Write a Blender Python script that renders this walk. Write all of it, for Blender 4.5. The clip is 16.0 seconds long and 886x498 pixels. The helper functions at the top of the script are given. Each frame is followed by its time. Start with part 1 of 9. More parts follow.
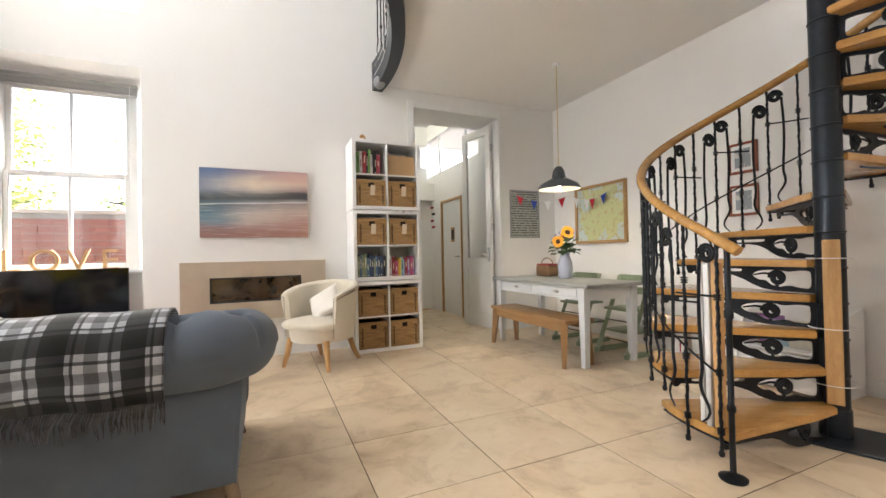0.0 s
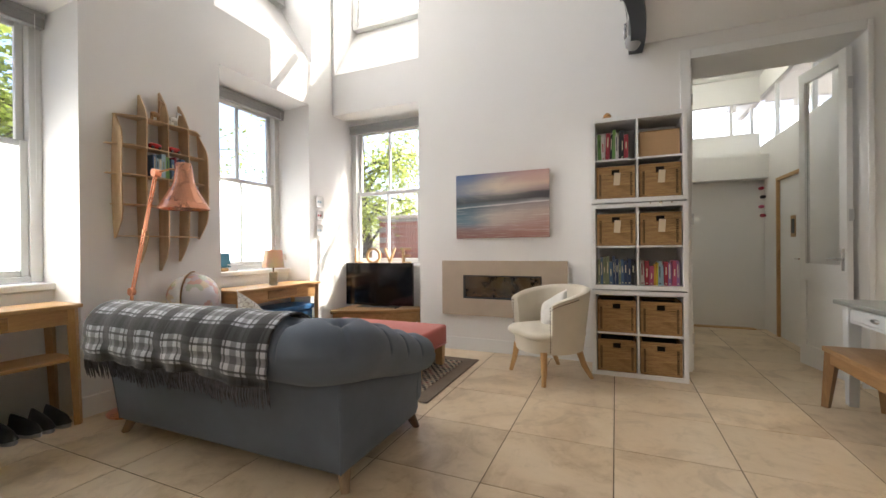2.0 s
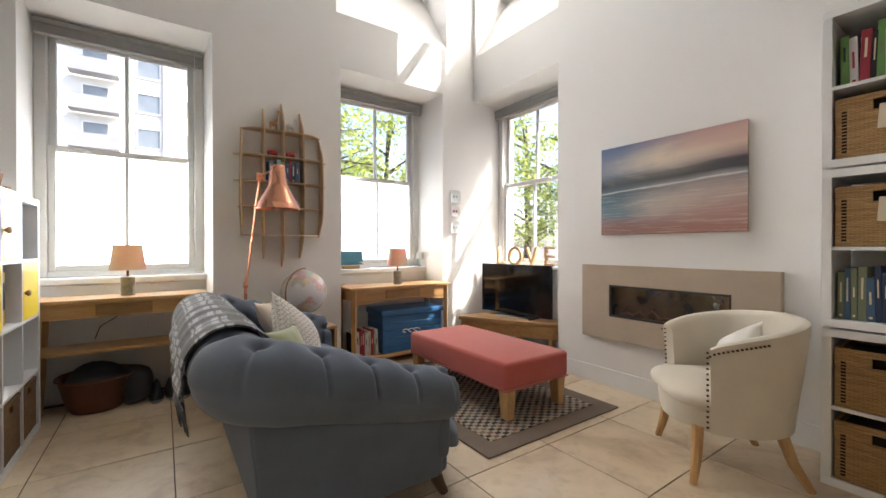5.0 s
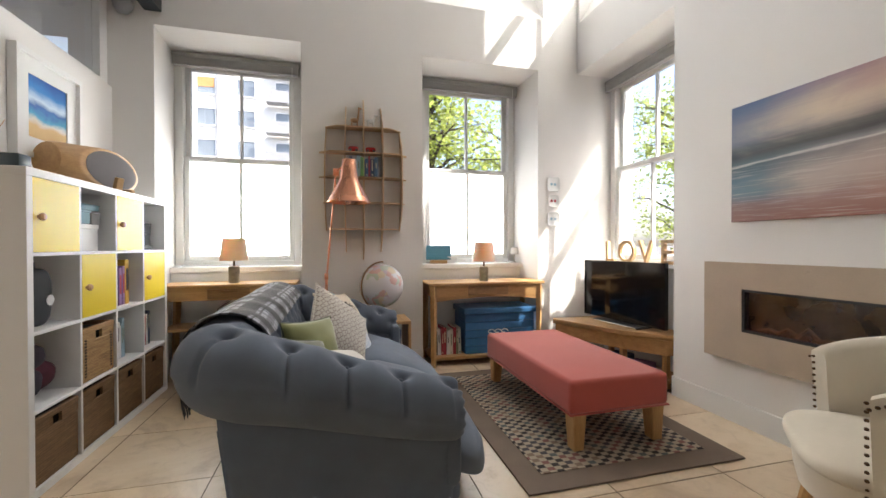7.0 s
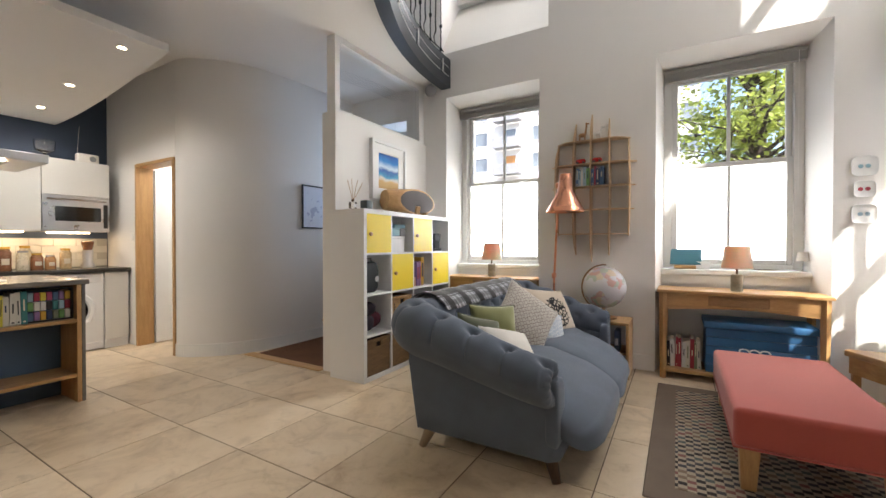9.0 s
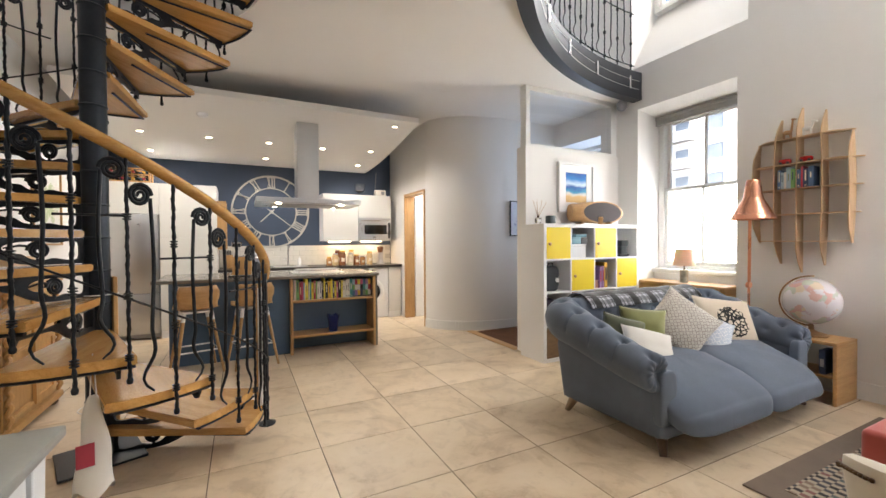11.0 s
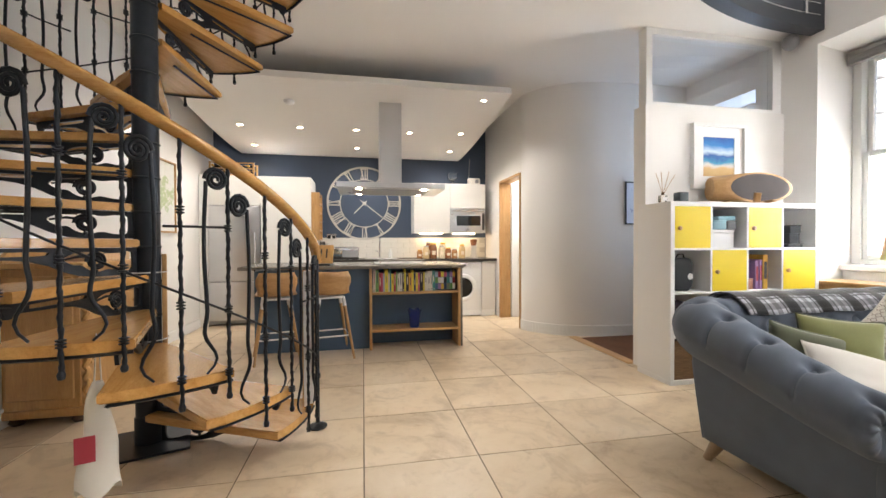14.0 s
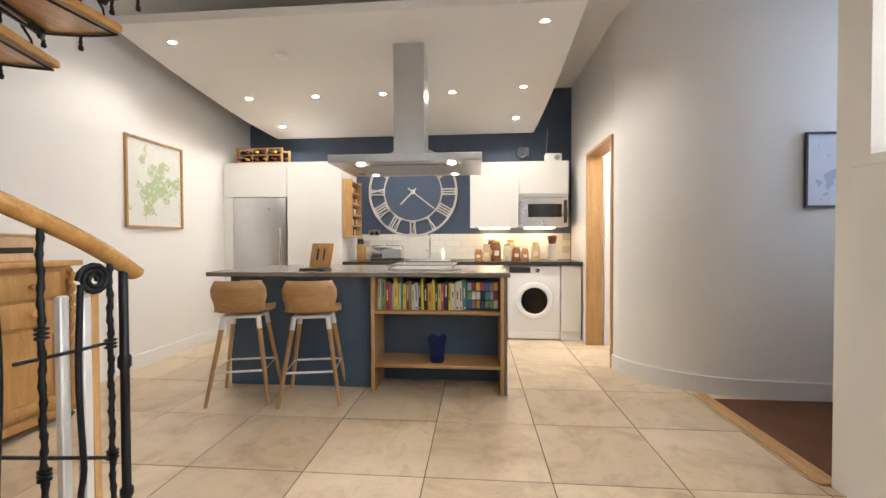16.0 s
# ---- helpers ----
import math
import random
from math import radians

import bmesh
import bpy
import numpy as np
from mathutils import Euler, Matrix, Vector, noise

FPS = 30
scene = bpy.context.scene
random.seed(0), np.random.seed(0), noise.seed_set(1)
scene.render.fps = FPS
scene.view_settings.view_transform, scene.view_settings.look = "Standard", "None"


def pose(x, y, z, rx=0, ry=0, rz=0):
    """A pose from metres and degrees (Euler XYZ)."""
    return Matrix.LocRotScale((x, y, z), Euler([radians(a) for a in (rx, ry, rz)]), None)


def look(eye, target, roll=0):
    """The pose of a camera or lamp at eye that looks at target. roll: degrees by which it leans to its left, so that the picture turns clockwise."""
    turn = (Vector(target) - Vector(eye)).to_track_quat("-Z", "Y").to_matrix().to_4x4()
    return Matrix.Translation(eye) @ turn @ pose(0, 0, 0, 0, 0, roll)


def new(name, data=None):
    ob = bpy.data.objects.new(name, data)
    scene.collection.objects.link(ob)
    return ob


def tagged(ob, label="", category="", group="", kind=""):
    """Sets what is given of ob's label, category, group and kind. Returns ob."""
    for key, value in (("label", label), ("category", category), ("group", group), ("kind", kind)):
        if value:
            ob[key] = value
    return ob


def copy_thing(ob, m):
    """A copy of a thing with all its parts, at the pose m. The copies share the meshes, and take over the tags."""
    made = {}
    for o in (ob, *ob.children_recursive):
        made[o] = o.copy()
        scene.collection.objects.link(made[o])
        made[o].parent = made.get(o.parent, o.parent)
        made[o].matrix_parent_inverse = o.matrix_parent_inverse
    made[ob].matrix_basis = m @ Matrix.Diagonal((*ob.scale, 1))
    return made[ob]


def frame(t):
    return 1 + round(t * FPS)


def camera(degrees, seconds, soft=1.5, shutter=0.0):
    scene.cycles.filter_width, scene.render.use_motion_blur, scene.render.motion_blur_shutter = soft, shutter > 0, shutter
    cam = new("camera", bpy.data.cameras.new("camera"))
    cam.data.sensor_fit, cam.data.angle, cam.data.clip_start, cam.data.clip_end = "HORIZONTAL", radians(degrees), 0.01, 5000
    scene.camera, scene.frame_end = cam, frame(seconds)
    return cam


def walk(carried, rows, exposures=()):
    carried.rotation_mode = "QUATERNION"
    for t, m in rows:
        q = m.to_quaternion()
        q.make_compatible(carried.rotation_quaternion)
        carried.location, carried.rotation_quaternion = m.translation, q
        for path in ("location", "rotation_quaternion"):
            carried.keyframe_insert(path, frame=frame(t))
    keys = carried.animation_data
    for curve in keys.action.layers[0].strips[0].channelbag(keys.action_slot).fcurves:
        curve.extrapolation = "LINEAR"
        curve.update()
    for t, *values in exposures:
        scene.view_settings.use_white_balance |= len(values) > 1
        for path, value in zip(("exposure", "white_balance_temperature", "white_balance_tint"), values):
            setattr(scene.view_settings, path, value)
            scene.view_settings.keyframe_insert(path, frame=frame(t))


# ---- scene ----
cam = camera(95.4, 16.0)
PATH = [
    (0, (0.596, 0.692, 1.047), (1.397, 2.525, 1.071), -1.2),
    (0.5, (0.921, 0.762, 1.044), (1.257, 2.734, 1.076), -1.0),
    (1, (1.201, 0.848, 1.067), (1.098, 2.845, 1.094), -0.7),
    (1.5, (1.462, 0.931, 1.14), (0.974, 2.87, 1.144), -0.7),
    (2, (1.642, 1.087, 1.155), (0.855, 2.925, 1.15), -0.5),
    (2.5, (1.808, 1.335, 1.144), (0.759, 3.037, 1.14), -0.4),
    (3, (1.905, 1.573, 1.164), (0.671, 3.147, 1.155), -0.4),
    (3.5, (1.945, 1.787, 1.177), (0.576, 3.245, 1.166), -0.3),
    (6, (2.02, 2.655, 1.139), (0.231, 3.548, 1.13), 0.0),
    (6.5, (2.008, 2.816, 1.126), (0.145, 3.545, 1.115), 0.0),
    (7, (1.975, 2.962, 1.12), (0.04, 3.468, 1.102), -0.1),
    (7.5, (1.98, 3.208, 1.111), (-0.012, 3.39, 1.098), -0.2),
    (8, (2.058, 3.447, 1.109), (0.07, 3.235, 1.094), -0.2),
    (8.5, (2.213, 3.695, 1.127), (0.315, 3.064, 1.109), -0.2),
    (9, (2.405, 3.914, 1.161), (0.676, 2.909, 1.14), 0.0),
    (9.5, (2.541, 4.26, 1.226), (1.056, 2.921, 1.197), -0.2),
    (10, (2.608, 4.585, 1.275), (1.378, 3.008, 1.24), -0.2),
    (10.2, (2.648, 4.68, 1.283), (1.497, 3.045, 1.245), -0.1),
    (12.3, (2.666, 5.075, 1.247), (2.029, 3.179, 1.227), -0.6),
    (12.5, (2.636, 5.049, 1.239), (2.028, 3.144, 1.216), -0.4),
    (13, (2.515, 4.914, 1.199), (1.981, 2.987, 1.178), -0.5),
    (13.5, (2.397, 4.69, 1.17), (1.924, 2.747, 1.145), -0.2),
    (14, (2.227, 4.44, 1.135), (1.839, 2.478, 1.108), -0.2),
    (14.5, (2.012, 4.134, 1.145), (1.725, 2.155, 1.106), -0.3),
    (15, (1.788, 3.774, 1.13), (1.633, 1.78, 1.098), -0.1),
    (15.5, (1.572, 3.414, 1.132), (1.567, 1.414, 1.097), -0.2),
    (16, (1.373, 3.063, 1.131), (1.539, 1.07, 1.095), -0.2),
]
walk(cam, [(t, look(eye, target, roll)) for t, eye, target, roll in PATH], exposures=[(0, 2.75), (0.7, 2.5), (1.5, 2.3), (3.5, 2.15), (7, 2.15), (9, 2.1), (10.2, 2.42), (12.5, 2.65), (14.5, 2.68), (16, 2.68)])

# ---- world, sun, window light ----
SUN_WAY = Vector((-1.0, -1.34, -1.90)).normalized()
world = bpy.data.worlds.new("sky")
scene.world = world
world.use_nodes = True
wn = world.node_tree.nodes
sky = wn.new("ShaderNodeTexSky")
sky.sky_type = "NISHITA"
sky.sun_disc = False
sky.dust_density, sky.air_density = 3.0, 0.8
sky.sun_elevation = math.asin(-SUN_WAY.z)
sky.sun_rotation = math.atan2(-SUN_WAY.x, -SUN_WAY.y)
wn["Background"].inputs["Strength"].default_value = 0.15
world.node_tree.links.new(sky.outputs[0], wn["Background"].inputs[0])
scene.view_settings.exposure = 1.85

sun_data = bpy.data.lights.new("sun", "SUN")
sun_data.energy, sun_data.angle, sun_data.color = 2.1, radians(0.5), (1.0, 0.95, 0.87)
sun = new("sun", sun_data)
sun.matrix_basis = look((8, 12, 14), Vector((8, 12, 14)) + SUN_WAY)


def window_light(eye, target, w, h, power):
    """Daylight of the sky in a window's opening."""
    d = bpy.data.lights.new("window_daylight", "AREA")
    d.shape, d.size, d.size_y, d.energy, d.color = "RECTANGLE", w, h, power, (1.0, 0.975, 0.94)
    lamp = new("window_daylight", d)
    lamp.matrix_basis = look(eye, target)
    return lamp


for yy in (2.08, 4.35):
    window_light((-2.36, yy, 5.0), (4.4, yy, 1.3), 1.0, 1.3, 12)
window_light((-2.30, 2.085, 1.44), (3, 2.085, 1.5), 0.94, 0.9, 6.5)
window_light((-2.30, 4.325, 1.44), (3, 4.325, 1.5), 0.92, 0.9, 5)
window_light((-1.18, 5.93, 5.0), (-0.2, 0.8, 0.9), 1.0, 1.3, 8)
window_light((-2.28, 0.58, 2.05), (1, 0.10, 1.75), 0.66, 1.2, 2.6).data.color = (0.55, 0.72, 1.0)


def small_light(name, at, power, radius, colour, spot=0):
    d = bpy.data.lights.new(name, "SPOT" if spot else "POINT")
    d.energy, d.shadow_soft_size, d.color = power, radius, colour
    if spot:
        d.spot_size, d.spot_blend = radians(spot), 0.6
    lamp = new(name, d)
    lamp.matrix_basis = pose(*at)
    return lamp


# ---- materials ----
def shader(name):
    m = bpy.data.materials.new(name)
    m.use_nodes = True
    t = m.node_tree
    return m, t.nodes, t.links, t.nodes["Principled BSDF"]


def rgb(c):
    return (c[0], c[1], c[2], 1.0)


def mix_rgb(n, l, fac, a, b, blend="MIX"):
    x = n.new("ShaderNodeMix")
    x.data_type, x.blend_type = "RGBA", blend
    for sock, v in ((x.inputs[0], fac), (x.inputs[6], a), (x.inputs[7], b)):
        if hasattr(v, "is_linked"):
            l.new(v, sock)
        elif isinstance(v, (int, float)):
            sock.default_value = v
        else:
            sock.default_value = rgb(v)
    return x.outputs[2]


def noise_tex(n, l, coord, scale, detail=4.0, rough=0.55, stretch=(1, 1, 1), distort=0.0):
    m = n.new("ShaderNodeMapping")
    m.inputs["Scale"].default_value = stretch
    l.new(coord, m.inputs["Vector"])
    x = n.new("ShaderNodeTexNoise")
    x.inputs["Scale"].default_value, x.inputs["Detail"].default_value = scale, detail
    x.inputs["Roughness"].default_value, x.inputs["Distortion"].default_value = rough, distort
    l.new(m.outputs[0], x.inputs["Vector"])
    return x.outputs["Fac"]


def ramp(n, l, fac, stops):
    r = n.new("ShaderNodeValToRGB")
    e = r.color_ramp.elements
    while len(e) < len(stops):
        e.new(0.5)
    for el, (p, c) in zip(e, stops):
        el.position, el.color = p, rgb(c)
    l.new(fac, r.inputs[0])
    return r.outputs[0]


def bump(n, l, p, height, strength, dist):
    b = n.new("ShaderNodeBump")
    b.inputs["Strength"].default_value, b.inputs["Distance"].default_value = strength, dist
    l.new(height, b.inputs["Height"])
    l.new(b.outputs[0], p.inputs["Normal"])


def coat_of(name, base, rough=0.5, var=0.08, scale=3.0, fine=80.0, relief=0.1, metal=0.0, sheen=0.0, coat=0.0, wear=None, depth=0.002):
    """Paint, plaster, cloth, metal: a base colour with broad and fine variation and a fine relief."""
    m, n, l, p = shader(name)
    co = n.new("ShaderNodeTexCoord").outputs["Object"]
    a = noise_tex(n, l, co, scale, 5)
    b = noise_tex(n, l, co, fine, 3)
    dark = tuple(c * (1 - var) for c in base)
    light = tuple(min(1, c * (1 + var)) for c in base)
    col = ramp(n, l, a, ((0.3, dark), (0.7, light)))
    col = mix_rgb(n, l, 0.25, col, ramp(n, l, b, ((0.3, dark), (0.7, light))))
    if wear:
        spots = ramp(n, l, noise_tex(n, l, co, scale * 4, 8, 0.7), ((0.62, (0, 0, 0)), (0.72, (1, 1, 1))))
        col = mix_rgb(n, l, spots, col, wear)
    l.new(col, p.inputs["Base Color"])
    r = n.new("ShaderNodeMapRange")
    r.inputs[3].default_value, r.inputs[4].default_value = max(0.02, rough - 0.08), min(1, rough + 0.08)
    l.new(a, r.inputs[0])
    l.new(r.outputs[0], p.inputs["Roughness"])
    p.inputs["Metallic"].default_value = metal
    p.inputs["Sheen Weight"].default_value = sheen
    p.inputs["Coat Weight"].default_value = coat
    if relief:
        bump(n, l, p, b, relief, depth)
    return m


def wood(name, dark, light, along=(1, 9, 9), scale=3.0, rough=0.42, vary=0.25, coat=0.0):
    """Wood with grain along one local axis (the axis with the smallest factor)."""
    m, n, l, p = shader(name)
    co = n.new("ShaderNodeTexCoord").outputs["Object"]
    info = n.new("ShaderNodeObjectInfo")
    add = n.new("ShaderNodeVectorMath")
    l.new(co, add.inputs[0])
    l.new(info.outputs["Random"], add.inputs[1])
    g = noise_tex(n, l, add.outputs[0], scale, 6, 0.6, along, 0.6)
    f = noise_tex(n, l, add.outputs[0], scale * 9, 4, 0.7, along, 0.2)
    col = ramp(n, l, g, ((0.28, dark), (0.5, tuple((a + b) / 2 for a, b in zip(dark, light))), (0.72, light)))
    col = mix_rgb(n, l, 0.35, col, ramp(n, l, f, ((0.35, dark), (0.65, light))))
    hsv = n.new("ShaderNodeHueSaturation")
    mr = n.new("ShaderNodeMapRange")
    mr.inputs[3].default_value, mr.inputs[4].default_value = 1 - vary / 2, 1 + vary / 2
    l.new(info.outputs["Random"], mr.inputs[0])
    l.new(mr.outputs[0], hsv.inputs["Value"])
    l.new(col, hsv.inputs["Color"])
    l.new(hsv.outputs[0], p.inputs["Base Color"])
    p.inputs["Roughness"].default_value = rough
    p.inputs["Coat Weight"].default_value = coat
    bump(n, l, p, f, 0.12, 0.001)
    return m


def glass(name, rough=0.0, tint=(1, 1, 1)):
    m, n, l, p = shader(name)
    p.inputs["Base Color"].default_value = rgb(tint)
    p.inputs["Transmission Weight"].default_value = 1.0
    p.inputs["Roughness"].default_value = rough
    p.inputs["IOR"].default_value = 1.45
    return m


def glow(name, colour, strength):
    m, n, l, p = shader(name)
    p.inputs["Base Color"].default_value = rgb(colour)
    p.inputs["Emission Color"].default_value = rgb(colour)
    p.inputs["Emission Strength"].default_value = strength
    return m


def stone_tiles():
    m, n, l, p = shader("limestone")
    co = n.new("ShaderNodeTexCoord").outputs["Object"]
    info = n.new("ShaderNodeObjectInfo")
    off = n.new("ShaderNodeVectorMath")
    off.operation = "MULTIPLY_ADD"
    cmb = n.new("ShaderNodeCombineXYZ")
    for s in cmb.inputs:
        l.new(info.outputs["Random"], s)
    l.new(cmb.outputs[0], off.inputs[0])
    off.inputs[1].default_value = (37, 53, 11)
    l.new(co, off.inputs[2])
    v = off.outputs[0]
    a = noise_tex(n, l, v, 1.6, 6, 0.6, (1, 1, 1), 1.2)
    b = noise_tex(n, l, v, 9.0, 8, 0.72, (1, 1, 1), 0.8)
    c = noise_tex(n, l, v, 120, 3)
    col = ramp(n, l, a, ((0.30, (0.37, 0.255, 0.155)), (0.46, (0.64, 0.505, 0.35)), (0.7, (0.74, 0.62, 0.47))))
    vein = ramp(n, l, b, ((0.30, (0.30, 0.20, 0.11)), (0.47, (0.63, 0.50, 0.345)), (0.75, (0.70, 0.585, 0.435))))
    col = mix_rgb(n, l, 0.32, col, vein)
    stain = noise_tex(n, l, v, 3.2, 5, 0.62, (1, 1, 1), 0.9)
    col = mix_rgb(n, l, ramp(n, l, stain, ((0.56, (0, 0, 0)), (0.66, (0.5, 0.5, 0.5)))), col, (0.43, 0.325, 0.22))
    hsv = n.new("ShaderNodeHueSaturation")
    mr = n.new("ShaderNodeMapRange")
    mr.inputs[3].default_value, mr.inputs[4].default_value = 0.90, 1.06
    l.new(info.outputs["Random"], mr.inputs[0])
    l.new(mr.outputs[0], hsv.inputs["Value"])
    l.new(col, hsv.inputs["Color"])
    l.new(hsv.outputs[0], p.inputs["Base Color"])
    r = n.new("ShaderNodeMapRange")
    r.inputs[3].default_value, r.inputs[4].default_value = 0.26, 0.40
    l.new(b, r.inputs[0])
    l.new(r.outputs[0], p.inputs["Roughness"])
    bump(n, l, p, c, 0.05, 0.001)
    return m


M_WALL = coat_of("white_wall_paint", (0.80, 0.785, 0.765), 0.6, 0.025, 0.8, 150, 0.06)
M_CEIL = coat_of("ceiling_paint", (0.80, 0.78, 0.75), 0.7, 0.02, 0.8, 150, 0.04)
M_TRIM = coat_of("white_gloss_paint", (0.80, 0.80, 0.79), 0.32, 0.03, 2, 120, 0.04)
M_SASH = coat_of("sash_white_paint", (0.72, 0.72, 0.70), 0.35, 0.04, 3, 90, 0.08)
M_BLUE = coat_of("navy_wall_paint", (0.05, 0.075, 0.125), 0.55, 0.06, 1.5, 120, 0.06)
M_ISLBLUE = coat_of("slate_blue_panel", (0.065, 0.115, 0.19), 0.5, 0.06, 2, 120, 0.05)
M_TILE = stone_tiles()
M_GROUT = coat_of("dark_grout", (0.13, 0.095, 0.065), 0.9, 0.25, 6, 200, 0.2)
M_OAK = wood("oak_x", (0.36, 0.185, 0.065), (0.60, 0.37, 0.16), (1, 9, 9))
M_OAK_Y = wood("oak_y", (0.36, 0.185, 0.065), (0.60, 0.37, 0.16), (9, 1, 9))
M_OAK_Z = wood("oak_z", (0.36, 0.185, 0.065), (0.60, 0.37, 0.16), (9, 9, 1))
M_PINE = wood("aged_pine", (0.40, 0.20, 0.06), (0.64, 0.38, 0.145), (9, 9, 1), 2.2, 0.4)
M_DKOAK = wood("brown_oak", (0.21, 0.105, 0.04), (0.40, 0.23, 0.10), (9, 1, 9))
M_DKOAK_Z = wood("brown_oak_z", (0.21, 0.105, 0.04), (0.40, 0.23, 0.10), (9, 9, 1))
M_TREAD = wood("varnished_tread_oak", (0.40, 0.19, 0.045), (0.66, 0.37, 0.12), (1, 8, 8), 3, 0.25, 0.2, 0.3)
M_PLY = wood("birch_ply", (0.50, 0.33, 0.18), (0.70, 0.52, 0.33), (9, 9, 1), 3, 0.5)
M_IRON = coat_of("black_wrought_iron", (0.018, 0.021, 0.026), 0.42, 0.3, 8, 60, 0.35, 0.6, depth=0.003)
M_POLE = coat_of("blue_black_iron", (0.022, 0.028, 0.038), 0.36, 0.25, 6, 70, 0.2, 0.5)
M_BEAM = coat_of("dark_grey_steel", (0.05, 0.055, 0.065), 0.42, 0.15, 4, 80, 0.1, 0.6)
M_STEEL = coat_of("brushed_steel", (0.56, 0.56, 0.57), 0.3, 0.05, 3, 200, 0.05, 1.0)
M_CHROME = coat_of("chrome", (0.75, 0.75, 0.76), 0.12, 0.03, 3, 100, 0.0, 1.0)
M_COPPER = coat_of("copper", (0.80, 0.38, 0.24), 0.27, 0.06, 4, 90, 0.05, 1.0)
M_GREYSOFA = coat_of("blue_grey_wool", (0.112, 0.137, 0.182), 0.92, 0.14, 5, 420, 0.35, 0, 0.12, depth=0.0015)
M_CREAM = coat_of("cream_linen", (0.62, 0.56, 0.46), 0.95, 0.06, 6, 350, 0.3, 0, 0.2)
M_CORAL = coat_of("coral_wool", (0.47, 0.095, 0.075), 0.95, 0.07, 4, 380, 0.3, 0, 0.3)
M_BLACK = coat_of("matt_black", (0.018, 0.018, 0.019), 0.5, 0.2, 6, 80, 0.1)
M_SCREEN = coat_of("black_screen", (0.006, 0.006, 0.007), 0.08, 0.1, 2, 30, 0.0)
M_WHITE = coat_of("white_laminate", (0.80, 0.80, 0.80), 0.35, 0.02, 2, 120, 0.02)
M_GLOSSW = coat_of("gloss_white_lacquer", (0.74, 0.73, 0.70), 0.1, 0.02, 2, 60, 0.0, 0, 0, 0.4)
M_YELLOW = coat_of("yellow_lacquer", (0.80, 0.60, 0.012), 0.45, 0.03, 3, 80, 0.03)
M_GLASS = glass("clear_glass")
M_FROST = glass("frosted_film", 0.55, (0.93, 0.97, 0.98))
M_STONE = coat_of("sandstone_surround", (0.47, 0.38, 0.29), 0.7, 0.08, 5, 140, 0.25, wear=(0.42, 0.34, 0.26))
M_WORKTOP = coat_of("grey_stone_worktop", (0.20, 0.185, 0.165), 0.25, 0.15, 12, 160, 0.03)
M_GREYTOP = coat_of("grey_painted_tabletop", (0.27, 0.28, 0.27), 0.38, 0.12, 6, 90, 0.12)
M_BASKET = coat_of("basket_shadow", (0.06, 0.035, 0.02), 0.9, 0.2, 5, 60, 0.2)
M_MATTED = coat_of("brown_coir_mat", (0.12, 0.05, 0.022), 1.0, 0.25, 4, 260, 0.6, depth=0.004)


# ---- building blocks ----
def link_mesh(name, bm, material, smooth=None):
    me = bpy.data.meshes.new(name)
    bmesh.ops.recalc_face_normals(bm, faces=bm.faces)
    bm.to_mesh(me)
    bm.free()
    for mm in (material if isinstance(material, (list, tuple)) else (material,)):
        me.materials.append(mm)
    if smooth:
        me.shade_smooth()
        me.set_sharp_from_angle(angle=radians(smooth))
    return me


def part(name, bm, material, parent=None, label="", m=None, smooth=40):
    """One mesh object under a thing or under a part."""
    ob = new(name, link_mesh(name, bm, material, smooth))
    if parent:
        ob.parent = parent
    if m:
        ob.matrix_basis = m
    if label:
        ob["label"] = label
    return ob


def again(ob, parent, m, label=""):
    """Another part on the same mesh."""
    o = new(ob.name.split(".")[0], ob.data)
    o.parent = parent
    o.matrix_basis = m
    if label:
        o["label"] = label
    return o


def thing(name, label, category, m=None, group=""):
    ob = new(name)
    ob.empty_display_size = 0.1
    if m:
        ob.matrix_basis = m
    return tagged(ob, label, category, group)


def setting(name, bm, material, label, category, smooth=None):
    return tagged(part(name, bm, material, smooth=smooth), label, category, "", "structure")


def bx(bm, x0, x1, y0, y1, z0, z1, r=0.0, seg=2):
    """A box, with rounded edges if r is given."""
    x0, x1, y0, y1, z0, z1 = min(x0, x1), max(x0, x1), min(y0, y1), max(y0, y1), min(z0, z1), max(z0, z1)
    t = bmesh.ops.create_cube(bm, size=1.0, matrix=Matrix.Translation(((x0 + x1) / 2, (y0 + y1) / 2, (z0 + z1) / 2)) @ Matrix.Diagonal((x1 - x0, y1 - y0, z1 - z0, 1)))
    if r:
        es = list({e for v in t["verts"] for e in v.link_edges})
        bmesh.ops.bevel(bm, geom=es, offset=r, segments=seg, profile=0.5, affect="EDGES")
    return bm


def box(x0, x1, y0, y1, z0, z1, r=0.0, seg=2):
    return bx(bmesh.new(), x0, x1, y0, y1, z0, z1, r, seg)


def lathe(bm, prof, n=24, at=(0, 0, 0)):
    """Turns a profile of (radius, height) about the z axis."""
    rings = []
    for r, z in prof:
        if r < 1e-5:
            rings.append([bm.verts.new((at[0], at[1], at[2] + z))])
        else:
            rings.append([bm.verts.new((at[0] + r * math.cos(2 * math.pi * i / n), at[1] + r * math.sin(2 * math.pi * i / n), at[2] + z)) for i in range(n)])
    for a, b in zip(rings, rings[1:]):
        for i in range(n):
            j = (i + 1) % n
            if len(a) == 1 and len(b) > 1:
                bm.faces.new((a[0], b[i], b[j]))
            elif len(b) == 1 and len(a) > 1:
                bm.faces.new((a[i], a[j], b[0]))
            elif len(a) > 1:
                bm.faces.new((a[i], a[j], b[j], b[i]))
    return bm


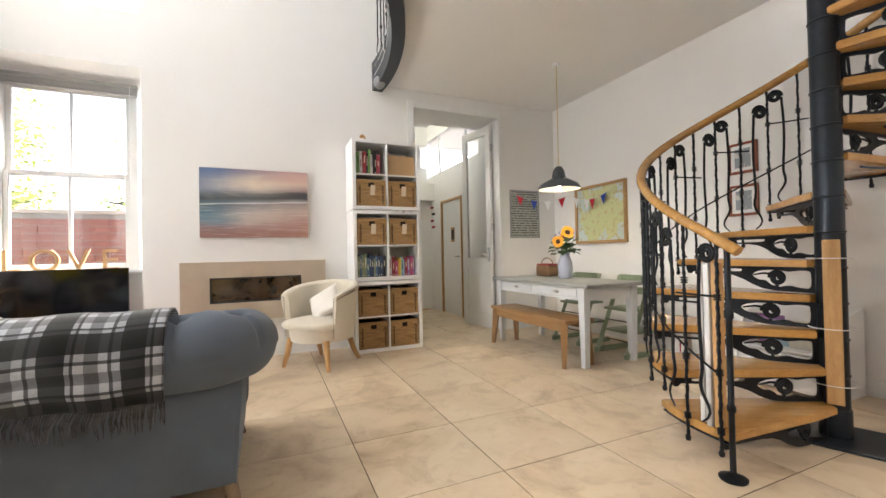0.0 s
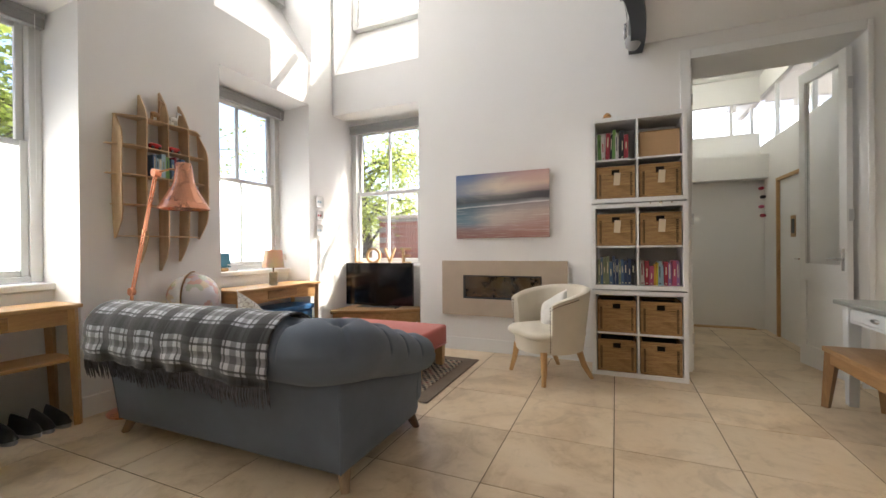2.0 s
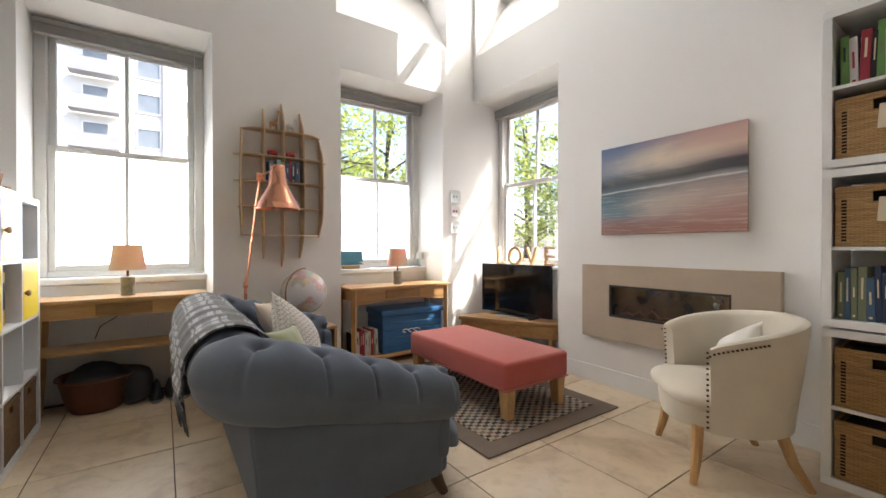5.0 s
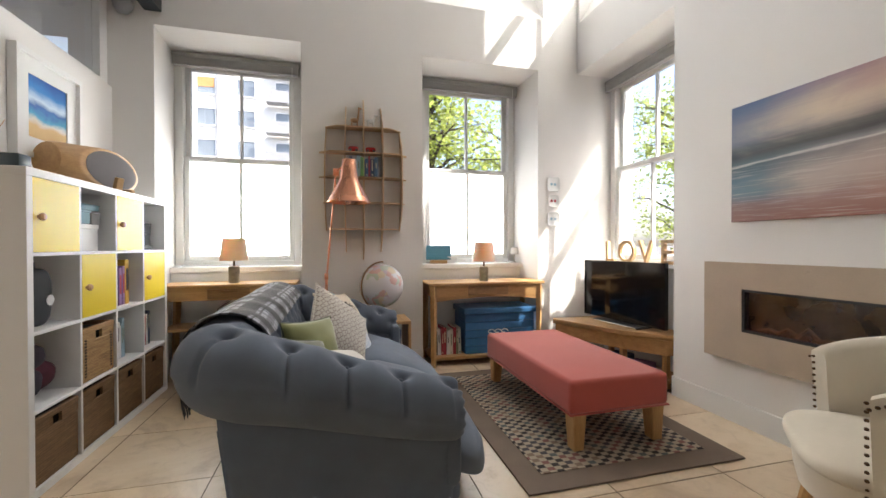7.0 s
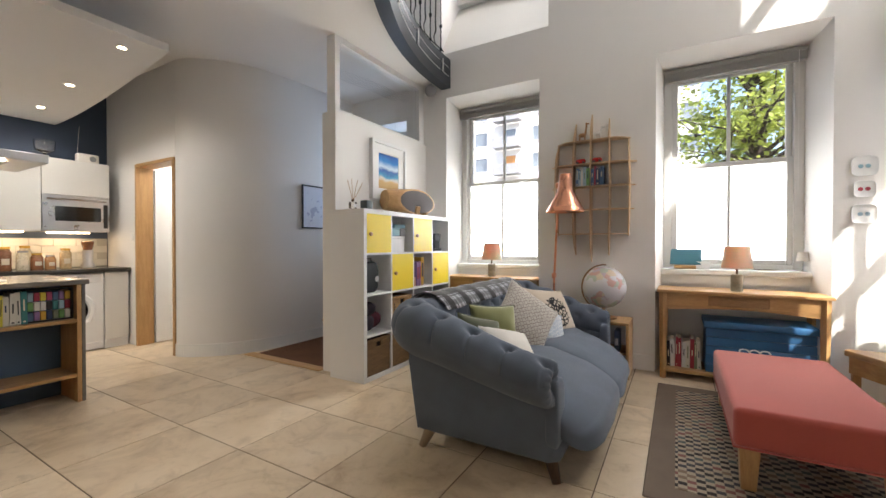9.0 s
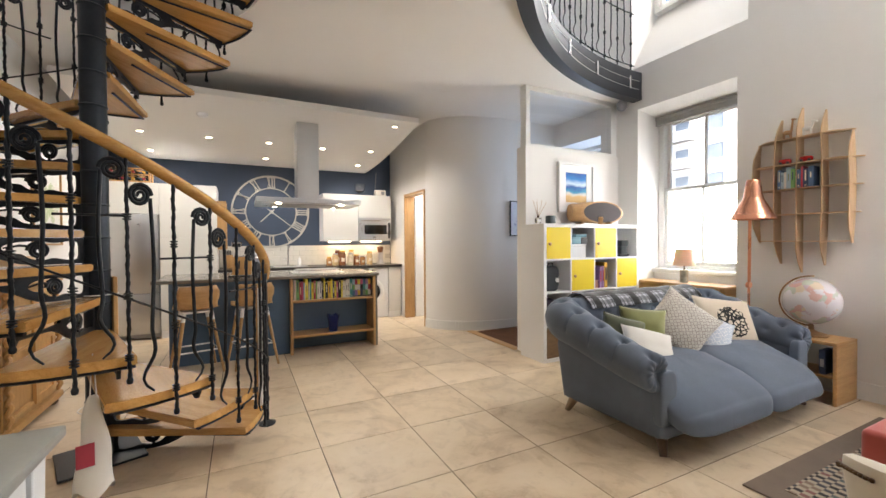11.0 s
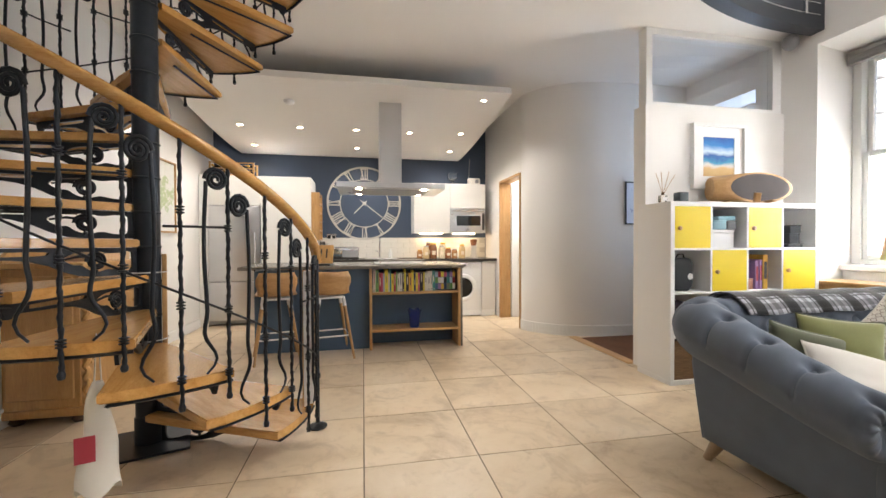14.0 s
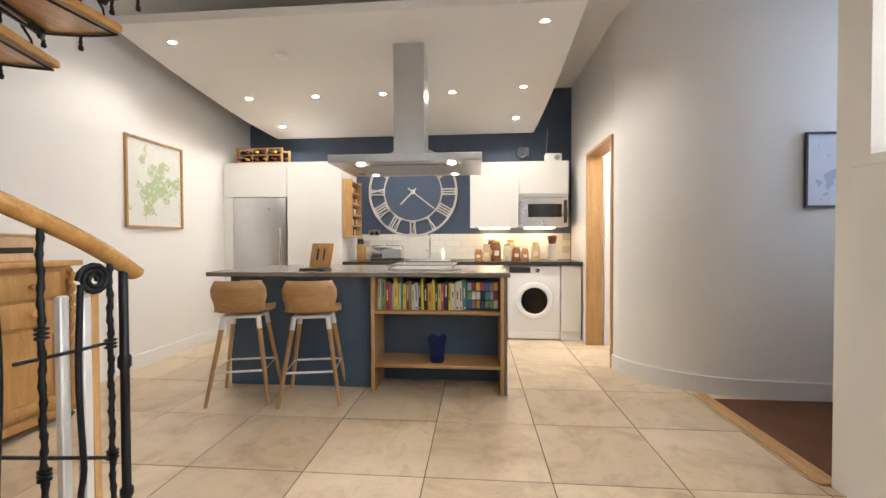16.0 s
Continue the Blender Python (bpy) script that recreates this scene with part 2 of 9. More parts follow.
def tube(bm, pts, rad, n=8, flat=1.0, closed=False):
    """A round bar along points; rad is a number or one for each point."""
    pts = [Vector(p) for p in pts]
    rings = []
    up = Vector((0, 0, 1))
    last = None
    for i, p in enumerate(pts):
        a = pts[i - 1] if i or closed else p
        b = pts[(i + 1) % len(pts)] if i < len(pts) - 1 or closed else p
        d = (b - a).normalized()
        if last is None:
            ref = up if abs(d.z) < 0.9 else Vector((1, 0, 0))
            u = d.cross(ref).normalized()
        else:
            u = (last - d * last.dot(d)).normalized()
        last = u
        w = d.cross(u)
        r = rad[i] if isinstance(rad, (list, tuple)) else rad
        rings.append([bm.verts.new(p + u * r * math.cos(2 * math.pi * k / n) + w * r * flat * math.sin(2 * math.pi * k / n)) for k in range(n)])
    pairs = list(zip(rings, rings[1:])) + ([(rings[-1], rings[0])] if closed else [])
    for a, b in pairs:
        for k in range(n):
            bm.faces.new((a[k], a[(k + 1) % n], b[(k + 1) % n], b[k]))
    if not closed:
        bm.faces.new(rings[0][::-1])
        bm.faces.new(rings[-1])
    return bm


def prism(bm, outline, z0, z1):
    """An upright prism over an outline of (x, y)."""
    a = [bm.verts.new((x, y, z0)) for x, y in outline]
    b = [bm.verts.new((x, y, z1)) for x, y in outline]
    n = len(a)
    bm.faces.new(a[::-1])
    bm.faces.new(b)
    for i in range(n):
        bm.faces.new((a[i], a[(i + 1) % n], b[(i + 1) % n], b[i]))
    return bm


def turned(bm, m):
    bm.transform(m)
    return bm


def holed_wall(axis, c0, c1, u0, u1, z0, z1, holes):
    """A wall between c0 and c1 along the axis, with openings (u0, u1, z0, z1) right through it."""
    bm = bmesh.new()
    us = sorted({u0, u1, *[h[0] for h in holes], *[h[1] for h in holes]})
    zs = sorted({z0, z1, *[h[2] for h in holes], *[h[3] for h in holes]})
    solid = {}
    for i in range(len(us) - 1):
        for j in range(len(zs) - 1):
            um, zm = (us[i] + us[i + 1]) / 2, (zs[j] + zs[j + 1]) / 2
            solid[i, j] = not any(h[0] < um < h[1] and h[2] < zm < h[3] for h in holes)
    vs = {}

    def v(c, u, z):
        key = (round(c, 4), round(u, 4), round(z, 4))
        if key not in vs:
            vs[key] = bm.verts.new((c, u, z) if axis == "x" else (u, c, z))
        return vs[key]

    for (i, j), s in solid.items():
        if not s:
            continue
        a, b, c, d = us[i], us[i + 1], zs[j], zs[j + 1]
        for cc in (c0, c1):
            bm.faces.new((v(cc, a, c), v(cc, b, c), v(cc, b, d), v(cc, a, d)))
        for di, dj, p, q in ((-1, 0, (a, c), (a, d)), (1, 0, (b, c), (b, d)), (0, -1, (a, c), (b, c)), (0, 1, (a, d), (b, d))):
            if not solid.get((i + di, j + dj), False):
                bm.faces.new((v(c0, *p), v(c0, *q), v(c1, *q), v(c1, *p)))
    return bm

# ---- structure ----
EAST, WEST, NORTH, SOUTH = 4.43, -1.76, 5.39, -2.2
CEIL, TOP = 3.08, 6.0
VOID = Vector((-1.72, 5.1))
VOID_R = 3.6
POLE = Vector((3.43, 1.87))

W1, W2, W3 = (1.54, 2.66), (3.74, 4.94), (-1.76, -0.5)
setting("wall_west", holed_wall("x", -2.32, WEST, SOUTH - 0.3, 5.95, 0, TOP, [(W1[0], W1[1], 0.0, 2.9), (W2[0], W2[1], 0.0, 2.9), (0.2, 0.96, 1.4, 2.72), (1.45, 2.75, 3.42, 5.7), (3.7, 5.0, 3.42, 5.7)]),
        M_WALL, "white painted plaster wall with deep window recesses", "wall")
setting("wall_north", holed_wall("y", NORTH, 5.95, WEST, EAST + 0.3, 0, TOP, [(W3[0], W3[1], 0.0, 2.9), (-1.72, -0.5, 3.42, 5.7), (2.28, 3.50, 0.0, 2.87)]),
        M_WALL, "white painted chimney wall with a tall doorway", "wall")
# unseen outer leaf, added so its window heads cut the sun's upper edge
setting("wall_north_outer", holed_wall("y", 5.953, 6.16, -2.32, 1.5, 0, TOP, [(-1.86, -0.36, 0.9, 2.9), (-1.86, -0.36, 4.1, 5.95)]), M_WALL, "unseen outer wall leaf added to trim the sun patch", "wall")
setting("wall_east", box(EAST, EAST + 0.3, SOUTH - 0.3, NORTH, 0, TOP), M_WALL, "white painted plaster wall", "wall")
setting("wall_south", box(0.15, EAST, SOUTH - 0.3, SOUTH, 0, TOP), M_BLUE, "navy blue painted kitchen wall", "wall")
setting("ceiling_upper", box(-2.4, EAST + 0.3, SOUTH - 0.3, 6.0, TOP + 0.004, TOP + 0.2), M_CEIL, "white painted upper ceiling", "ceiling")

# sloping cills of the upper windows and the apron under the chimney-side window
for nm, lo, hi in (("x", 1.45, 2.75), ("x", 3.7, 5.0), ("y", -1.72, -0.5)):
    b = bmesh.new()
    c0, c1 = (WEST - 0.004, -2.26) if nm == "x" else (NORTH + 0.004, 5.89)
    prof = [(c0, 3.42), (c1, 3.42), (c1, 4.22), (c0, 3.424)]
    va = [b.verts.new((c, lo, z) if nm == "x" else (lo, c, z)) for c, z in prof]
    vb = [b.verts.new((c, hi, z) if nm == "x" else (hi, c, z)) for c, z in prof]
    b.faces.new(va)
    b.faces.new(vb[::-1])
    for i in range(4):
        b.faces.new((va[i], va[(i + 1) % 4], vb[(i + 1) % 4], vb[i]))
    setting("sloping_sill", b, M_WALL, "white plastered sloping window cill", "window sill")
for yy in (W1, W2):
    setting("wall_under_window", box(-2.30, -2.06, yy[0], yy[1], 0, 0.88), M_WALL, "white panelled wall below the window", "wall")
setting("wall_under_window", box(-1.76, -0.5, 5.72, 5.92, 0, 0.92), M_WALL, "white wall below the window", "wall")

# mezzanine slab, with a curved edge and a round stair opening
b = bmesh.new()
arc = []
for i in range(49):
    a = radians(-90 - 0.6 + i * 95 / 48)
    x, y = VOID.x + VOID_R * math.cos(a), VOID.y + VOID_R * math.sin(a)
    arc.append((max(x, WEST), min(y, NORTH)))
outline = arc + [(EAST, NORTH), (EAST, SOUTH), (WEST, SOUTH)]
hole = [(POLE.x + 0.02 + 0.96 * math.cos(2 * math.pi * i / 48), POLE.y + 0.96 * math.sin(2 * math.pi * i / 48)) for i in range(48)]
loops = []
for pts in (outline, hole):
    vs = [b.verts.new((x, y, CEIL)) for x, y in pts]
    loops += [b.edges.new((vs[i], vs[(i + 1) % len(vs)])) for i in range(len(vs))]
bmesh.ops.triangle_fill(b, use_beauty=True, use_dissolve=False, edges=loops)
ext = bmesh.ops.extrude_face_region(b, geom=list(b.faces))
bmesh.ops.translate(b, vec=(0, 0, 0.24), verts=[g for g in ext["geom"] if isinstance(g, bmesh.types.BMVert)])
setting("ceiling", b, M_CEIL, "white ceiling under the curved mezzanine", "ceiling")

# curved wall beside the kitchen, with the oak doorway
knots = [(0.17, -0.66), (0.17, -0.60), (0.145, -0.50), (0.07, -0.365), (-0.045, -0.24), (-0.18, -0.135), (-0.35, -0.055), (-0.54, -0.005), (-0.76, 0.022), (-1.0, 0.04), (-1.3, 0.05), (WEST, 0.05), (-2.2, 0.05)]
curve_pts = []
for (pa, pb, pc, pd) in zip(knots, knots[1:], knots[2:], knots[3:]):
    for i in range(4):
        f = i / 4
        curve_pts.append(tuple(0.5 * (2 * q1 + (q2 - q0) * f + (2 * q0 - 5 * q1 + 4 * q2 - q3) * f * f + (3 * q1 - q0 - 3 * q2 + q3) * f ** 3) for q0, q1, q2, q3 in zip(pa, pb, pc, pd)))
curve_pts.append((WEST, 0.05))
b = bmesh.new()
prism(b, curve_pts + [(WEST, -0.12), (-1.0, -0.12), (-0.55, -0.2), (-0.2, -0.38), (0.02, -0.60)], 0, CEIL)
setting("wall_curved", b, M_WALL, "white curved plaster wall", "wall", 30)
setting("wall_kitchen_side", holed_wall("x", 0.02, 0.17, SOUTH, -0.602, 0, CEIL, [(-1.45, -0.612, 0.0, 2.08)]), M_WALL, "white wall with an oak-lined doorway", "wall")
b = bmesh.new()
for i in range(len(curve_pts) - 1):
    (xa, ya), (xb, yb) = curve_pts[i], curve_pts[i + 1]
    d = Vector((xb - xa, yb - ya)).normalized()
    nrm = Vector((-d.y, d.x)) * -1
    if nrm.x + nrm.y < 0:
        nrm = -nrm
    prism(b, [(xa, ya), (xb, yb), (xb + nrm.x * 0.016, yb + nrm.y * 0.016), (xa + nrm.x * 0.016, ya + nrm.y * 0.016)], 0, 0.13)
setting("baseboard_curved", b, M_TRIM, "white painted skirting board", "baseboard")

# back room behind the kitchen doorway
b = bmesh.new()
bx(b, -1.6, -1.5, -2.2, -0.6, 0, CEIL)
bx(b, -1.5, 0.02, -2.3, -2.2, 0, CEIL)
setting("wall_back_room", b, M_WALL, "white wall of the small room", "wall")

# partition beside the entrance
b = bmesh.new()
bx(b, WEST, -0.25, 1.09, 1.25, 0, 2.37)
setting("wall_partition", b, M_WALL, "white low partition wall", "wall")
part_win = thing("window_partition", "white framed glazed screen on the partition", "window")
tagged(part_win, kind="structure")
b = bmesh.new()
bx(b, WEST, -0.28, 1.12, 1.22, 2.374, 2.41)
bx(b, WEST, -0.28, 1.12, 1.22, 3.02, CEIL - 0.002)
bx(b, -0.34, -0.28, 1.12, 1.22, 2.41, 3.02)
bx(b, WEST, -1.66, 1.12, 1.22, 2.41, 3.02)
part("window_frame", b, M_TRIM, part_win)
part("pane", box(-1.66, -0.34, 1.165, 1.172, 2.41, 3.02), M_GLASS, part_win)

# skirtings
b = bmesh.new()
bx(b, -0.5, 2.24, NORTH - 0.016, NORTH, 0, 0.14)
bx(b, 3.46, EAST, NORTH - 0.016, NORTH, 0, 0.14)
bx(b, -0.516, -0.5, NORTH, 5.72, 0, 0.14)
setting("baseboard_north", b, M_TRIM, "white painted skirting board", "baseboard")
setting("baseboard_east", box(EAST - 0.016, EAST, -1.6, NORTH - 0.016, 0, 0.12), M_TRIM, "white painted skirting board", "baseboard")
setting("baseboard_west", box(WEST, WEST + 0.016, 2.66, 3.74, 0, 0.14), M_TRIM, "white painted skirting board", "baseboard")


# ---- sash windows ----
def sash_window(name, m, w, h, frosted, label, low=0.0):
    """A sash window in its local xz plane, x across, seen from -y. The lower sash stands nearer to the room."""
    t = thing(name, label, "window", m)
    tagged(t, kind="structure")
    b = bmesh.new()
    for x0, x1, z0, z1 in ((-w / 2, -w / 2 + 0.07, 0, h), (w / 2 - 0.07, w / 2, 0, h), (-w / 2 + 0.07, w / 2 - 0.07, h - 0.06, h), (-w / 2 + 0.07, w / 2 - 0.07, 0, 0.04)):
        bx(b, x0, x1, -0.02, 0.10, z0, z1, 0.004, 1)
    part("window_frame", b, M_SASH, t)
    mid = h * 0.5
    iw = w - 0.14
    for nm, z0, z1, yy in (("upper_sash", mid, h - 0.06, 0.05), ("lower_sash", 0.04, mid + 0.045, 0.0)):
        b = bmesh.new()
        s = 0.045
        for x0, x1, a, c in ((-iw / 2, -iw / 2 + s, z0, z1), (iw / 2 - s, iw / 2, z0, z1), (-iw / 2 + s, iw / 2 - s, z0, z0 + s), (-iw / 2 + s, iw / 2 - s, z1 - s, z1), (-0.014, 0.014, z0 + s, z1 - s)):
            bx(b, x0, x1, yy, yy + 0.042, a, c, 0.005, 1)
        sash = part(nm, b, M_SASH, t)
        for k in (-1, 1):
            xa, xb = sorted((k * 0.014, k * (iw / 2 - s)))
            pane = part("pane", box(xa, xb, yy + 0.018, yy + 0.023, z0 + s, z1 - s), M_FROST if frosted and nm == "lower_sash" else M_GLASS, sash,
                        "frosted glass pane" if frosted and nm == "lower_sash" else "")
            pane.visible_shadow = False
        for k in (-1, 1):
            if nm == "lower_sash":
                part("sash_horn", bx(bmesh.new(), k * iw * 0.25 - 0.02, k * iw * 0.25 + 0.02, yy - 0.012, yy, z1 - 0.03, z1 - 0.012, 0.003, 1), M_TRIM, sash)
    return t


west_m = lambda y, z: Matrix.Translation((-2.17, y, z)) @ Matrix.Rotation(radians(90), 4, "Z")
sash_window("window_1", west_m(2.085, 0.94), 1.08, 1.90, True, "white timber sash window with frosted lower panes")
sash_window("window_2", west_m(4.325, 0.94), 1.06, 1.90, True, "white timber sash window with frosted lower panes")
sash_window("window_3", Matrix.Translation((-1.18, 5.80, 0.94)), 1.12, 1.90, False, "white timber sash window over the television")
sash_window("window_9", west_m(0.58, 1.402), 0.756, 1.314, False, "white timber sash window by the entrance")
sash_window("window_4", west_m(2.10, 4.2), 1.25, 1.5, False, "white upper sash window")
sash_window("window_5", west_m(4.35, 4.2), 1.25, 1.5, False, "white upper sash window")
sash_window("window_6", Matrix.Translation((-1.11, 5.80, 4.2)), 1.2, 1.5, False, "white upper sash window")

for nm, bmx in (("window_sill_1", bx(bmesh.new(), -2.2, -2.02, 1.545, 2.655, 0.88, 0.93, 0.008)), ("window_sill_2", bx(bmesh.new(), -2.2, -2.02, 3.745, 4.935, 0.88, 0.93, 0.008)), ("window_sill_3", bx(bmesh.new(), -1.755, -0.505, 5.60, 5.83, 0.92, 0.955, 0.008))):
    setting(nm, bmx, M_TRIM, "white painted window cill", "window sill")


def roller_blind(m, w):
    t = thing("venetian_blind", "grey raised venetian blind at the window head", "blind", m)
    part("headrail", box(-w / 2, w / 2, -0.03, 0.03, -0.04, 0, 0.004, 1), M_BLIND, t)
    first = None
    for i in range(7):
        mm = Matrix.Translation((0, 0, -0.046 - 0.0072 * i))
        if first is None:
            first = part("slat", box(-w / 2 + 0.005, w / 2 - 0.005, -0.026, 0.026, -0.003, 0.003, 0.001, 1), M_BLIND, t, m=mm)
        else:
            again(first, t, mm)
    part("bottom_rail", box(-w / 2 + 0.005, w / 2 - 0.005, -0.027, 0.027, -0.112, -0.094, 0.004, 1), M_BLIND, t)
    part("cord", tube(bmesh.new(), [(w / 2 - 0.06, -0.03, -0.03), (w / 2 - 0.06, -0.032, -1.2)], 0.002, 5), M_TRIM, t)


M_BLIND = coat_of("grey_blind", (0.33, 0.325, 0.31), 0.5, 0.06, 4, 60, 0.05)
rb = lambda y: Matrix.Translation((-2.09, y, 2.835)) @ Matrix.Rotation(radians(90), 4, "Z")
roller_blind(rb(2.085), 1.06)
roller_blind(rb(4.325), 1.06)
roller_blind(Matrix.Translation((-1.16, 5.72, 2.835)), 1.12)

# ---- kitchen dropped ceiling: a curved sheet ----
b = bmesh.new()
rows = []
for i in range(17):
    f = i / 16
    y = 0.17 - f * 2.36
    z = 2.80 - 0.28 * (1 - (1 - f) ** 1.7)
    xr = 0.60 + 0.05 * f
    xl = 4.17 - 0.14 * f
    rows.append([b.verts.new(c) for c in ((xr, y, z), (xl, y, z), (xl, y, z + 0.065), (xr, y, z + 0.065))])
for a, c in zip(rows, rows[1:]):
    for k in range(4):
        b.faces.new((a[k], a[(k + 1) % 4], c[(k + 1) % 4], c[k]))
b.faces.new(rows[0])
b.faces.new(rows[-1][::-1])
setting("ceiling_panel", b, M_CEIL, "white curved dropped ceiling panel over the kitchen", "ceiling", 40)


# ---- hall beyond the tall doorway ----
b = bmesh.new()
bx(b, 1.75, 1.85, 5.95, 9.3, 0, 3.7)
bx(b, 3.53, 3.63, 5.95, 6.60, 0, 2.55)
bx(b, 3.53, 3.63, 7.44, 9.3, 0, 2.55)
bx(b, 3.53, 3.63, 6.60, 7.44, 2.0, 2.55)
bx(b, 3.53, 3.63, 5.95, 9.3, 3.25, 3.7)
setting("wall_hall", b, M_WALL, "white hall walls with a clerestory", "wall")
setting("wall_hall_end", holed_wall("y", 8.1, 8.2, 1.85, 3.53, 0, 3.7, [(1.95, 3.53, 2.75, 3.19)]), M_WALL, "white hall end wall with a high window strip", "wall")
setting("wall_hall_box", box(1.85, 3.53, 7.75, 8.096, 2.06, 2.38), M_WALL, "white boxed bulkhead in the hall", "wall")
setting("ceiling_hall", box(1.75, 3.63, 5.95, 9.3, 3.55, 3.65), M_CEIL, "white hall ceiling", "ceiling")
setting("wall_hall_outer", box(5.0, 5.1, 5.95, 9.3, 0, 2.4), M_WALL, "white wall past the hall", "wall")
# unseen overhang, added to stop a sun patch on the hall floor
setting("hall_eaves", box(3.64, 6.5, 5.95, 10.5, 3.72, 3.82), M_CEIL, "unseen white board added to keep sun out of the hall", "eaves")

# splayed plaster linings of the window recesses
for lo, hi in (W1, W2):
    cen = 2.085 if lo < 2 else 4.325
    half = 0.54 if lo < 2 else 0.53
    for edge, inner in ((lo, cen - half), (hi, cen + half)):
        b = prism(bmesh.new(), [(WEST - 0.006, edge), (-2.15, inner), (-2.31, inner), (-2.31, edge)], 0.0, 2.9)
        setting("window_lining", b, M_WALL, "white splayed plaster window reveal", "wall")
    b = bmesh.new()
    prof = [(WEST - 0.006, 2.899), (-2.15, 2.84), (-2.31, 2.84), (-2.31, 2.899)]
    va = [b.verts.new((x, lo, z)) for x, z in prof]
    vb = [b.verts.new((x, hi, z)) for x, z in prof]
    b.faces.new(va)
    b.faces.new(vb[::-1])
    for i in range(4):
        b.faces.new((va[i], va[(i + 1) % 4], vb[(i + 1) % 4], vb[i]))
    setting("window_lining", b, M_WALL, "white plaster window head", "wall")

# ---- living space ----
def grid_surface(bm, rows, close_u=False, uv=None):
    """Faces over a grid of points; rows of equal length. uv(i, j) sets texture places."""
    vs = [[bm.verts.new(p) for p in r] for r in rows]
    lay = bm.loops.layers.uv.verify() if uv else None
    for i in range(len(vs) - 1):
        nj = len(vs[i])
        for j in range(nj if close_u else nj - 1):
            k = (j + 1) % nj
            f = bm.faces.new((vs[i][j], vs[i][k], vs[i + 1][k], vs[i + 1][j]))
            if uv:
                for lp, (a, c) in zip(f.loops, ((i, j), (i, j + 1), (i + 1, j + 1), (i + 1, j))):
                    lp[lay].uv = uv(a, c)
    return vs


def puff(bm, hx, hy, hz, e=0.35, n=28, wob=0.0, seed=0.0, m=None, ez=0.75):
    """A stuffed seat cushion: a block with softly rounded faces."""
    rows = []
    for i in range(n + 1):
        v = -math.pi / 2 + math.pi * i / n
        row = []
        for j in range(2 * n):
            u = 2 * math.pi * j / (2 * n)
            s = lambda a, p: math.copysign(abs(a) ** p, a)
            x, y, z = hx * s(math.cos(v), e) * s(math.cos(u), e), hy * s(math.cos(v), e) * s(math.sin(u), e), hz * s(math.sin(v), ez)
            w = 1 + wob * (noise.noise(Vector((x * 3 + seed, y * 3, z * 3 + seed))) if wob else 0)
            p = Vector((x * w, y * w, z * (1 + wob * 2 * (noise.noise(Vector((x * 4 + seed, y * 4, 7))) if wob else 0))))
            row.append(m @ p if m else p)
        rows.append(row)
    grid_surface(bm, rows, True)
    bmesh.ops.remove_doubles(bm, verts=bm.verts, dist=0.0004)
    return bm


def pillow(bm, w, h, t, n=22, seed=0.0):
    """A scatter cushion, lying in the xy plane, full in the middle with pinched corners."""
    for side in (1, -1):
        rows = []
        for i in range(n + 1):
            u = -1 + 2 * i / n
            row = []
            for j in range(n + 1):
                v = -1 + 2 * j / n
                th = ((1 - abs(u) ** 2.6) * (1 - abs(v) ** 2.6)) ** 0.55
                pin = 1 - 0.09 * (1 - u * u) * (abs(v) ** 6) - 0.0
                pin2 = 1 - 0.09 * (1 - v * v) * (abs(u) ** 6)
                z = side * t * th * (1 + 0.12 * noise.noise(Vector((u * 2 + seed, v * 2, seed))))
                row.append((u * w / 2 * pin2, v * h / 2 * pin, z))
            rows.append(row)
        grid_surface(bm, rows, uv=lambda a, c: (a / n, c / n))
    bmesh.ops.remove_doubles(bm, verts=bm.verts, dist=0.0005)
    return bm


def uv_coord(n):
    return n.new("ShaderNodeTexCoord").outputs["UV"]


def steps(n, l, value, stops):
    r = n.new("ShaderNodeValToRGB")
    r.color_ramp.interpolation = "CONSTANT"
    e = r.color_ramp.elements
    while len(e) < len(stops):
        e.new(0.5)
    for el, (p, c) in zip(e, stops):
        el.position, el.color = p, (c, c, c, 1) if isinstance(c, (int, float)) else rgb(c)
    l.new(value, r.inputs[0])
    return r.outputs[0]


def calc(n, l, op, a, b=None):
    x = n.new("ShaderNodeMath")
    x.operation = op
    for s, v in zip(x.inputs, (a, b)):
        if v is None:
            continue
        if hasattr(v, "is_linked"):
            l.new(v, s)
        else:
            s.default_value = v
    return x.outputs[0]


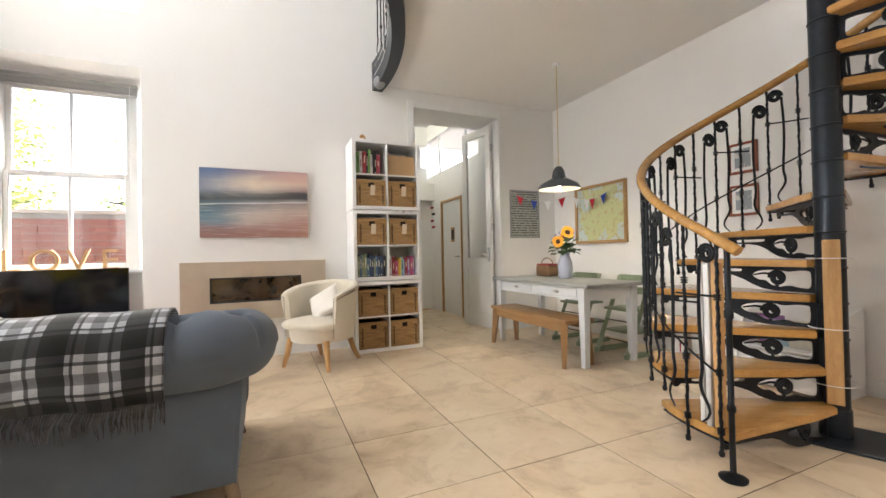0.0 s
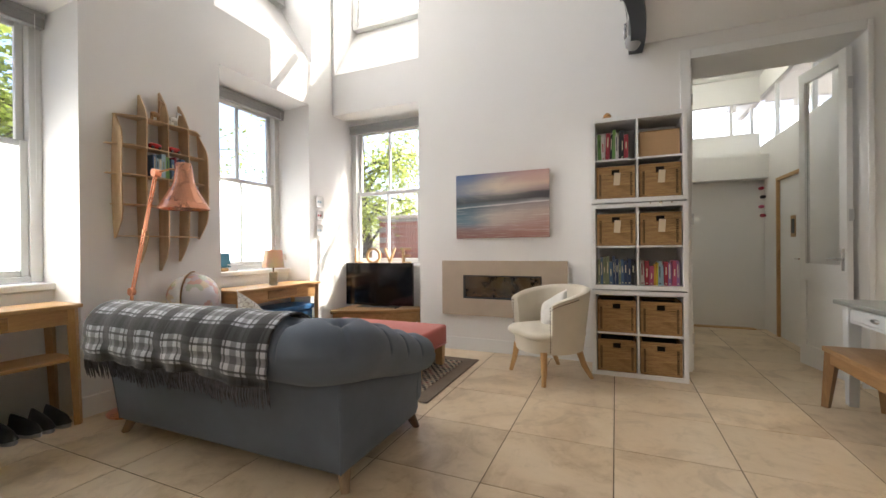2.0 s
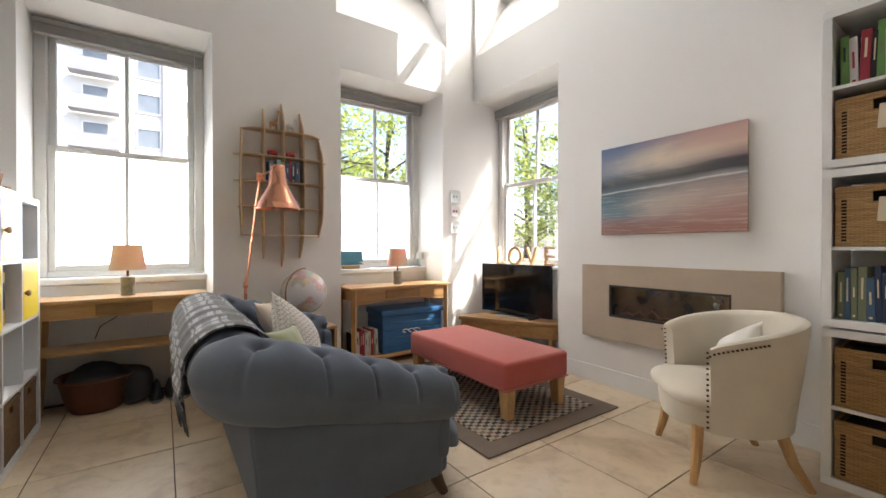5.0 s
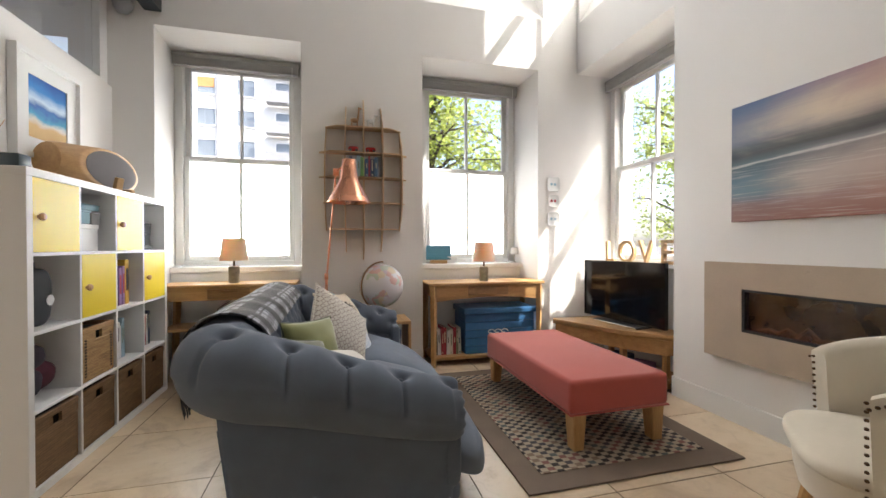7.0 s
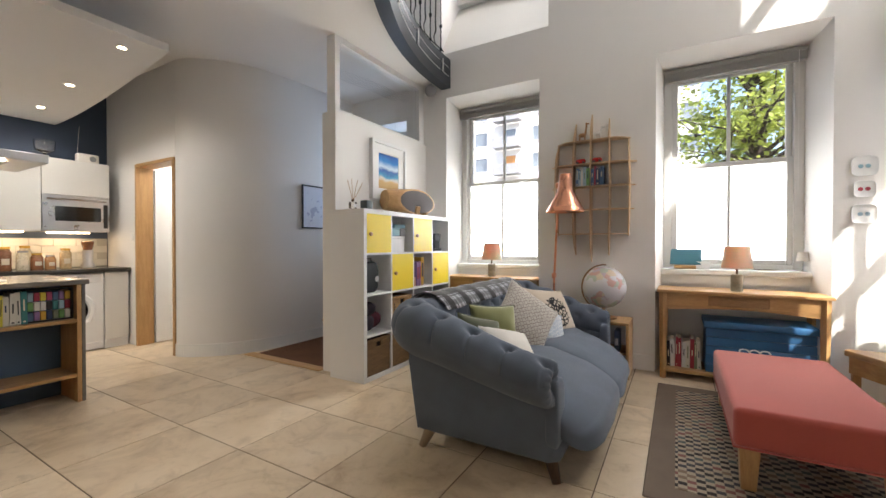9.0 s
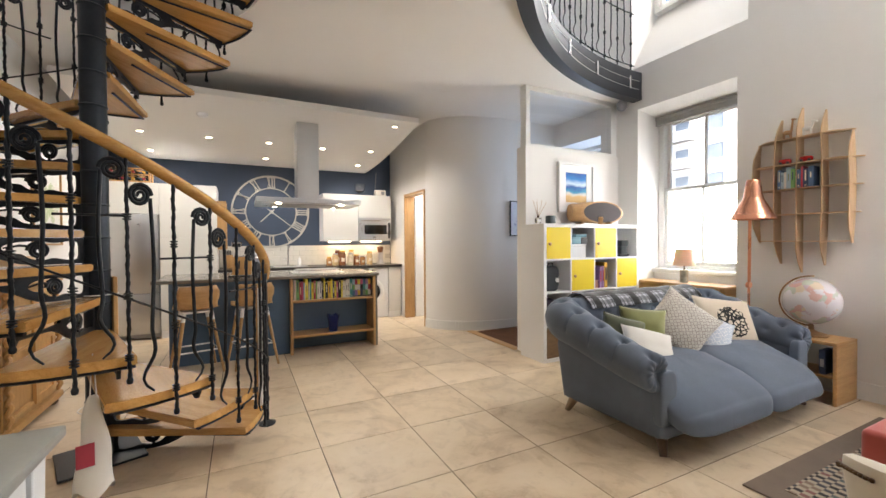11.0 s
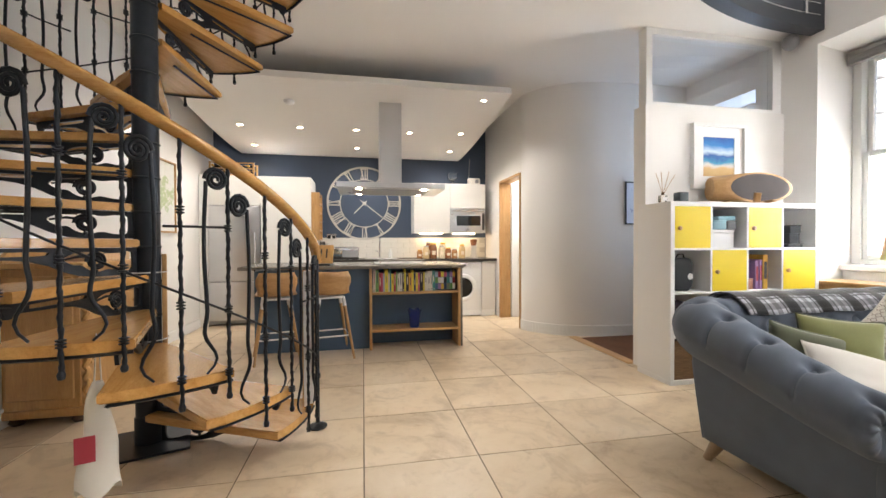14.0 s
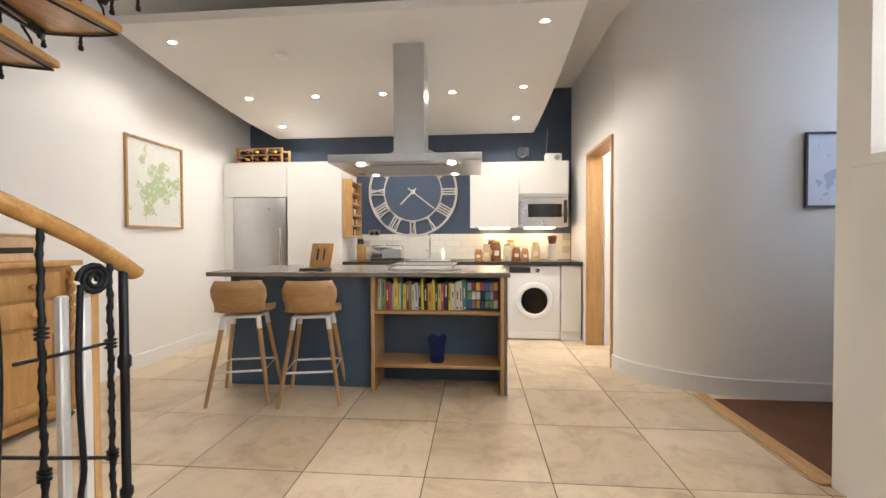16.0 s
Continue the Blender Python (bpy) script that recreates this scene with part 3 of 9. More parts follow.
def plaid():
    m, n, l, p = shader("black_white_tartan")
    sep = n.new("ShaderNodeSeparateXYZ")
    l.new(uv_coord(n), sep.inputs[0])
    tone = []
    for k in (0, 1):
        f = calc(n, l, "FRACT", calc(n, l, "DIVIDE", sep.outputs[k], 0.215))
        tone.append(steps(n, l, f, ((0.0, 0.06), (0.22, 0.75), (0.28, 0.16), (0.32, 0.98), (0.44, 0.42), (0.62, 0.98), (0.74, 0.16), (0.79, 0.75), (0.90, 0.06))))
    col = mix_rgb(n, l, 1.0, tone[0], tone[1], "MULTIPLY")
    col = mix_rgb(n, l, 1.0, col, (0.48, 0.49, 0.54), "MULTIPLY")
    wob = noise_tex(n, l, n.new("ShaderNodeTexCoord").outputs["Object"], 300, 2)
    col = mix_rgb(n, l, 0.25, col, ramp(n, l, wob, ((0.3, (0.05, 0.05, 0.06)), (0.7, (0.6, 0.6, 0.62)))), "OVERLAY")
    l.new(col, p.inputs["Base Color"])
    p.inputs["Roughness"].default_value, p.inputs["Sheen Weight"].default_value = 1.0, 0.3
    bump(n, l, p, wob, 0.4, 0.002)
    return m


M_PLAID = plaid()
M_FRINGE = coat_of("wool_fringe", (0.06, 0.06, 0.07), 1.0, 0.9, 30, 90, 0.2)

# -- the sofa: a deep-buttoned roll runs round arms and back
sofa = thing("sofa", "blue-grey wool deep-buttoned two-seat sofa with rolled arms", "sofa", pose(-0.39, 3.05, 0))
HX = 0.875
ARM_Y = 0.325


def roll_path(s):
    """Centre and radius of the roll at s from 0 (far arm's front) to 1 (near arm's front)."""
    cr = 0.17
    arm, back = ARM_Y + 0.33, 2 * HX - 2 * cr
    q = math.pi / 2 * cr
    total = 2 * arm + back + 2 * q
    d = s * total
    if d < arm:
        x, y = -HX, ARM_Y - d
    elif d < arm + q:
        a = (d - arm) / cr
        x, y = -HX + cr - cr * math.cos(a), ARM_Y - arm - cr * math.sin(a)
    elif d < arm + q + back:
        x, y = -HX + cr + d - arm - q, ARM_Y - arm - cr
    elif d < arm + 2 * q + back:
        a = (d - arm - q - back) / cr
        x, y = HX - cr + cr * math.sin(a), ARM_Y - arm - cr * math.cos(a)
    else:
        x, y = HX, ARM_Y - arm + (d - arm - 2 * q - back)
    f = max(0.0, min(1.0, (y + 0.42) / 0.75))
    g = f * f * (3 - 2 * f) * 0.45 + 0.55 * f ** 0.9
    return Vector((x, y, 0.685 - 0.185 * g)), 0.155 - 0.034 * g, d, total


def roll_mesh(s0, s1, n, caps):
    bm = bmesh.new()
    rows = []
    na = 64
    for i in range(n + 1):
        s = s0 + (s1 - s0) * i / n
        c, rad, d, total = roll_path(s)
        c2 = roll_path(min(1, s + 0.002))[0]
        c1 = roll_path(max(0, s - 0.002))[0]
        t = (c2 - c1).normalized()
        out = Vector((-t.y, t.x, 0)).normalized() * -1
        mid = Vector((0, 0.2, c.z))
        if (c - mid).dot(out) < 0:
            out = -out
        up = Vector((0, 0, 1))
        pitch = total / 17
        ph = (d / pitch) % 1.0
        crease = min(ph, 1 - ph) * pitch
        row = []
        for k in range(na):
            a = 2 * math.pi * k / na
            r = rad
            outer = max(0.0, math.cos((a - radians(30)) * 0.75)) if a < radians(150) or a > radians(300) else 0.0
            r *= 1 - 0.085 * math.exp(-(crease / 0.007) ** 2) * outer * (1 if a < radians(78) or a > radians(300) else 0)
            r *= 1 + 0.055 * math.sin(math.pi * ph) ** 0.7 * outer
            for bs, ba, deep in ((0.0, 78, 0.50), (0.5, 126, 0.44), (0.0, 174, 0.38)):
                dd = min(abs(ph - bs), 1 - abs(ph - bs)) * pitch
                da = math.atan2(math.sin(a - radians(ba)), math.cos(a - radians(ba))) * rad
                q2 = dd * dd + da * da
                r *= 1 - deep * 0.62 * math.exp(-q2 / 0.0008) - 0.13 * math.exp(-q2 / 0.005)
            row.append(c + out * r * math.cos(a) * 0.97 + up * r * math.sin(a))
        rows.append(row)
    vs = grid_surface(bm, rows, True)
    for flag, ring in ((caps[0], vs[0]), (caps[1], vs[-1])):
        if flag:
            cen = sum((v.co for v in ring), Vector()) / len(ring)
            prev = ring
            for f, go in ((0.985, 0.014), (0.93, 0.028), (0.84, 0.036), (0.6, 0.036), (0.3, 0.022), (0.1, 0.008)):
                nr = []
                for k, v in enumerate(ring):
                    fold = 0.004 * math.sin(k * 2 * math.pi / na * 15) * (1 if 0.2 < f < 0.95 else 0)
                    nr.append(bm.verts.new(cen + (v.co - cen) * f + Vector((0, go + fold, 0))))
                for k in range(na):
                    bm.faces.new((prev[k], prev[(k + 1) % na], nr[(k + 1) % na], nr[k]))
                prev = nr
            bm.faces.new(prev)
    return bm


part("arm_roll", roll_mesh(0, 0.28, 160, (True, False)), M_GREYSOFA, sofa, smooth=60)
part("back_roll", roll_mesh(0.28, 0.72, 240, (False, False)), M_GREYSOFA, sofa, smooth=60)
part("arm_roll", roll_mesh(0.72, 1, 160, (False, True)), M_GREYSOFA, sofa, smooth=60)
for k in range(18):
    for bs, ba in ((0.0, 78), (0.5, 126)):
        s = (k + bs) / 17
        if 0.01 < s < 0.99:
            c, rad, d, total = roll_path(s)
            t = (roll_path(min(1, s + 0.002))[0] - roll_path(max(0, s - 0.002))[0]).normalized()
            out = Vector((t.y, -t.x, 0)).normalized()
            if (c - Vector((0, 0.2, c.z))).dot(out) < 0:
                out = -out
            way = out * math.cos(radians(ba)) * 0.97 + Vector((0, 0, 1)) * math.sin(radians(ba))
            at = c + way * rad * 0.66
            b = lathe(bmesh.new(), [(0.0, 0.009), (0.007, 0.007), (0.011, 0.0), (0.009, -0.006)], 10)
            part("button", turned(b, Matrix.Translation(at) @ way.to_track_quat("Z", "Y").to_matrix().to_4x4()), M_GREYSOFA, sofa)

# upholstered outside shell, drawn in towards the floor
b = bmesh.new()
rows = []
for z, gx, gy0, gy1 in ((0.095, 0.845, -0.425, 0.345), (0.105, 0.855, -0.435, 0.355), (0.2, 0.862, -0.447, 0.358), (0.34, 0.872, -0.462, 0.36), (0.44, 0.882, -0.475, 0.36), (0.60, 0.885, -0.49, 0.34)):
    out = []
    for cx, cy, a0, rr in ((gx, gy1, 0, 0.03), (-gx, gy1, 90, 0.03), (-gx, gy0, 180, 0.018), (gx, gy0, 270, 0.018)):
        ox, oy = cx - math.copysign(rr, cx), cy - math.copysign(rr, cy)
        for k in range(6):
            a = radians(a0 + 90 * k / 5)
            out.append((ox + rr * math.cos(a), oy + rr * math.sin(a), z if not (cy > 0 and z > 0.45) else 0.46))
    rows.append(out)
vs = grid_surface(b, rows, True)
b.faces.new(vs[0][::-1])
gap = [f for f in b.faces if abs(f.calc_center_median().x) < 0.5 and 0.2 < f.calc_center_median().y and f.calc_center_median().z > 0.15]
bmesh.ops.delete(b, geom=gap, context="FACES")
bx(b, -0.80, 0.80, -0.40, 0.33, 0.11, 0.25)
part("base", b, M_GREYSOFA, sofa, "taut blue-grey upholstered shell", smooth=50)
for kx, ky in ((-1, -1), (1, -1)):
    pts = [(kx * (gx - 0.002), ky * (-gy) + 0.0, z) for z, gx, gy in ((0.10, 0.855, -0.435), (0.2, 0.862, -0.447), (0.34, 0.872, -0.462), (0.5, 0.88, -0.48))]
    part("corner_seam", tube(bmesh.new(), [(x - kx * 0.003, -abs(y) + 0.003, z) for x, y, z in pts], 0.005, 6), M_GREYSOFA, sofa)


def tufted(bm, org, du, dv, nu, nv, nrm, cells):
    """A buttoned panel: folds run between the buttons in diamonds."""
    rows = []
    for i in range(nu + 1):
        row = []
        for j in range(nv + 1):
            u, v = i / nu, j / nv
            a, c = u * cells[0], v * cells[1]
            h = 0
            for k in range(int(a) - 1, int(a) + 3):
                for q in range(int(c) - 1, int(c) + 3):
                    bxx, byy = k + 0.5 * (q % 2), q
                    h += math.exp(-((a - bxx) ** 2 * 9 + (c - byy) ** 2 * 9)) * -0.035
            fold = min(abs(((a + c * 0.5) % 1) - 0), abs(1 - ((a + c * 0.5) % 1)), abs(((a - c * 0.5) % 1)), abs(1 - ((a - c * 0.5) % 1)))
            h -= 0.012 * math.exp(-(fold / 0.06) ** 2)
            row.append(org + du * u + dv * v + nrm * (h + 0.02 * math.sin(math.pi * v)))
        rows.append(row)
    grid_surface(bm, rows)
    return bm


part("inside_back", tufted(bmesh.new(), Vector((-0.76, -0.255, 0.34)), Vector((1.52, 0, 0)), Vector((0, -0.14, 0.41)), 110, 30, Vector((0, 1, 0)), (8, 2)), M_GREYSOFA, sofa, "deep-buttoned inside back", smooth=70)
for k in (-1, 1):
    b = tufted(bmesh.new(), Vector((k * 0.755, -0.30, 0.3)), Vector((0, 0.66, 0.0)), Vector((k * 0.07, 0, 0.36)), 50, 20, Vector((-k, 0, 0)), (3, 1))
    for v in b.verts:
        f = max(0.0, min(1.0, (v.co.y + 0.3) / 0.66))
        v.co.z = 0.3 + (v.co.z - 0.3) * (1 - 0.42 * f)
    part("inside_arm", b, M_GREYSOFA, sofa, smooth=70)
    b = bmesh.new()
    puff(b, 0.075, 0.035, 0.165, 0.35, 16, m=pose(k * 0.80, 0.345, 0.335), ez=0.5)
    part("arm_front", b, M_GREYSOFA, sofa, "narrow upholstered arm facing", smooth=80)
    # feather cushion: a nose over the front rail and an ear before the arm
    b = bmesh.new()
    puff(b, 0.385, 0.40, 0.125, 0.2, 44, 0.035, 3.0 + k, ez=0.5)
    for v in b.verts:
        x, y, z = v.co
        f = max(0.0, min(1.0, (y - 0.02) / 0.36))
        ear = max(0.0, min(1.0, (y - 0.17) / 0.12))
        ear = ear * ear * (3 - 2 * ear)
        o = max(0.0, k * x / 0.385)
        v.co.x += k * 0.07 * ear * o ** 1.5 - k * 0.03 * f * max(0.0, -k * x / 0.385) ** 6
        crown = 0.022 * math.cos(math.pi * x / 0.9) * math.cos(math.pi * y / 0.95)
        v.co.z = z * (1 - 0.34 * f) * (1 - 0.22 * f * o * o) - 0.115 * f ** 1.6 - 0.02 * f * o ** 2 + crown
        v.co.y = y + 0.03 * f * (1 - z / 0.25) - 0.075 * f * o ** 3
    part("seat_cushion", turned(b, pose(k * 0.375, 0.13, 0.335)), M_GREYSOFA, sofa, "soft feather seat cushion", smooth=80)
b = bmesh.new()
bx(b, -0.85, 0.85, 0.22, 0.385, 0.098, 0.19, 0.03, 3)
part("front_rail", b, M_GREYSOFA, sofa)
M_PALELEG = wood("grey_oak_leg", (0.20, 0.13, 0.075), (0.36, 0.25, 0.15), (9, 9, 1))
M_DARKLEG = wood("walnut_leg", (0.05, 0.025, 0.012), (0.13, 0.07, 0.035), (9, 9, 1))
for x, y in ((-0.835, -0.385), (0.835, -0.385), (-0.82, 0.345), (0.82, 0.345)):
    b = bmesh.new()
    sx, sy = math.copysign(0.018, x), math.copysign(0.02, y)
    tube(b, [(x - sx, y - sy, 0.105), (x, y, 0.05), (x + sx, y + sy, 0.0)], [0.036, 0.028, 0.021], 12)
    part("leg", b, M_PALELEG if y < 0 else M_DARKLEG, sofa, "tapered wooden foot")

# -- tartan throw over the back
throw = thing("throw_blanket", "black and white tartan wool throw hung over the sofa back", "blanket", pose(-0.39, 3.05, -0.012))
prof = []
for k in range(9):
    prof.append((-0.50 - 0.168 + 0.006 * math.sin(k), 0.565 + 0.014 * k))
for k in range(20):
    a = radians(180 - k * 8.2)
    prof.append((-0.50 + 0.166 * math.cos(a), 0.70 + 0.164 * math.sin(a)))
lens = [0.0]
for a, c in zip(prof, prof[1:]):
    lens.append(lens[-1] + math.hypot(c[0] - a[0], c[1] - a[1]))
rows = []
NX = 90
for i in range(NX + 1):
    x = -0.74 + 1.39 * i / NX
    row = []
    for j, (y, z) in enumerate(prof):
        hang = max(0, (9 - j) / 9)
        wv = 0.014 * math.sin(x * 19 + 1.2 * math.sin(x * 7)) * hang + 0.004 * math.sin(x * 31 + j * 0.3)
        row.append((x + 0.02 * hang * math.sin(x * 5), y - wv - 0.006, z + 0.003 * math.sin(x * 23) + (0.008 * math.sin(x * 4 + 1) + 0.006 * math.sin(x * 9)) * hang))
    rows.append(row)
b = bmesh.new()
grid_surface(b, rows, uv=lambda i, j: (1.39 * i / NX, lens[min(j, len(lens) - 1)]))
cloth = part("cloth", b, M_PLAID, throw, smooth=80)
sol = cloth.modifiers.new("thick", "SOLIDIFY")
sol.thickness, sol.offset = 0.007, 1
b = bmesh.new()
for i in range(170):
    f = i / 169
    x = -0.74 + 1.39 * f
    wv = 0.014 * math.sin(x * 19 + 1.2 * math.sin(x * 7))
    z0 = 0.572 + 0.008 * math.sin(x * 4 + 1) + 0.006 * math.sin(x * 9)
    sw = random.uniform(-0.012, 0.012)
    tube(b, [(x + 0.02 * math.sin(x * 5), -0.668 - wv - 0.009, z0), (x + sw * 0.5, -0.672 - wv, z0 - 0.045), (x + sw, -0.664 - wv, z0 - random.uniform(0.075, 0.105))], [0.0035, 0.003, 0.0015], 4)
tagged(part("fringe", b, M_FRINGE, throw, "twisted wool fringe"), kind="stuff")


# -- scatter cushions
def check_cloth(name, a, c, size):
    m, n, l, p = shader(name)
    mp = n.new("ShaderNodeMapping")
    mp.inputs["Scale"].default_value = (size, size, size)
    l.new(uv_coord(n), mp.inputs["Vector"])
    x = n.new("ShaderNodeTexVoronoi")
    x.distance, x.inputs["Scale"].default_value, x.inputs["Randomness"].default_value = "MANHATTAN", 1.0, 0.0
    l.new(mp.outputs[0], x.inputs["Vector"])
    col = steps(n, l, x.outputs["Distance"], ((0.0, a), (0.34, c), (0.5, a)))
    l.new(col, p.inputs["Base Color"])
    p.inputs["Roughness"].default_value = 0.95
    bump(n, l, p, noise_tex(n, l, n.new("ShaderNodeTexCoord").outputs["Object"], 260, 2), 0.3, 0.002)
    return m


M_DIAMOND = check_cloth("diamond_weave", (0.60, 0.56, 0.50), (0.27, 0.23, 0.20), 13)
M_DOTS = check_cloth("spotted_cotton", (0.50, 0.55, 0.62), (0.75, 0.75, 0.74), 9)
M_GREEN = coat_of("olive_velvet", (0.26, 0.27, 0.10), 0.8, 0.15, 5, 200, 0.2, 0, 0.5)
M_DKGREEN = coat_of("dark_green_velvet", (0.10, 0.11, 0.06), 0.8, 0.15, 5, 200, 0.2, 0, 0.5)
M_PALE = coat_of("off_white_cotton", (0.70, 0.67, 0.62), 0.95, 0.04, 5, 300, 0.2)


def leopard_cloth():
    m, n, l, p = shader("cushion_print")
    co = uv_coord(n)
    d = n.new("ShaderNodeVectorMath")
    d.operation = "DISTANCE"
    mp = n.new("ShaderNodeMapping")
    mp.inputs["Scale"].default_value = (1.0, 0.85, 1)
    l.new(co, mp.inputs["Vector"])
    l.new(mp.outputs[0], d.inputs[0])
    d.inputs[1].default_value = (0.48, 0.38, 0)
    body = calc(n, l, "LESS_THAN", calc(n, l, "ADD", d.outputs["Value"], calc(n, l, "MULTIPLY", noise_tex(n, l, co, 6, 2), 0.14)), 0.34)
    v = n.new("ShaderNodeTexVoronoi")
    v.feature, v.inputs["Scale"].default_value = "DISTANCE_TO_EDGE", 13
    l.new(co, v.inputs["Vector"])
    spots = calc(n, l, "LESS_THAN", v.outputs["Distance"], 0.13)
    col = mix_rgb(n, l, calc(n, l, "MULTIPLY", body, spots), (0.64, 0.55, 0.44), (0.02, 0.02, 0.02))
    l.new(col, p.inputs["Base Color"])
    p.inputs["Roughness"].default_value = 0.95
    return m


def scatter(label, mat, at, rx, rz, spin, w, h, t, seed, piping=None):
    m = pose(*at) @ Matrix.Rotation(radians(rz), 4, "Z") @ Matrix.Rotation(radians(rx), 4, "X") @ Matrix.Rotation(radians(spin), 4, "Z")
    c = thing("cushion", label, "cushion", m, "cushions on the sofa")
    part("cover", pillow(bmesh.new(), w, h, t, 22, seed), mat, c, smooth=80)
    b = bmesh.new()
    ring = []
    for i in range(60):
        q = i / 60 * 4
        k, f = int(q), q % 1 * 2 - 1
        u, v = ((f, -1), (1, f), (-f, 1), (-1, -f))[k]
        ring.append((u * w / 2 * (1 - 0.09 * (1 - v * v) * abs(u) ** 6), v * h / 2 * (1 - 0.09 * (1 - u * u) * abs(v) ** 6), 0))
    part("piping", tube(b, ring, 0.004, 6, closed=True), piping or mat, c)


scatter("dark green velvet cushion leaning on the sofa back", M_DKGREEN, (0.07, 2.82, 0.55), 107, -28, 14, 0.33, 0.31, 0.065, 1.0)
scatter("olive green velvet cushion with dark piping", M_GREEN, (-0.13, 2.84, 0.585), 106, -38, 4, 0.35, 0.34, 0.075, 2.0, M_DKGREEN)
scatter("grey diamond-weave cushion stood on its corner", M_DIAMOND, (-0.40, 2.97, 0.63), 118, -34, 42, 0.44, 0.44, 0.075, 3.0)
scatter("white cotton cushion lying on the seat", M_PALE, (0.05, 3.02, 0.52), 140, -20, 20, 0.36, 0.30, 0.06, 4.0)
scatter("pale blue spotted cushion on the sofa seat", M_DOTS, (-0.64, 3.04, 0.545), 130, -25, 30, 0.36, 0.34, 0.06, 5.0)
scatter("beige cushion printed with a black spotted animal", leopard_cloth(), (-0.95, 3.00, 0.60), 122, -22, 8, 0.48, 0.42, 0.075, 6.0)

# -- rug with woven checks
b = bmesh.new()
bx(b, -1.40, 0.35, 3.78, 5.02, 0.001, 0.011, 0.004, 1)
rug = tagged(new("rug"), "taupe-bordered woven rug with small multicoloured checks", "rug")
M_TAUPE = coat_of("taupe_rug_border", (0.175, 0.13, 0.098), 1.0, 0.12, 6, 300, 0.5, depth=0.003)
part("border", b, M_TAUPE, rug)


def rug_weave():
    m, n, l, p = shader("check_rug_weave")
    co = n.new("ShaderNodeTexCoord").outputs["Object"]
    mp = n.new("ShaderNodeMapping")
    mp.inputs["Scale"].default_value = (34, 26, 1)
    l.new(co, mp.inputs["Vector"])
    ck = n.new("ShaderNodeTexChecker")
    ck.inputs["Scale"].default_value = 1.0
    l.new(mp.outputs[0], ck.inputs["Vector"])
    fl = n.new("ShaderNodeVectorMath")
    fl.operation = "FLOOR"
    l.new(mp.outputs[0], fl.inputs[0])
    wn2 = n.new("ShaderNodeTexWhiteNoise")
    wn2.noise_dimensions = "2D"
    l.new(fl.outputs[0], wn2.inputs["Vector"])
    dark = steps(n, l, wn2.outputs["Value"], ((0.0, (0.035, 0.03, 0.028)), (0.34, (0.06, 0.055, 0.06)), (0.55, (0.20, 0.14, 0.10)), (0.74, (0.20, 0.09, 0.075)), (0.86, (0.09, 0.105, 0.10))))
    col = mix_rgb(n, l, ck.outputs["Fac"], (0.36, 0.30, 0.225), dark)
    l.new(col, p.inputs["Base Color"])
    p.inputs["Roughness"].default_value = 1.0
    bump(n, l, p, noise_tex(n, l, co, 320, 2), 0.6, 0.003)
    return m


part("weave", box(-1.27, 0.22, 3.91, 4.89, 0.011, 0.015), rug_weave(), rug)

# -- footstool
stool = thing("ottoman", "long coral wool upholstered footstool with oak legs on the rug", "footstool", pose(-0.52, 4.46, 0.016))
b = box(-0.62, 0.62, -0.315, 0.315, 0.20, 0.385, 0.028, 4)
part("cushion_top", b, M_CORAL, stool, smooth=50)
part("trim_band", box(-0.622, 0.622, -0.317, 0.317, 0.198, 0.207, 0.003, 1), M_CORAL, stool)
for x in (-1, 1):
    for y in (-1, 1):
        b = bmesh.new()
        prism(b, [(x * 0.565 - 0.045, y * 0.25 - 0.04), (x * 0.565 + 0.045, y * 0.25 - 0.04), (x * 0.565 + 0.045, y * 0.25 + 0.04), (x * 0.565 - 0.045, y * 0.25 + 0.04)], 0, 0.2)
        for v in b.verts:
            if v.co.z < 0.1:
                v.co.x += (x * 0.58 - v.co.x) * 0.25
                v.co.y += (y * 0.26 - v.co.y) * 0.25
        bmesh.ops.bevel(b, geom=list(b.edges), offset=0.004, segments=1, affect="EDGES")
        part("leg", b, M_OAK_Z, stool)

# -- tub armchair
chair = thing("armchair", "cream linen tub armchair with brass nails and oak legs", "armchair", pose(1.08, 4.81, 0) @ Matrix.Rotation(radians(-46), 4, "Z"))
b = bmesh.new()
bm0 = puff(b, 0.30, 0.29, 0.055, 0.55, 26, m=pose(0, -0.03, 0.405))
part("seat", b, M_CREAM, chair, "round cream seat with piped edge", smooth=80)
b = bmesh.new()
rows = []
for z, k in ((0.25, 0.93), (0.30, 0.97), (0.38, 1.0)):
    rows.append([(0.295 * k * math.cos(a) * (1.0), -0.02 + 0.29 * k * math.sin(a), z) for a in [2 * math.pi * i / 40 for i in range(40)]])
vs = grid_surface(b, rows, True)
b.faces.new(vs[0][::-1])
b.faces.new(vs[-1])
part("seat_base", b, M_CREAM, chair, smooth=60)
b = bmesh.new()
rows = []
NB = 44
for i in range(NB + 1):
    a = radians(-28 + 236 * i / NB)
    f = math.sin(math.pi * i / NB)
    top = 0.68 + 0.125 * f ** 0.7
    ci, co_ = math.cos(a), math.sin(a)
    row = []
    for rr, zz in ((0.315, 0.26), (0.325, 0.40), (0.352, top - 0.04), (0.349, top - 0.008), (0.33, top), (0.30, top - 0.006), (0.285, top - 0.035), (0.275, 0.44), (0.27, 0.36), (0.29, 0.26)):
        lean = 1 + 0.06 * (zz - 0.26) / 0.5
        row.append((rr * ci * lean, -0.02 + rr * co_ * lean, zz))
    rows.append(row)
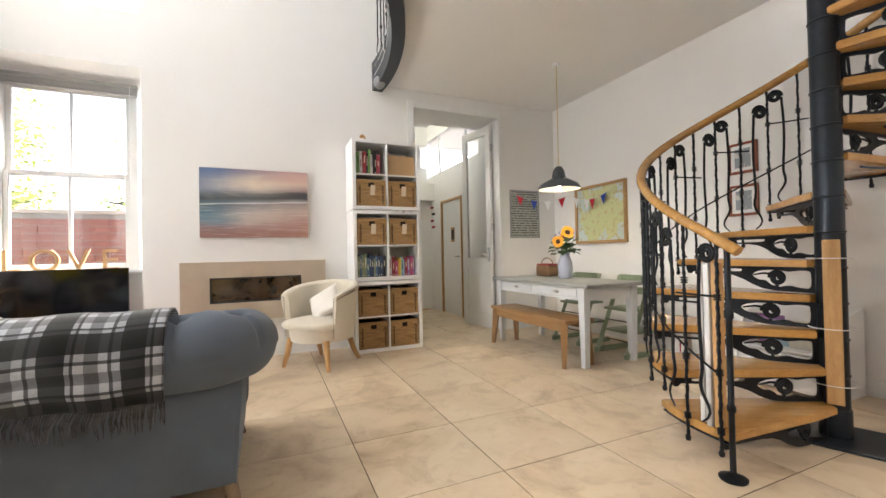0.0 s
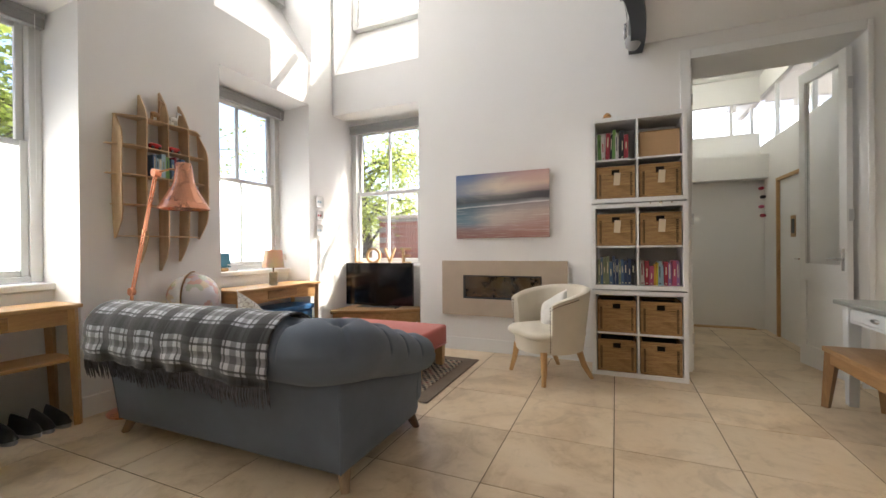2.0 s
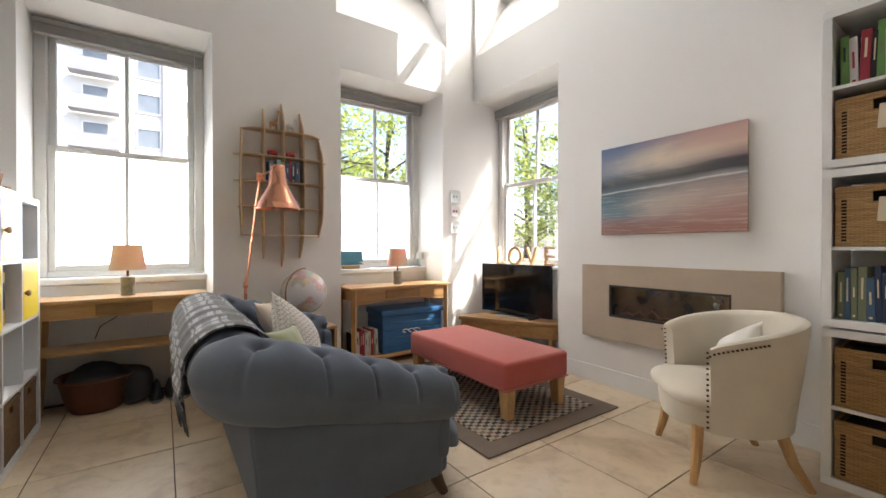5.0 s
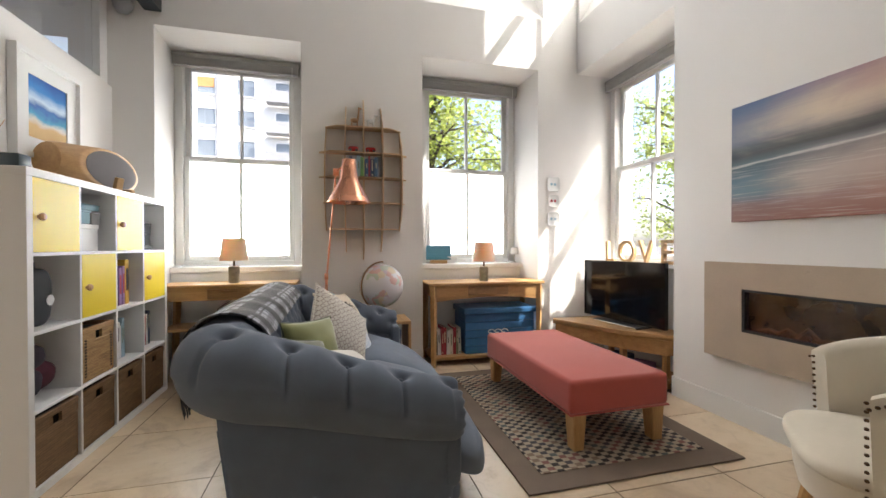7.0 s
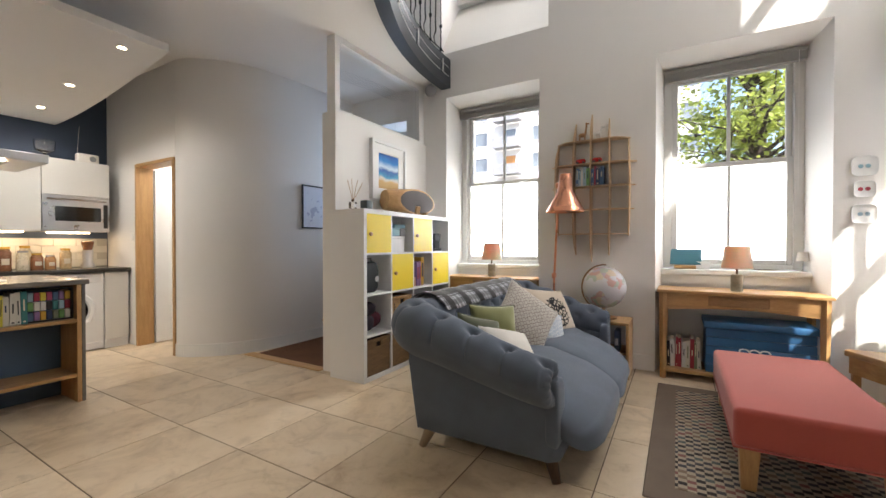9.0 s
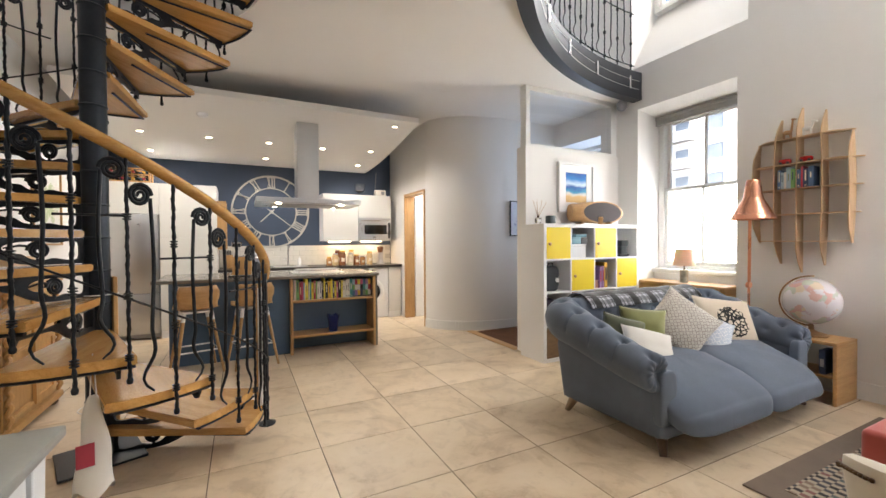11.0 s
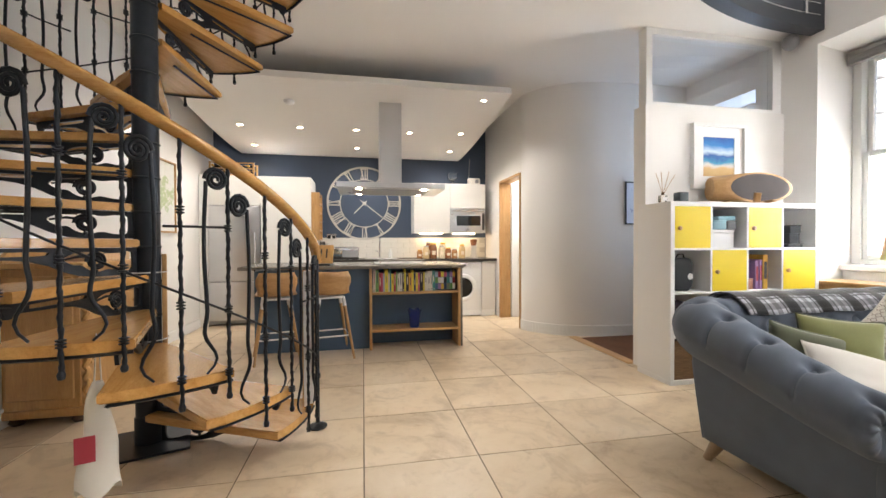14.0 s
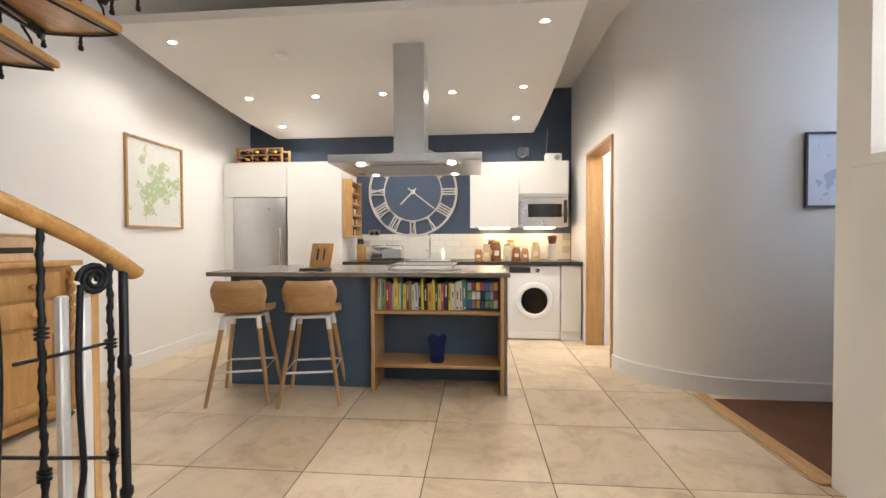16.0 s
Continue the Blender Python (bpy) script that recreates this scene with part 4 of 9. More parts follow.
vs = grid_surface(b, rows, True)
b.faces.new(vs[0][::-1])
b.faces.new(vs[-1])
part("backrest", b, M_CREAM, chair, "curved cream tub back", smooth=60)
M_NAIL = coat_of("dark_brass_nail", (0.10, 0.06, 0.03), 0.4, 0.1, 5, 50, 0, 0.9)
nail = None
for e in (0, 1):
    for k in range(15):
        a = radians(-29 if e == 0 else 209)
        z = 0.29 + 0.026 * k
        lean = 1 + 0.06 * (z - 0.26) / 0.5
        at = Vector((0.322 * math.cos(a) * lean, -0.028 + 0.322 * math.sin(a) * lean, z))
        mm = Matrix.Translation(at)
        if nail is None:
            nail = part("nail", bmesh.ops.create_icosphere and lathe(bmesh.new(), [(0, 0.006), (0.005, 0.004), (0.0065, 0), (0.005, -0.004), (0, -0.006)], 7), M_NAIL, chair, m=mm)
        else:
            again(nail, chair, mm)
    for k in range(14):
        i = k if e == 0 else NB - k
        a = radians(-28 + 236 * (k * 0.5 if e == 0 else NB - k * 0.5) / NB)
        f = math.sin(math.pi * (k * 0.5 if e == 0 else NB - k * 0.5) / NB)
        top = 0.68 + 0.125 * max(0, f) ** 0.7 - 0.035
        lean = 1 + 0.06 * (top - 0.26) / 0.5
        again(nail, chair, Matrix.Translation((0.358 * math.cos(a) * lean, -0.02 + 0.358 * math.sin(a) * lean, top)))
for x, y in ((-0.21, -0.20), (0.21, -0.20), (-0.19, 0.17), (0.19, 0.17)):
    ty = 0.04 if y < 0 else 0.11
    b = bmesh.new()
    tube(b, [(x, y, 0.27), (x * 1.12, y + math.copysign(ty * 0.4, y), 0.12), (x * 1.25, y + math.copysign(ty, y), 0.0)], [0.03, 0.025, 0.018], 8)
    part("leg", b, M_OAK_Z, chair, "splayed oak leg")
cush = thing("cushion", "off-white cotton cushion propped in the armchair", "cushion", pose(1.12, 4.87, 0.58) @ Matrix.Rotation(radians(-50), 4, "Z") @ Matrix.Rotation(radians(62), 4, "X") @ Matrix.Rotation(radians(35), 4, "Z"))
part("cover", pillow(bmesh.new(), 0.34, 0.30, 0.06, 18, 9.0), M_PALE, cush, smooth=80)


# -- cube shelving
def wicker(name, a, c, sx, sz):
    m, n, l, p = shader(name)
    co = n.new("ShaderNodeTexCoord").outputs["Object"]
    mp = n.new("ShaderNodeMapping")
    mp.inputs["Rotation"].default_value = (radians(90), 0, 0)
    l.new(co, mp.inputs["Vector"])
    br = n.new("ShaderNodeTexBrick")
    br.inputs["Scale"].default_value = 1.0
    br.inputs["Brick Width"].default_value, br.inputs["Row Height"].default_value, br.inputs["Mortar Size"].default_value = sx, sz, 0.0016
    br.inputs["Color1"].default_value, br.inputs["Color2"].default_value, br.inputs["Mortar"].default_value = rgb(a), rgb(c), rgb(tuple(v * 0.3 for v in a))
    l.new(mp.outputs[0], br.inputs["Vector"])
    st = noise_tex(n, l, co, 5, 5, 0.6, (1, 1, 14))
    col = mix_rgb(n, l, 0.6, br.outputs["Color"], ramp(n, l, st, ((0.3, tuple(v * 0.55 for v in a)), (0.7, c))))
    l.new(col, p.inputs["Base Color"])
    p.inputs["Roughness"].default_value = 0.7
    bump(n, l, p, br.outputs["Fac"], -0.6, 0.004)
    return m


M_WICKER = wicker("woven_rattan", (0.33, 0.17, 0.06), (0.54, 0.33, 0.135), 0.03, 0.008)
M_SEAGRASS = wicker("dark_seagrass", (0.16, 0.085, 0.035), (0.27, 0.155, 0.07), 0.05, 0.012)
# near-black colour for the shade in basket openings and weave slots
M_HOLE_SHADE = coat_of("basket_dark_inside", (0.012, 0.008, 0.005), 0.9, 0.1, 4, 50, 0)
M_TAG = coat_of("cream_card_tag", (0.66, 0.56, 0.42), 0.8, 0.04, 6, 90, 0.05)


def basket(m, w, h, d, mat, label, tag=False, group="storage baskets", hole=True):
    """A basket whose front is at local y = 0, facing -y, standing on z = 0."""
    t = thing("storage_basket", label, "basket", m, group)
    b = bmesh.new()
    bx(b, -w / 2, w / 2, 0, 0.014, 0, h - 0.075, 0.004, 1)
    if hole:
        bx(b, -w / 2, -0.032, 0, 0.014, h - 0.075, h - 0.03)
        bx(b, 0.032, w / 2, 0, 0.014, h - 0.075, h - 0.03)
    else:
        bx(b, -w / 2, w / 2, 0, 0.014, h - 0.075, h - 0.03)
    bx(b, -w / 2, w / 2, -0.004, 0.016, h - 0.03, h, 0.004, 1)
    part("front", b, mat, t)
    b = bmesh.new()
    bx(b, -w / 2, -w / 2 + 0.014, 0.014, d, 0, h)
    bx(b, w / 2 - 0.014, w / 2, 0.014, d, 0, h)
    bx(b, -w / 2, w / 2, d, d + 0.014, 0, h)
    bx(b, -w / 2 + 0.014, w / 2 - 0.014, 0.014, d, 0, 0.014)
    part("body", b, mat, t)
    # solid block coloured as the shade inside the basket
    part("dark_inside", box(-w / 2 + 0.02, w / 2 - 0.02, 0.03, d - 0.02, 0.02, h - 0.02, 0.01, 1), M_HOLE_SHADE, t)
    if mat is M_WICKER:
        one = None
        for s in (-1, 1):
            for k in range(13):
                mm = Matrix.Translation((s * (w / 2 - 0.032), -0.0005, 0.03 + k * (h - 0.09) / 12.5))
                if one is None:
                    # thin near-black plate gives a weave gap its shade
                    one = part("slot", box(-0.009, 0.009, -0.0008, 0.001, -0.0045, 0.0045), M_HOLE_SHADE, t, m=mm)
                else:
                    again(one, t, mm)
    if tag:
        part("tag", turned(box(-0.026, 0.026, -0.006, -0.003, -0.055, 0.055, 0.001, 1), pose(0.012, -0.004, h - 0.115, 0, 4, 0)), M_TAG, t, "cream card tag on string")
    return t


BOOKC = [coat_of("book_cloth", c, 0.6, 0.08, 8, 60, 0.08) for c in ((0.6, 0.57, 0.5), (0.03, 0.05, 0.11), (0.07, 0.13, 0.24), (0.33, 0.03, 0.05), (0.02, 0.02, 0.025), (0.15, 0.32, 0.10), (0.62, 0.35, 0.04), (0.45, 0.08, 0.16), (0.30, 0.42, 0.50), (0.62, 0.60, 0.60), (0.19, 0.22, 0.14), (0.28, 0.15, 0.33), (0.70, 0.58, 0.06), (0.05, 0.22, 0.22))]
M_PAGES = coat_of("paper_pages", (0.70, 0.64, 0.52), 0.9, 0.05, 10, 200, 0.1)
M_FOIL = coat_of("spine_lettering", (0.72, 0.66, 0.48), 0.5, 0.05, 10, 100, 0.0)
book_count = [0]


def book_row(org, along, out, length, hmax, depth, picks, group, lean=0.0):
    """Books side by side from org; along and out are unit vectors, out points to the reader."""
    x = 0.0
    rnd = random.Random(int(abs(org[0] * 100 + org[1] * 37 + org[2] * 11)) + 5)
    while x < length - 0.015:
        w = rnd.uniform(0.014, 0.036)
        h = hmax * rnd.uniform(0.74, 0.98)
        d = depth * rnd.uniform(0.8, 1.0)
        ax, oy = Vector(along), Vector(out)
        m = Matrix(((ax.x, -oy.x, 0, org[0] + ax.x * (x + w / 2)), (ax.y, -oy.y, 0, org[1] + ax.y * (x + w / 2)), (0, 0, 1, org[2]), (0, 0, 0, 1)))
        m = m @ Matrix.Rotation(radians(rnd.uniform(-1, 1) * lean), 4, "Y")
        c = rnd.choice(picks)
        t = thing("book", "upright book with a coloured spine on the shelf", "book", m, group)
        b = bmesh.new()
        bx(b, -w / 2, w / 2, 0, 0.003, 0, h, 0.001, 1)
        bx(b, -w / 2, -w / 2 + 0.002, 0.003, d, 0, h)
        bx(b, w / 2 - 0.002, w / 2, 0.003, d, 0, h)
        part("cover", b, BOOKC[c], t)
        part("pages", box(-w / 2 + 0.002, w / 2 - 0.002, 0.004, d - 0.004, 0.003, h - 0.004), M_PAGES, t)
        if w > 0.018:
            ink = M_FOIL if c in (1, 2, 3, 4, 7, 10, 11, 13) else BOOKC[rnd.choice((1, 3, 4, 10))]
            za, zb = h * rnd.uniform(0.30, 0.5), h * rnd.uniform(0.62, 0.93)
            part("spine_title", box(-w * 0.14, w * 0.12, -0.0008, 0.0, za, zb), ink, t)
            if rnd.random() < 0.5:
                part("spine_mark", box(-w * 0.2, w * 0.2, -0.0008, 0.0, h * 0.06, h * 0.06 + 0.010), ink, t)
        x += w + 0.001
    book_count[0] += 1


def cube_unit(name, label, m, nx, nz, edge=0.038, cell=0.335, div=0.016, depth=0.39):
    """An open cube shelf unit; front at local y = 0, facing -y."""
    t = thing(name, label, "shelf unit", m)
    w, h = nx * cell + (nx - 1) * div + 2 * edge, nz * cell + (nz - 1) * div + 2 * edge
    part("side_panel", box(0, edge, 0, depth, edge, h - edge, 0.0015, 1), M_WHITE, t)
    part("side_panel", box(w - edge, w, 0, depth, edge, h - edge, 0.0015, 1), M_WHITE, t)
    part("top_panel", box(0, w, 0, depth, h - edge, h, 0.0015, 1), M_WHITE, t)
    part("bottom_panel", box(0, w, 0, depth, 0, edge, 0.0015, 1), M_WHITE, t)
    for i in range(1, nx):
        x = edge + i * cell + (i - 1) * div
        part("divider", box(x, x + div, 0.003, depth, edge, h - edge), M_WHITE, t)
    for j in range(1, nz):
        z = edge + j * cell + (j - 1) * div
        for i in range(nx):
            x = edge + i * (cell + div)
            part("shelf", box(x, x + cell, 0.003, depth, z, z + div), M_WHITE, t)
    cells = lambda i, j: (edge + i * (cell + div), edge + j * (cell + div))
    return t, cells, w, h


# tall bookcase: three stacked units beside the chimney wall
for s in range(3):
    t, cells, w, h = cube_unit("bookcase", "white cube bookcase unit stacked beside the doorway", pose(1.44, 4.985, 0.772 * s), 2, 2)
    tagged(t, group="stacked bookcase units")
bz = lambda col, row: (1.44 + 0.038 + col * 0.351, 4.985, 0.772 * (row // 2) + 0.038 + (row % 2) * 0.351)
for row in (0, 1, 3 - 1 + 1, 4):
    for col in (0, 1):
        x, y, z = bz(col, row)
        basket(pose(x + 0.1675, y + 0.012, z + 0.001), 0.318, 0.285, 0.34, M_WICKER, "woven rattan storage basket with a cut-out handle in the bookcase", tag=row >= 3)
x, y, z = bz(0, 2)
book_row((x + 0.012, y + 0.05, z + 0.001), (1, 0, 0), (0, -1, 0), 0.315, 0.27, 0.2, (1, 2, 0, 4, 10, 8, 2), "books in the bookcase", 1.0)
x, y, z = bz(1, 2)
book_row((x + 0.012, y + 0.07, z + 0.001), (1, 0, 0), (0, -1, 0), 0.31, 0.23, 0.18, (0, 3, 5, 6, 7, 8, 9, 11, 12, 0), "books in the bookcase", 2.5)
x, y, z = bz(0, 5)
book_row((x + 0.02, y + 0.05, z + 0.001), (1, 0, 0), (0, -1, 0), 0.25, 0.28, 0.2, (4, 7, 0, 5, 9, 9, 0, 3), "books in the bookcase", 2.5)
x, y, z = bz(1, 5)
cbx = thing("cardboard_box", "plain brown cardboard box in the bookcase", "box", pose(x + 0.165, y + 0.03, z + 0.001))
M_CARD = coat_of("kraft_cardboard", (0.46, 0.30, 0.16), 0.85, 0.06, 4, 120, 0.1)
part("body", box(-0.155, 0.155, 0, 0.3, 0, 0.215, 0.004, 1), M_CARD, cbx)
part("flap", box(-0.157, 0.157, -0.002, 0.302, 0.216, 0.222, 0.002, 1), M_CARD, cbx)
knobs = thing("shell_ornament", "three small pebbles on the bookcase ledge", "ornament", pose(2.0, 4.98, 1.527))
for i, (xx, r) in enumerate(((-0.08, 0.008), (0.0, 0.014), (0.08, 0.008))):
    part("pebble", turned(lathe(bmesh.new(), [(0, r), (r * 0.8, r * 0.6), (r, 0), (r * 0.8, -r * 0.6), (0, -r)], 10), pose(xx, -0.004, 0)), M_STONE, knobs)
bud = thing("carved_ornament", "small carved wooden ornament on top of the bookcase", "ornament", pose(1.58, 5.1, 2.316))
part("body", lathe(bmesh.new(), [(0, 0), (0.05, 0.0), (0.055, 0.015), (0.03, 0.03), (0.035, 0.042), (0.018, 0.06), (0, 0.07)], 14), M_PINE, bud)

# low unit with yellow doors in front of the partition
KX, KY = -0.15, 1.672
lowm = Matrix.Translation((KX, KY, 0)) @ Matrix.Rotation(math.pi, 4, "Z")
low, cells, lw, lh = cube_unit("cube_shelf", "white cube shelf unit with yellow doors against the partition", lowm, 4, 4)


def kc(i, j):
    """Place of a cell's lower corner, i counted from the free end, j from the floor."""
    a, c = cells(i, j)
    return lowm @ Matrix.Translation((a, 0, c))


for i, j in ((0, 3), (2, 3), (1, 2), (3, 2)):
    a, c = cells(i, j)
    d = part("door", box(a + 0.001, a + 0.334, 0.002, 0.018, c + 0.001, c + 0.334, 0.001, 1), M_YELLOW, low, "glossy yellow door with a round wooden knob")
    part("knob", turned(lathe(bmesh.new(), [(0, 0.028), (0.012, 0.027), (0.018, 0.02), (0.016, 0.01), (0.008, 0.004), (0.008, 0)], 14), pose(a + 0.035, 0.002, c + 0.16, 90, 0, 0)), M_OAK_Y, d)
face = lambda i, j, dx=0.1675, dy=0.012, dz=0.001: kc(i, j) @ Matrix.Translation((dx, dy, dz))
basket(face(1, 1), 0.31, 0.29, 0.33, M_WICKER, "woven rattan basket in the cube shelf", group="low shelf baskets")
for i in range(4):
    basket(face(i, 0), 0.32, 0.31, 0.33, M_SEAGRASS, "dark seagrass basket in the bottom row of the cube shelf", group="low shelf baskets")


def simple_boxes(i, j, items, label, cat, nm):
    for dx, dz, w, h, d, mat in items:
        t = thing(nm, label, cat, face(i, j, dx, 0.06, dz + 0.001))
        part("body", box(-w / 2, w / 2, 0, d, 0, h * 0.82, 0.006, 2), mat, t)
        part("lid", box(-w / 2 - 0.003, w / 2 + 0.003, -0.003, d + 0.003, h * 0.82, h, 0.004, 1), mat, t)


M_TEAL = coat_of("pale_blue_card", (0.25, 0.42, 0.50), 0.6, 0.05, 5, 80, 0.05)
M_GREYP = coat_of("grey_plastic", (0.30, 0.30, 0.31), 0.45, 0.06, 5, 90, 0.04)
M_DARKBAG = coat_of("charcoal_nylon", (0.022, 0.025, 0.03), 0.7, 0.2, 12, 150, 0.3)
simple_boxes(1, 3, [(0.15, 0, 0.24, 0.15, 0.2, M_WHITE), (0.13, 0.152, 0.13, 0.075, 0.18, M_TEAL), (0.25, 0.152, 0.085, 0.07, 0.1, M_GREYP), (0.2, 0.228, 0.17, 0.035, 0.12, M_TEAL)], "small storage box stacked in the cube shelf", "box", "storage_box")
simple_boxes(3, 3, [(0.2, 0, 0.16, 0.03, 0.15, M_BLACK), (0.19, 0.031, 0.1, 0.09, 0.12, M_DARKBAG), (0.2, 0.122, 0.11, 0.07, 0.1, M_DARKBAG)], "dark camera gear box in the cube shelf", "box", "gear_box")
bag = thing("backpack", "small charcoal backpack with a round badge in the cube shelf", "bag", face(0, 2, 0.135, 0.04))
part("body", puff(bmesh.new(), 0.105, 0.07, 0.135, 0.4, 16, 0.06, 2, pose(0, 0.08, 0.135)), M_DARKBAG, bag, smooth=80)
part("strap", tube(bmesh.new(), [(-0.04, 0.07, 0.26), (-0.02, 0.06, 0.30), (0.03, 0.06, 0.30), (0.05, 0.07, 0.26)], 0.006, 6), M_DARKBAG, bag)
part("badge", turned(lathe(bmesh.new(), [(0, 0.004), (0.024, 0.003), (0.026, 0)], 18), pose(0.05, 0.006, 0.12, 90, 0, 0)), M_WHITE, bag, "round white badge")
M_SCARF = coat_of("dark_knit", (0.035, 0.025, 0.04), 0.95, 0.5, 14, 150, 0.5)
M_PLUM = coat_of("plum_knit", (0.09, 0.02, 0.035), 0.95, 0.3, 14, 150, 0.5)
for dx, dz, hx, hz, mt, sd in ((0.12, 0.08, 0.10, 0.075, M_SCARF, 1), (0.22, 0.10, 0.085, 0.09, M_PLUM, 4), (0.13, 0.21, 0.1, 0.06, M_SCARF, 7), (0.06, 0.05, 0.04, 0.045, M_GREYP, 9)):
    t = thing("woollen_scarf", "rumpled dark woollen scarf stuffed into the cube shelf", "scarf", face(0, 1, dx, 0.16, dz), "scarves in the shelf")
    part("fold", puff(bmesh.new(), hx, 0.1, hz, 0.8, 16, 0.35, sd), mt, t, smooth=80)
pk = face(2, 2, 0.03, 0.07)
for dx, w, h, c in ((0.14, 0.035, 0.24, 11), (0.18, 0.03, 0.25, 11), (0.225, 0.05, 0.29, 6)):
    t = thing("board_game", "tall boxed game stood on end in the cube shelf", "box", face(2, 2, dx, 0.05))
    part("body", box(-w / 2, w / 2, 0, 0.24, 0, h, 0.003, 1), BOOKC[c], t)
    part("label_panel", box(-w * 0.3, w * 0.3, -0.001, 0, h * 0.3, h * 0.8), BOOKC[3 if c == 11 else 4], t)
M_CHECKS = coat_of("red_check_tin", (0.42, 0.20, 0.13), 0.5, 0.4, 60, 90, 0)
t = thing("tin", "small red checked tin in the cube shelf", "tin", face(2, 2, 0.055, 0.05))
part("body", box(-0.045, 0.045, 0, 0.08, 0, 0.075, 0.005, 2), M_CHECKS, t)
part("lid", box(-0.047, 0.047, -0.002, 0.082, 0.076, 0.09, 0.004, 1), M_CHECKS, t)
for i, c in ((2, (9, 9, 0, 8)), (3, (4, 3, 1, 9))):
    mm = face(i, 1, 0.03, 0.08)
    o = mm.translation
    book_row((o.x, o.y, o.z), (-1, 0, 0), (0, 1, 0), 0.24, 0.27, 0.2, c, "files in the low shelf", 2)

# on top of the low unit
TOPZ = 1.478
spk = thing("speaker", "oak cylinder loudspeaker with a slanted grey cloth front", "speaker", pose(-1.12, 1.50, TOPZ) @ Matrix.Rotation(radians(-22), 4, "Z") @ Matrix.Scale(1.15, 4))
b = bmesh.new()
rows = []
for xx, sl, rr in ((0.30, 0, 0.085), (0.285, 0, 0.092), (-0.035, 1, 0.115), (-0.05, 1, 0.115)):
    ring = []
    for k in range(36):
        a = 2 * math.pi * k / 36
        yy, zz = rr * math.cos(a), rr * math.sin(a)
        ring.append((xx + (0.28 * math.cos(a) if sl else 0), yy, 0.118 + zz))
    rows.append(ring)
vs = grid_surface(b, rows, True)
b.faces.new(vs[0][::-1])
b.faces.new(vs[-1])
part("cabinet", b, M_OAK, spk, smooth=50)
b = bmesh.new()
rows = []
for rr in (0.0, 0.103):
    rows.append([(-0.0535 + 2.435 * rr * math.cos(a), rr * math.cos(a) + 0.001, 0.118 + rr * math.sin(a)) for a in [2 * math.pi * k / 36 for k in range(36)]])
grid_surface(b, rows, True)
part("grille", b, coat_of("grille_cloth", (0.075, 0.065, 0.065), 0.95, 0.1, 8, 350, 0.4), spk, "dark oval cloth grille")
for xx in (-0.1, 0.2):
    part("foot", box(xx - 0.012, xx + 0.012, -0.08, 0.08, 0, 0.018, 0.002, 1), M_OAK_Y, spk)
part("side_stop", turned(box(-0.02, 0.02, 0.06, 0.085, 0, 0.085, 0.003, 1), pose(0.03, 0.035, 0.0, -14, 0, 0)), M_OAK_Z, spk)
dif = thing("reed_diffuser", "glass reed diffuser with wooden sticks on the shelf unit", "diffuser", pose(-0.27, 1.44, TOPZ))
part("bottle", box(-0.026, 0.026, -0.026, 0.026, 0, 0.06, 0.005, 2), glass("diffuser_glass", 0.02, (0.95, 0.92, 0.85)), dif)
part("label_panel", box(-0.02, 0.02, 0.0265, 0.0275, 0.012, 0.042), M_WHITE, dif)
part("neck", lathe(bmesh.new(), [(0.012, 0.06), (0.012, 0.085), (0.0, 0.086)], 12), M_NAIL, dif)
for a, tl in ((-30, 0.3), (10, 0.22), (25, 0.24), (-12, 0.26)):
    d = Vector((math.sin(radians(a)), 0.1, math.cos(radians(a)))) * 0.2
    part("reed", tube(bmesh.new(), [(0, 0, 0.06), (d.x, d.y, 0.06 + d.z)], 0.002, 5), M_OAK_Z, dif)
can = thing("candle_jar", "dark grey square candle jar on the shelf unit", "candle", pose(-0.43, 1.46, TOPZ))
part("jar", box(-0.042, 0.042, -0.04, 0.04, 0, 0.085, 0.006, 2), coat_of("charcoal_ceramic", (0.06, 0.08, 0.09), 0.3, 0.2, 8, 50, 0.05), can)
part("wax", box(-0.034, 0.034, -0.032, 0.032, 0.0855, 0.088), M_PALE, can)
sfr = thing("photo_frame", "small white photo frame stood on the shelf unit", "photo frame", pose(-1.33, 1.47, TOPZ + 0.004) @ Matrix.Rotation(radians(170), 4, "Z") @ Matrix.Rotation(radians(-10), 4, "X"))
part("surround", holed_wall("y", -0.008, 0.008, -0.09, 0.09, 0, 0.13, [(-0.072, 0.072, 0.018, 0.112)]), M_TRIM, sfr)
part("print", box(-0.072, 0.072, 0.0, 0.004, 0.018, 0.112), M_PALE, sfr)


def picture(name, label, m, w, h, border, mount, art, depth=0.03, frame_mat=None):
    """A framed picture on a wall; face towards local -y, centre at the origin."""
    t = thing(name, label, "picture", m)
    b = holed_wall("y", -depth, 0, -w / 2, w / 2, -h / 2, h / 2, [(-w / 2 + border, w / 2 - border, -h / 2 + border, h / 2 - border)])
    part("picture_frame", b, frame_mat or M_TRIM, t)
    iw, ih = w / 2 - border, h / 2 - border
    if mount:
        part("mount", holed_wall("y", -depth * 0.5, -0.004, -iw, iw, -ih, ih, [(-iw + mount, iw - mount, -ih + mount, ih - mount)]), M_TRIM, t)
        iw, ih = iw - mount, ih - mount
    part("artwork", turned(box(-iw, iw, -depth * 0.35, -0.002, -ih, ih), pose(0, 0, 0)), art, t)
    return t


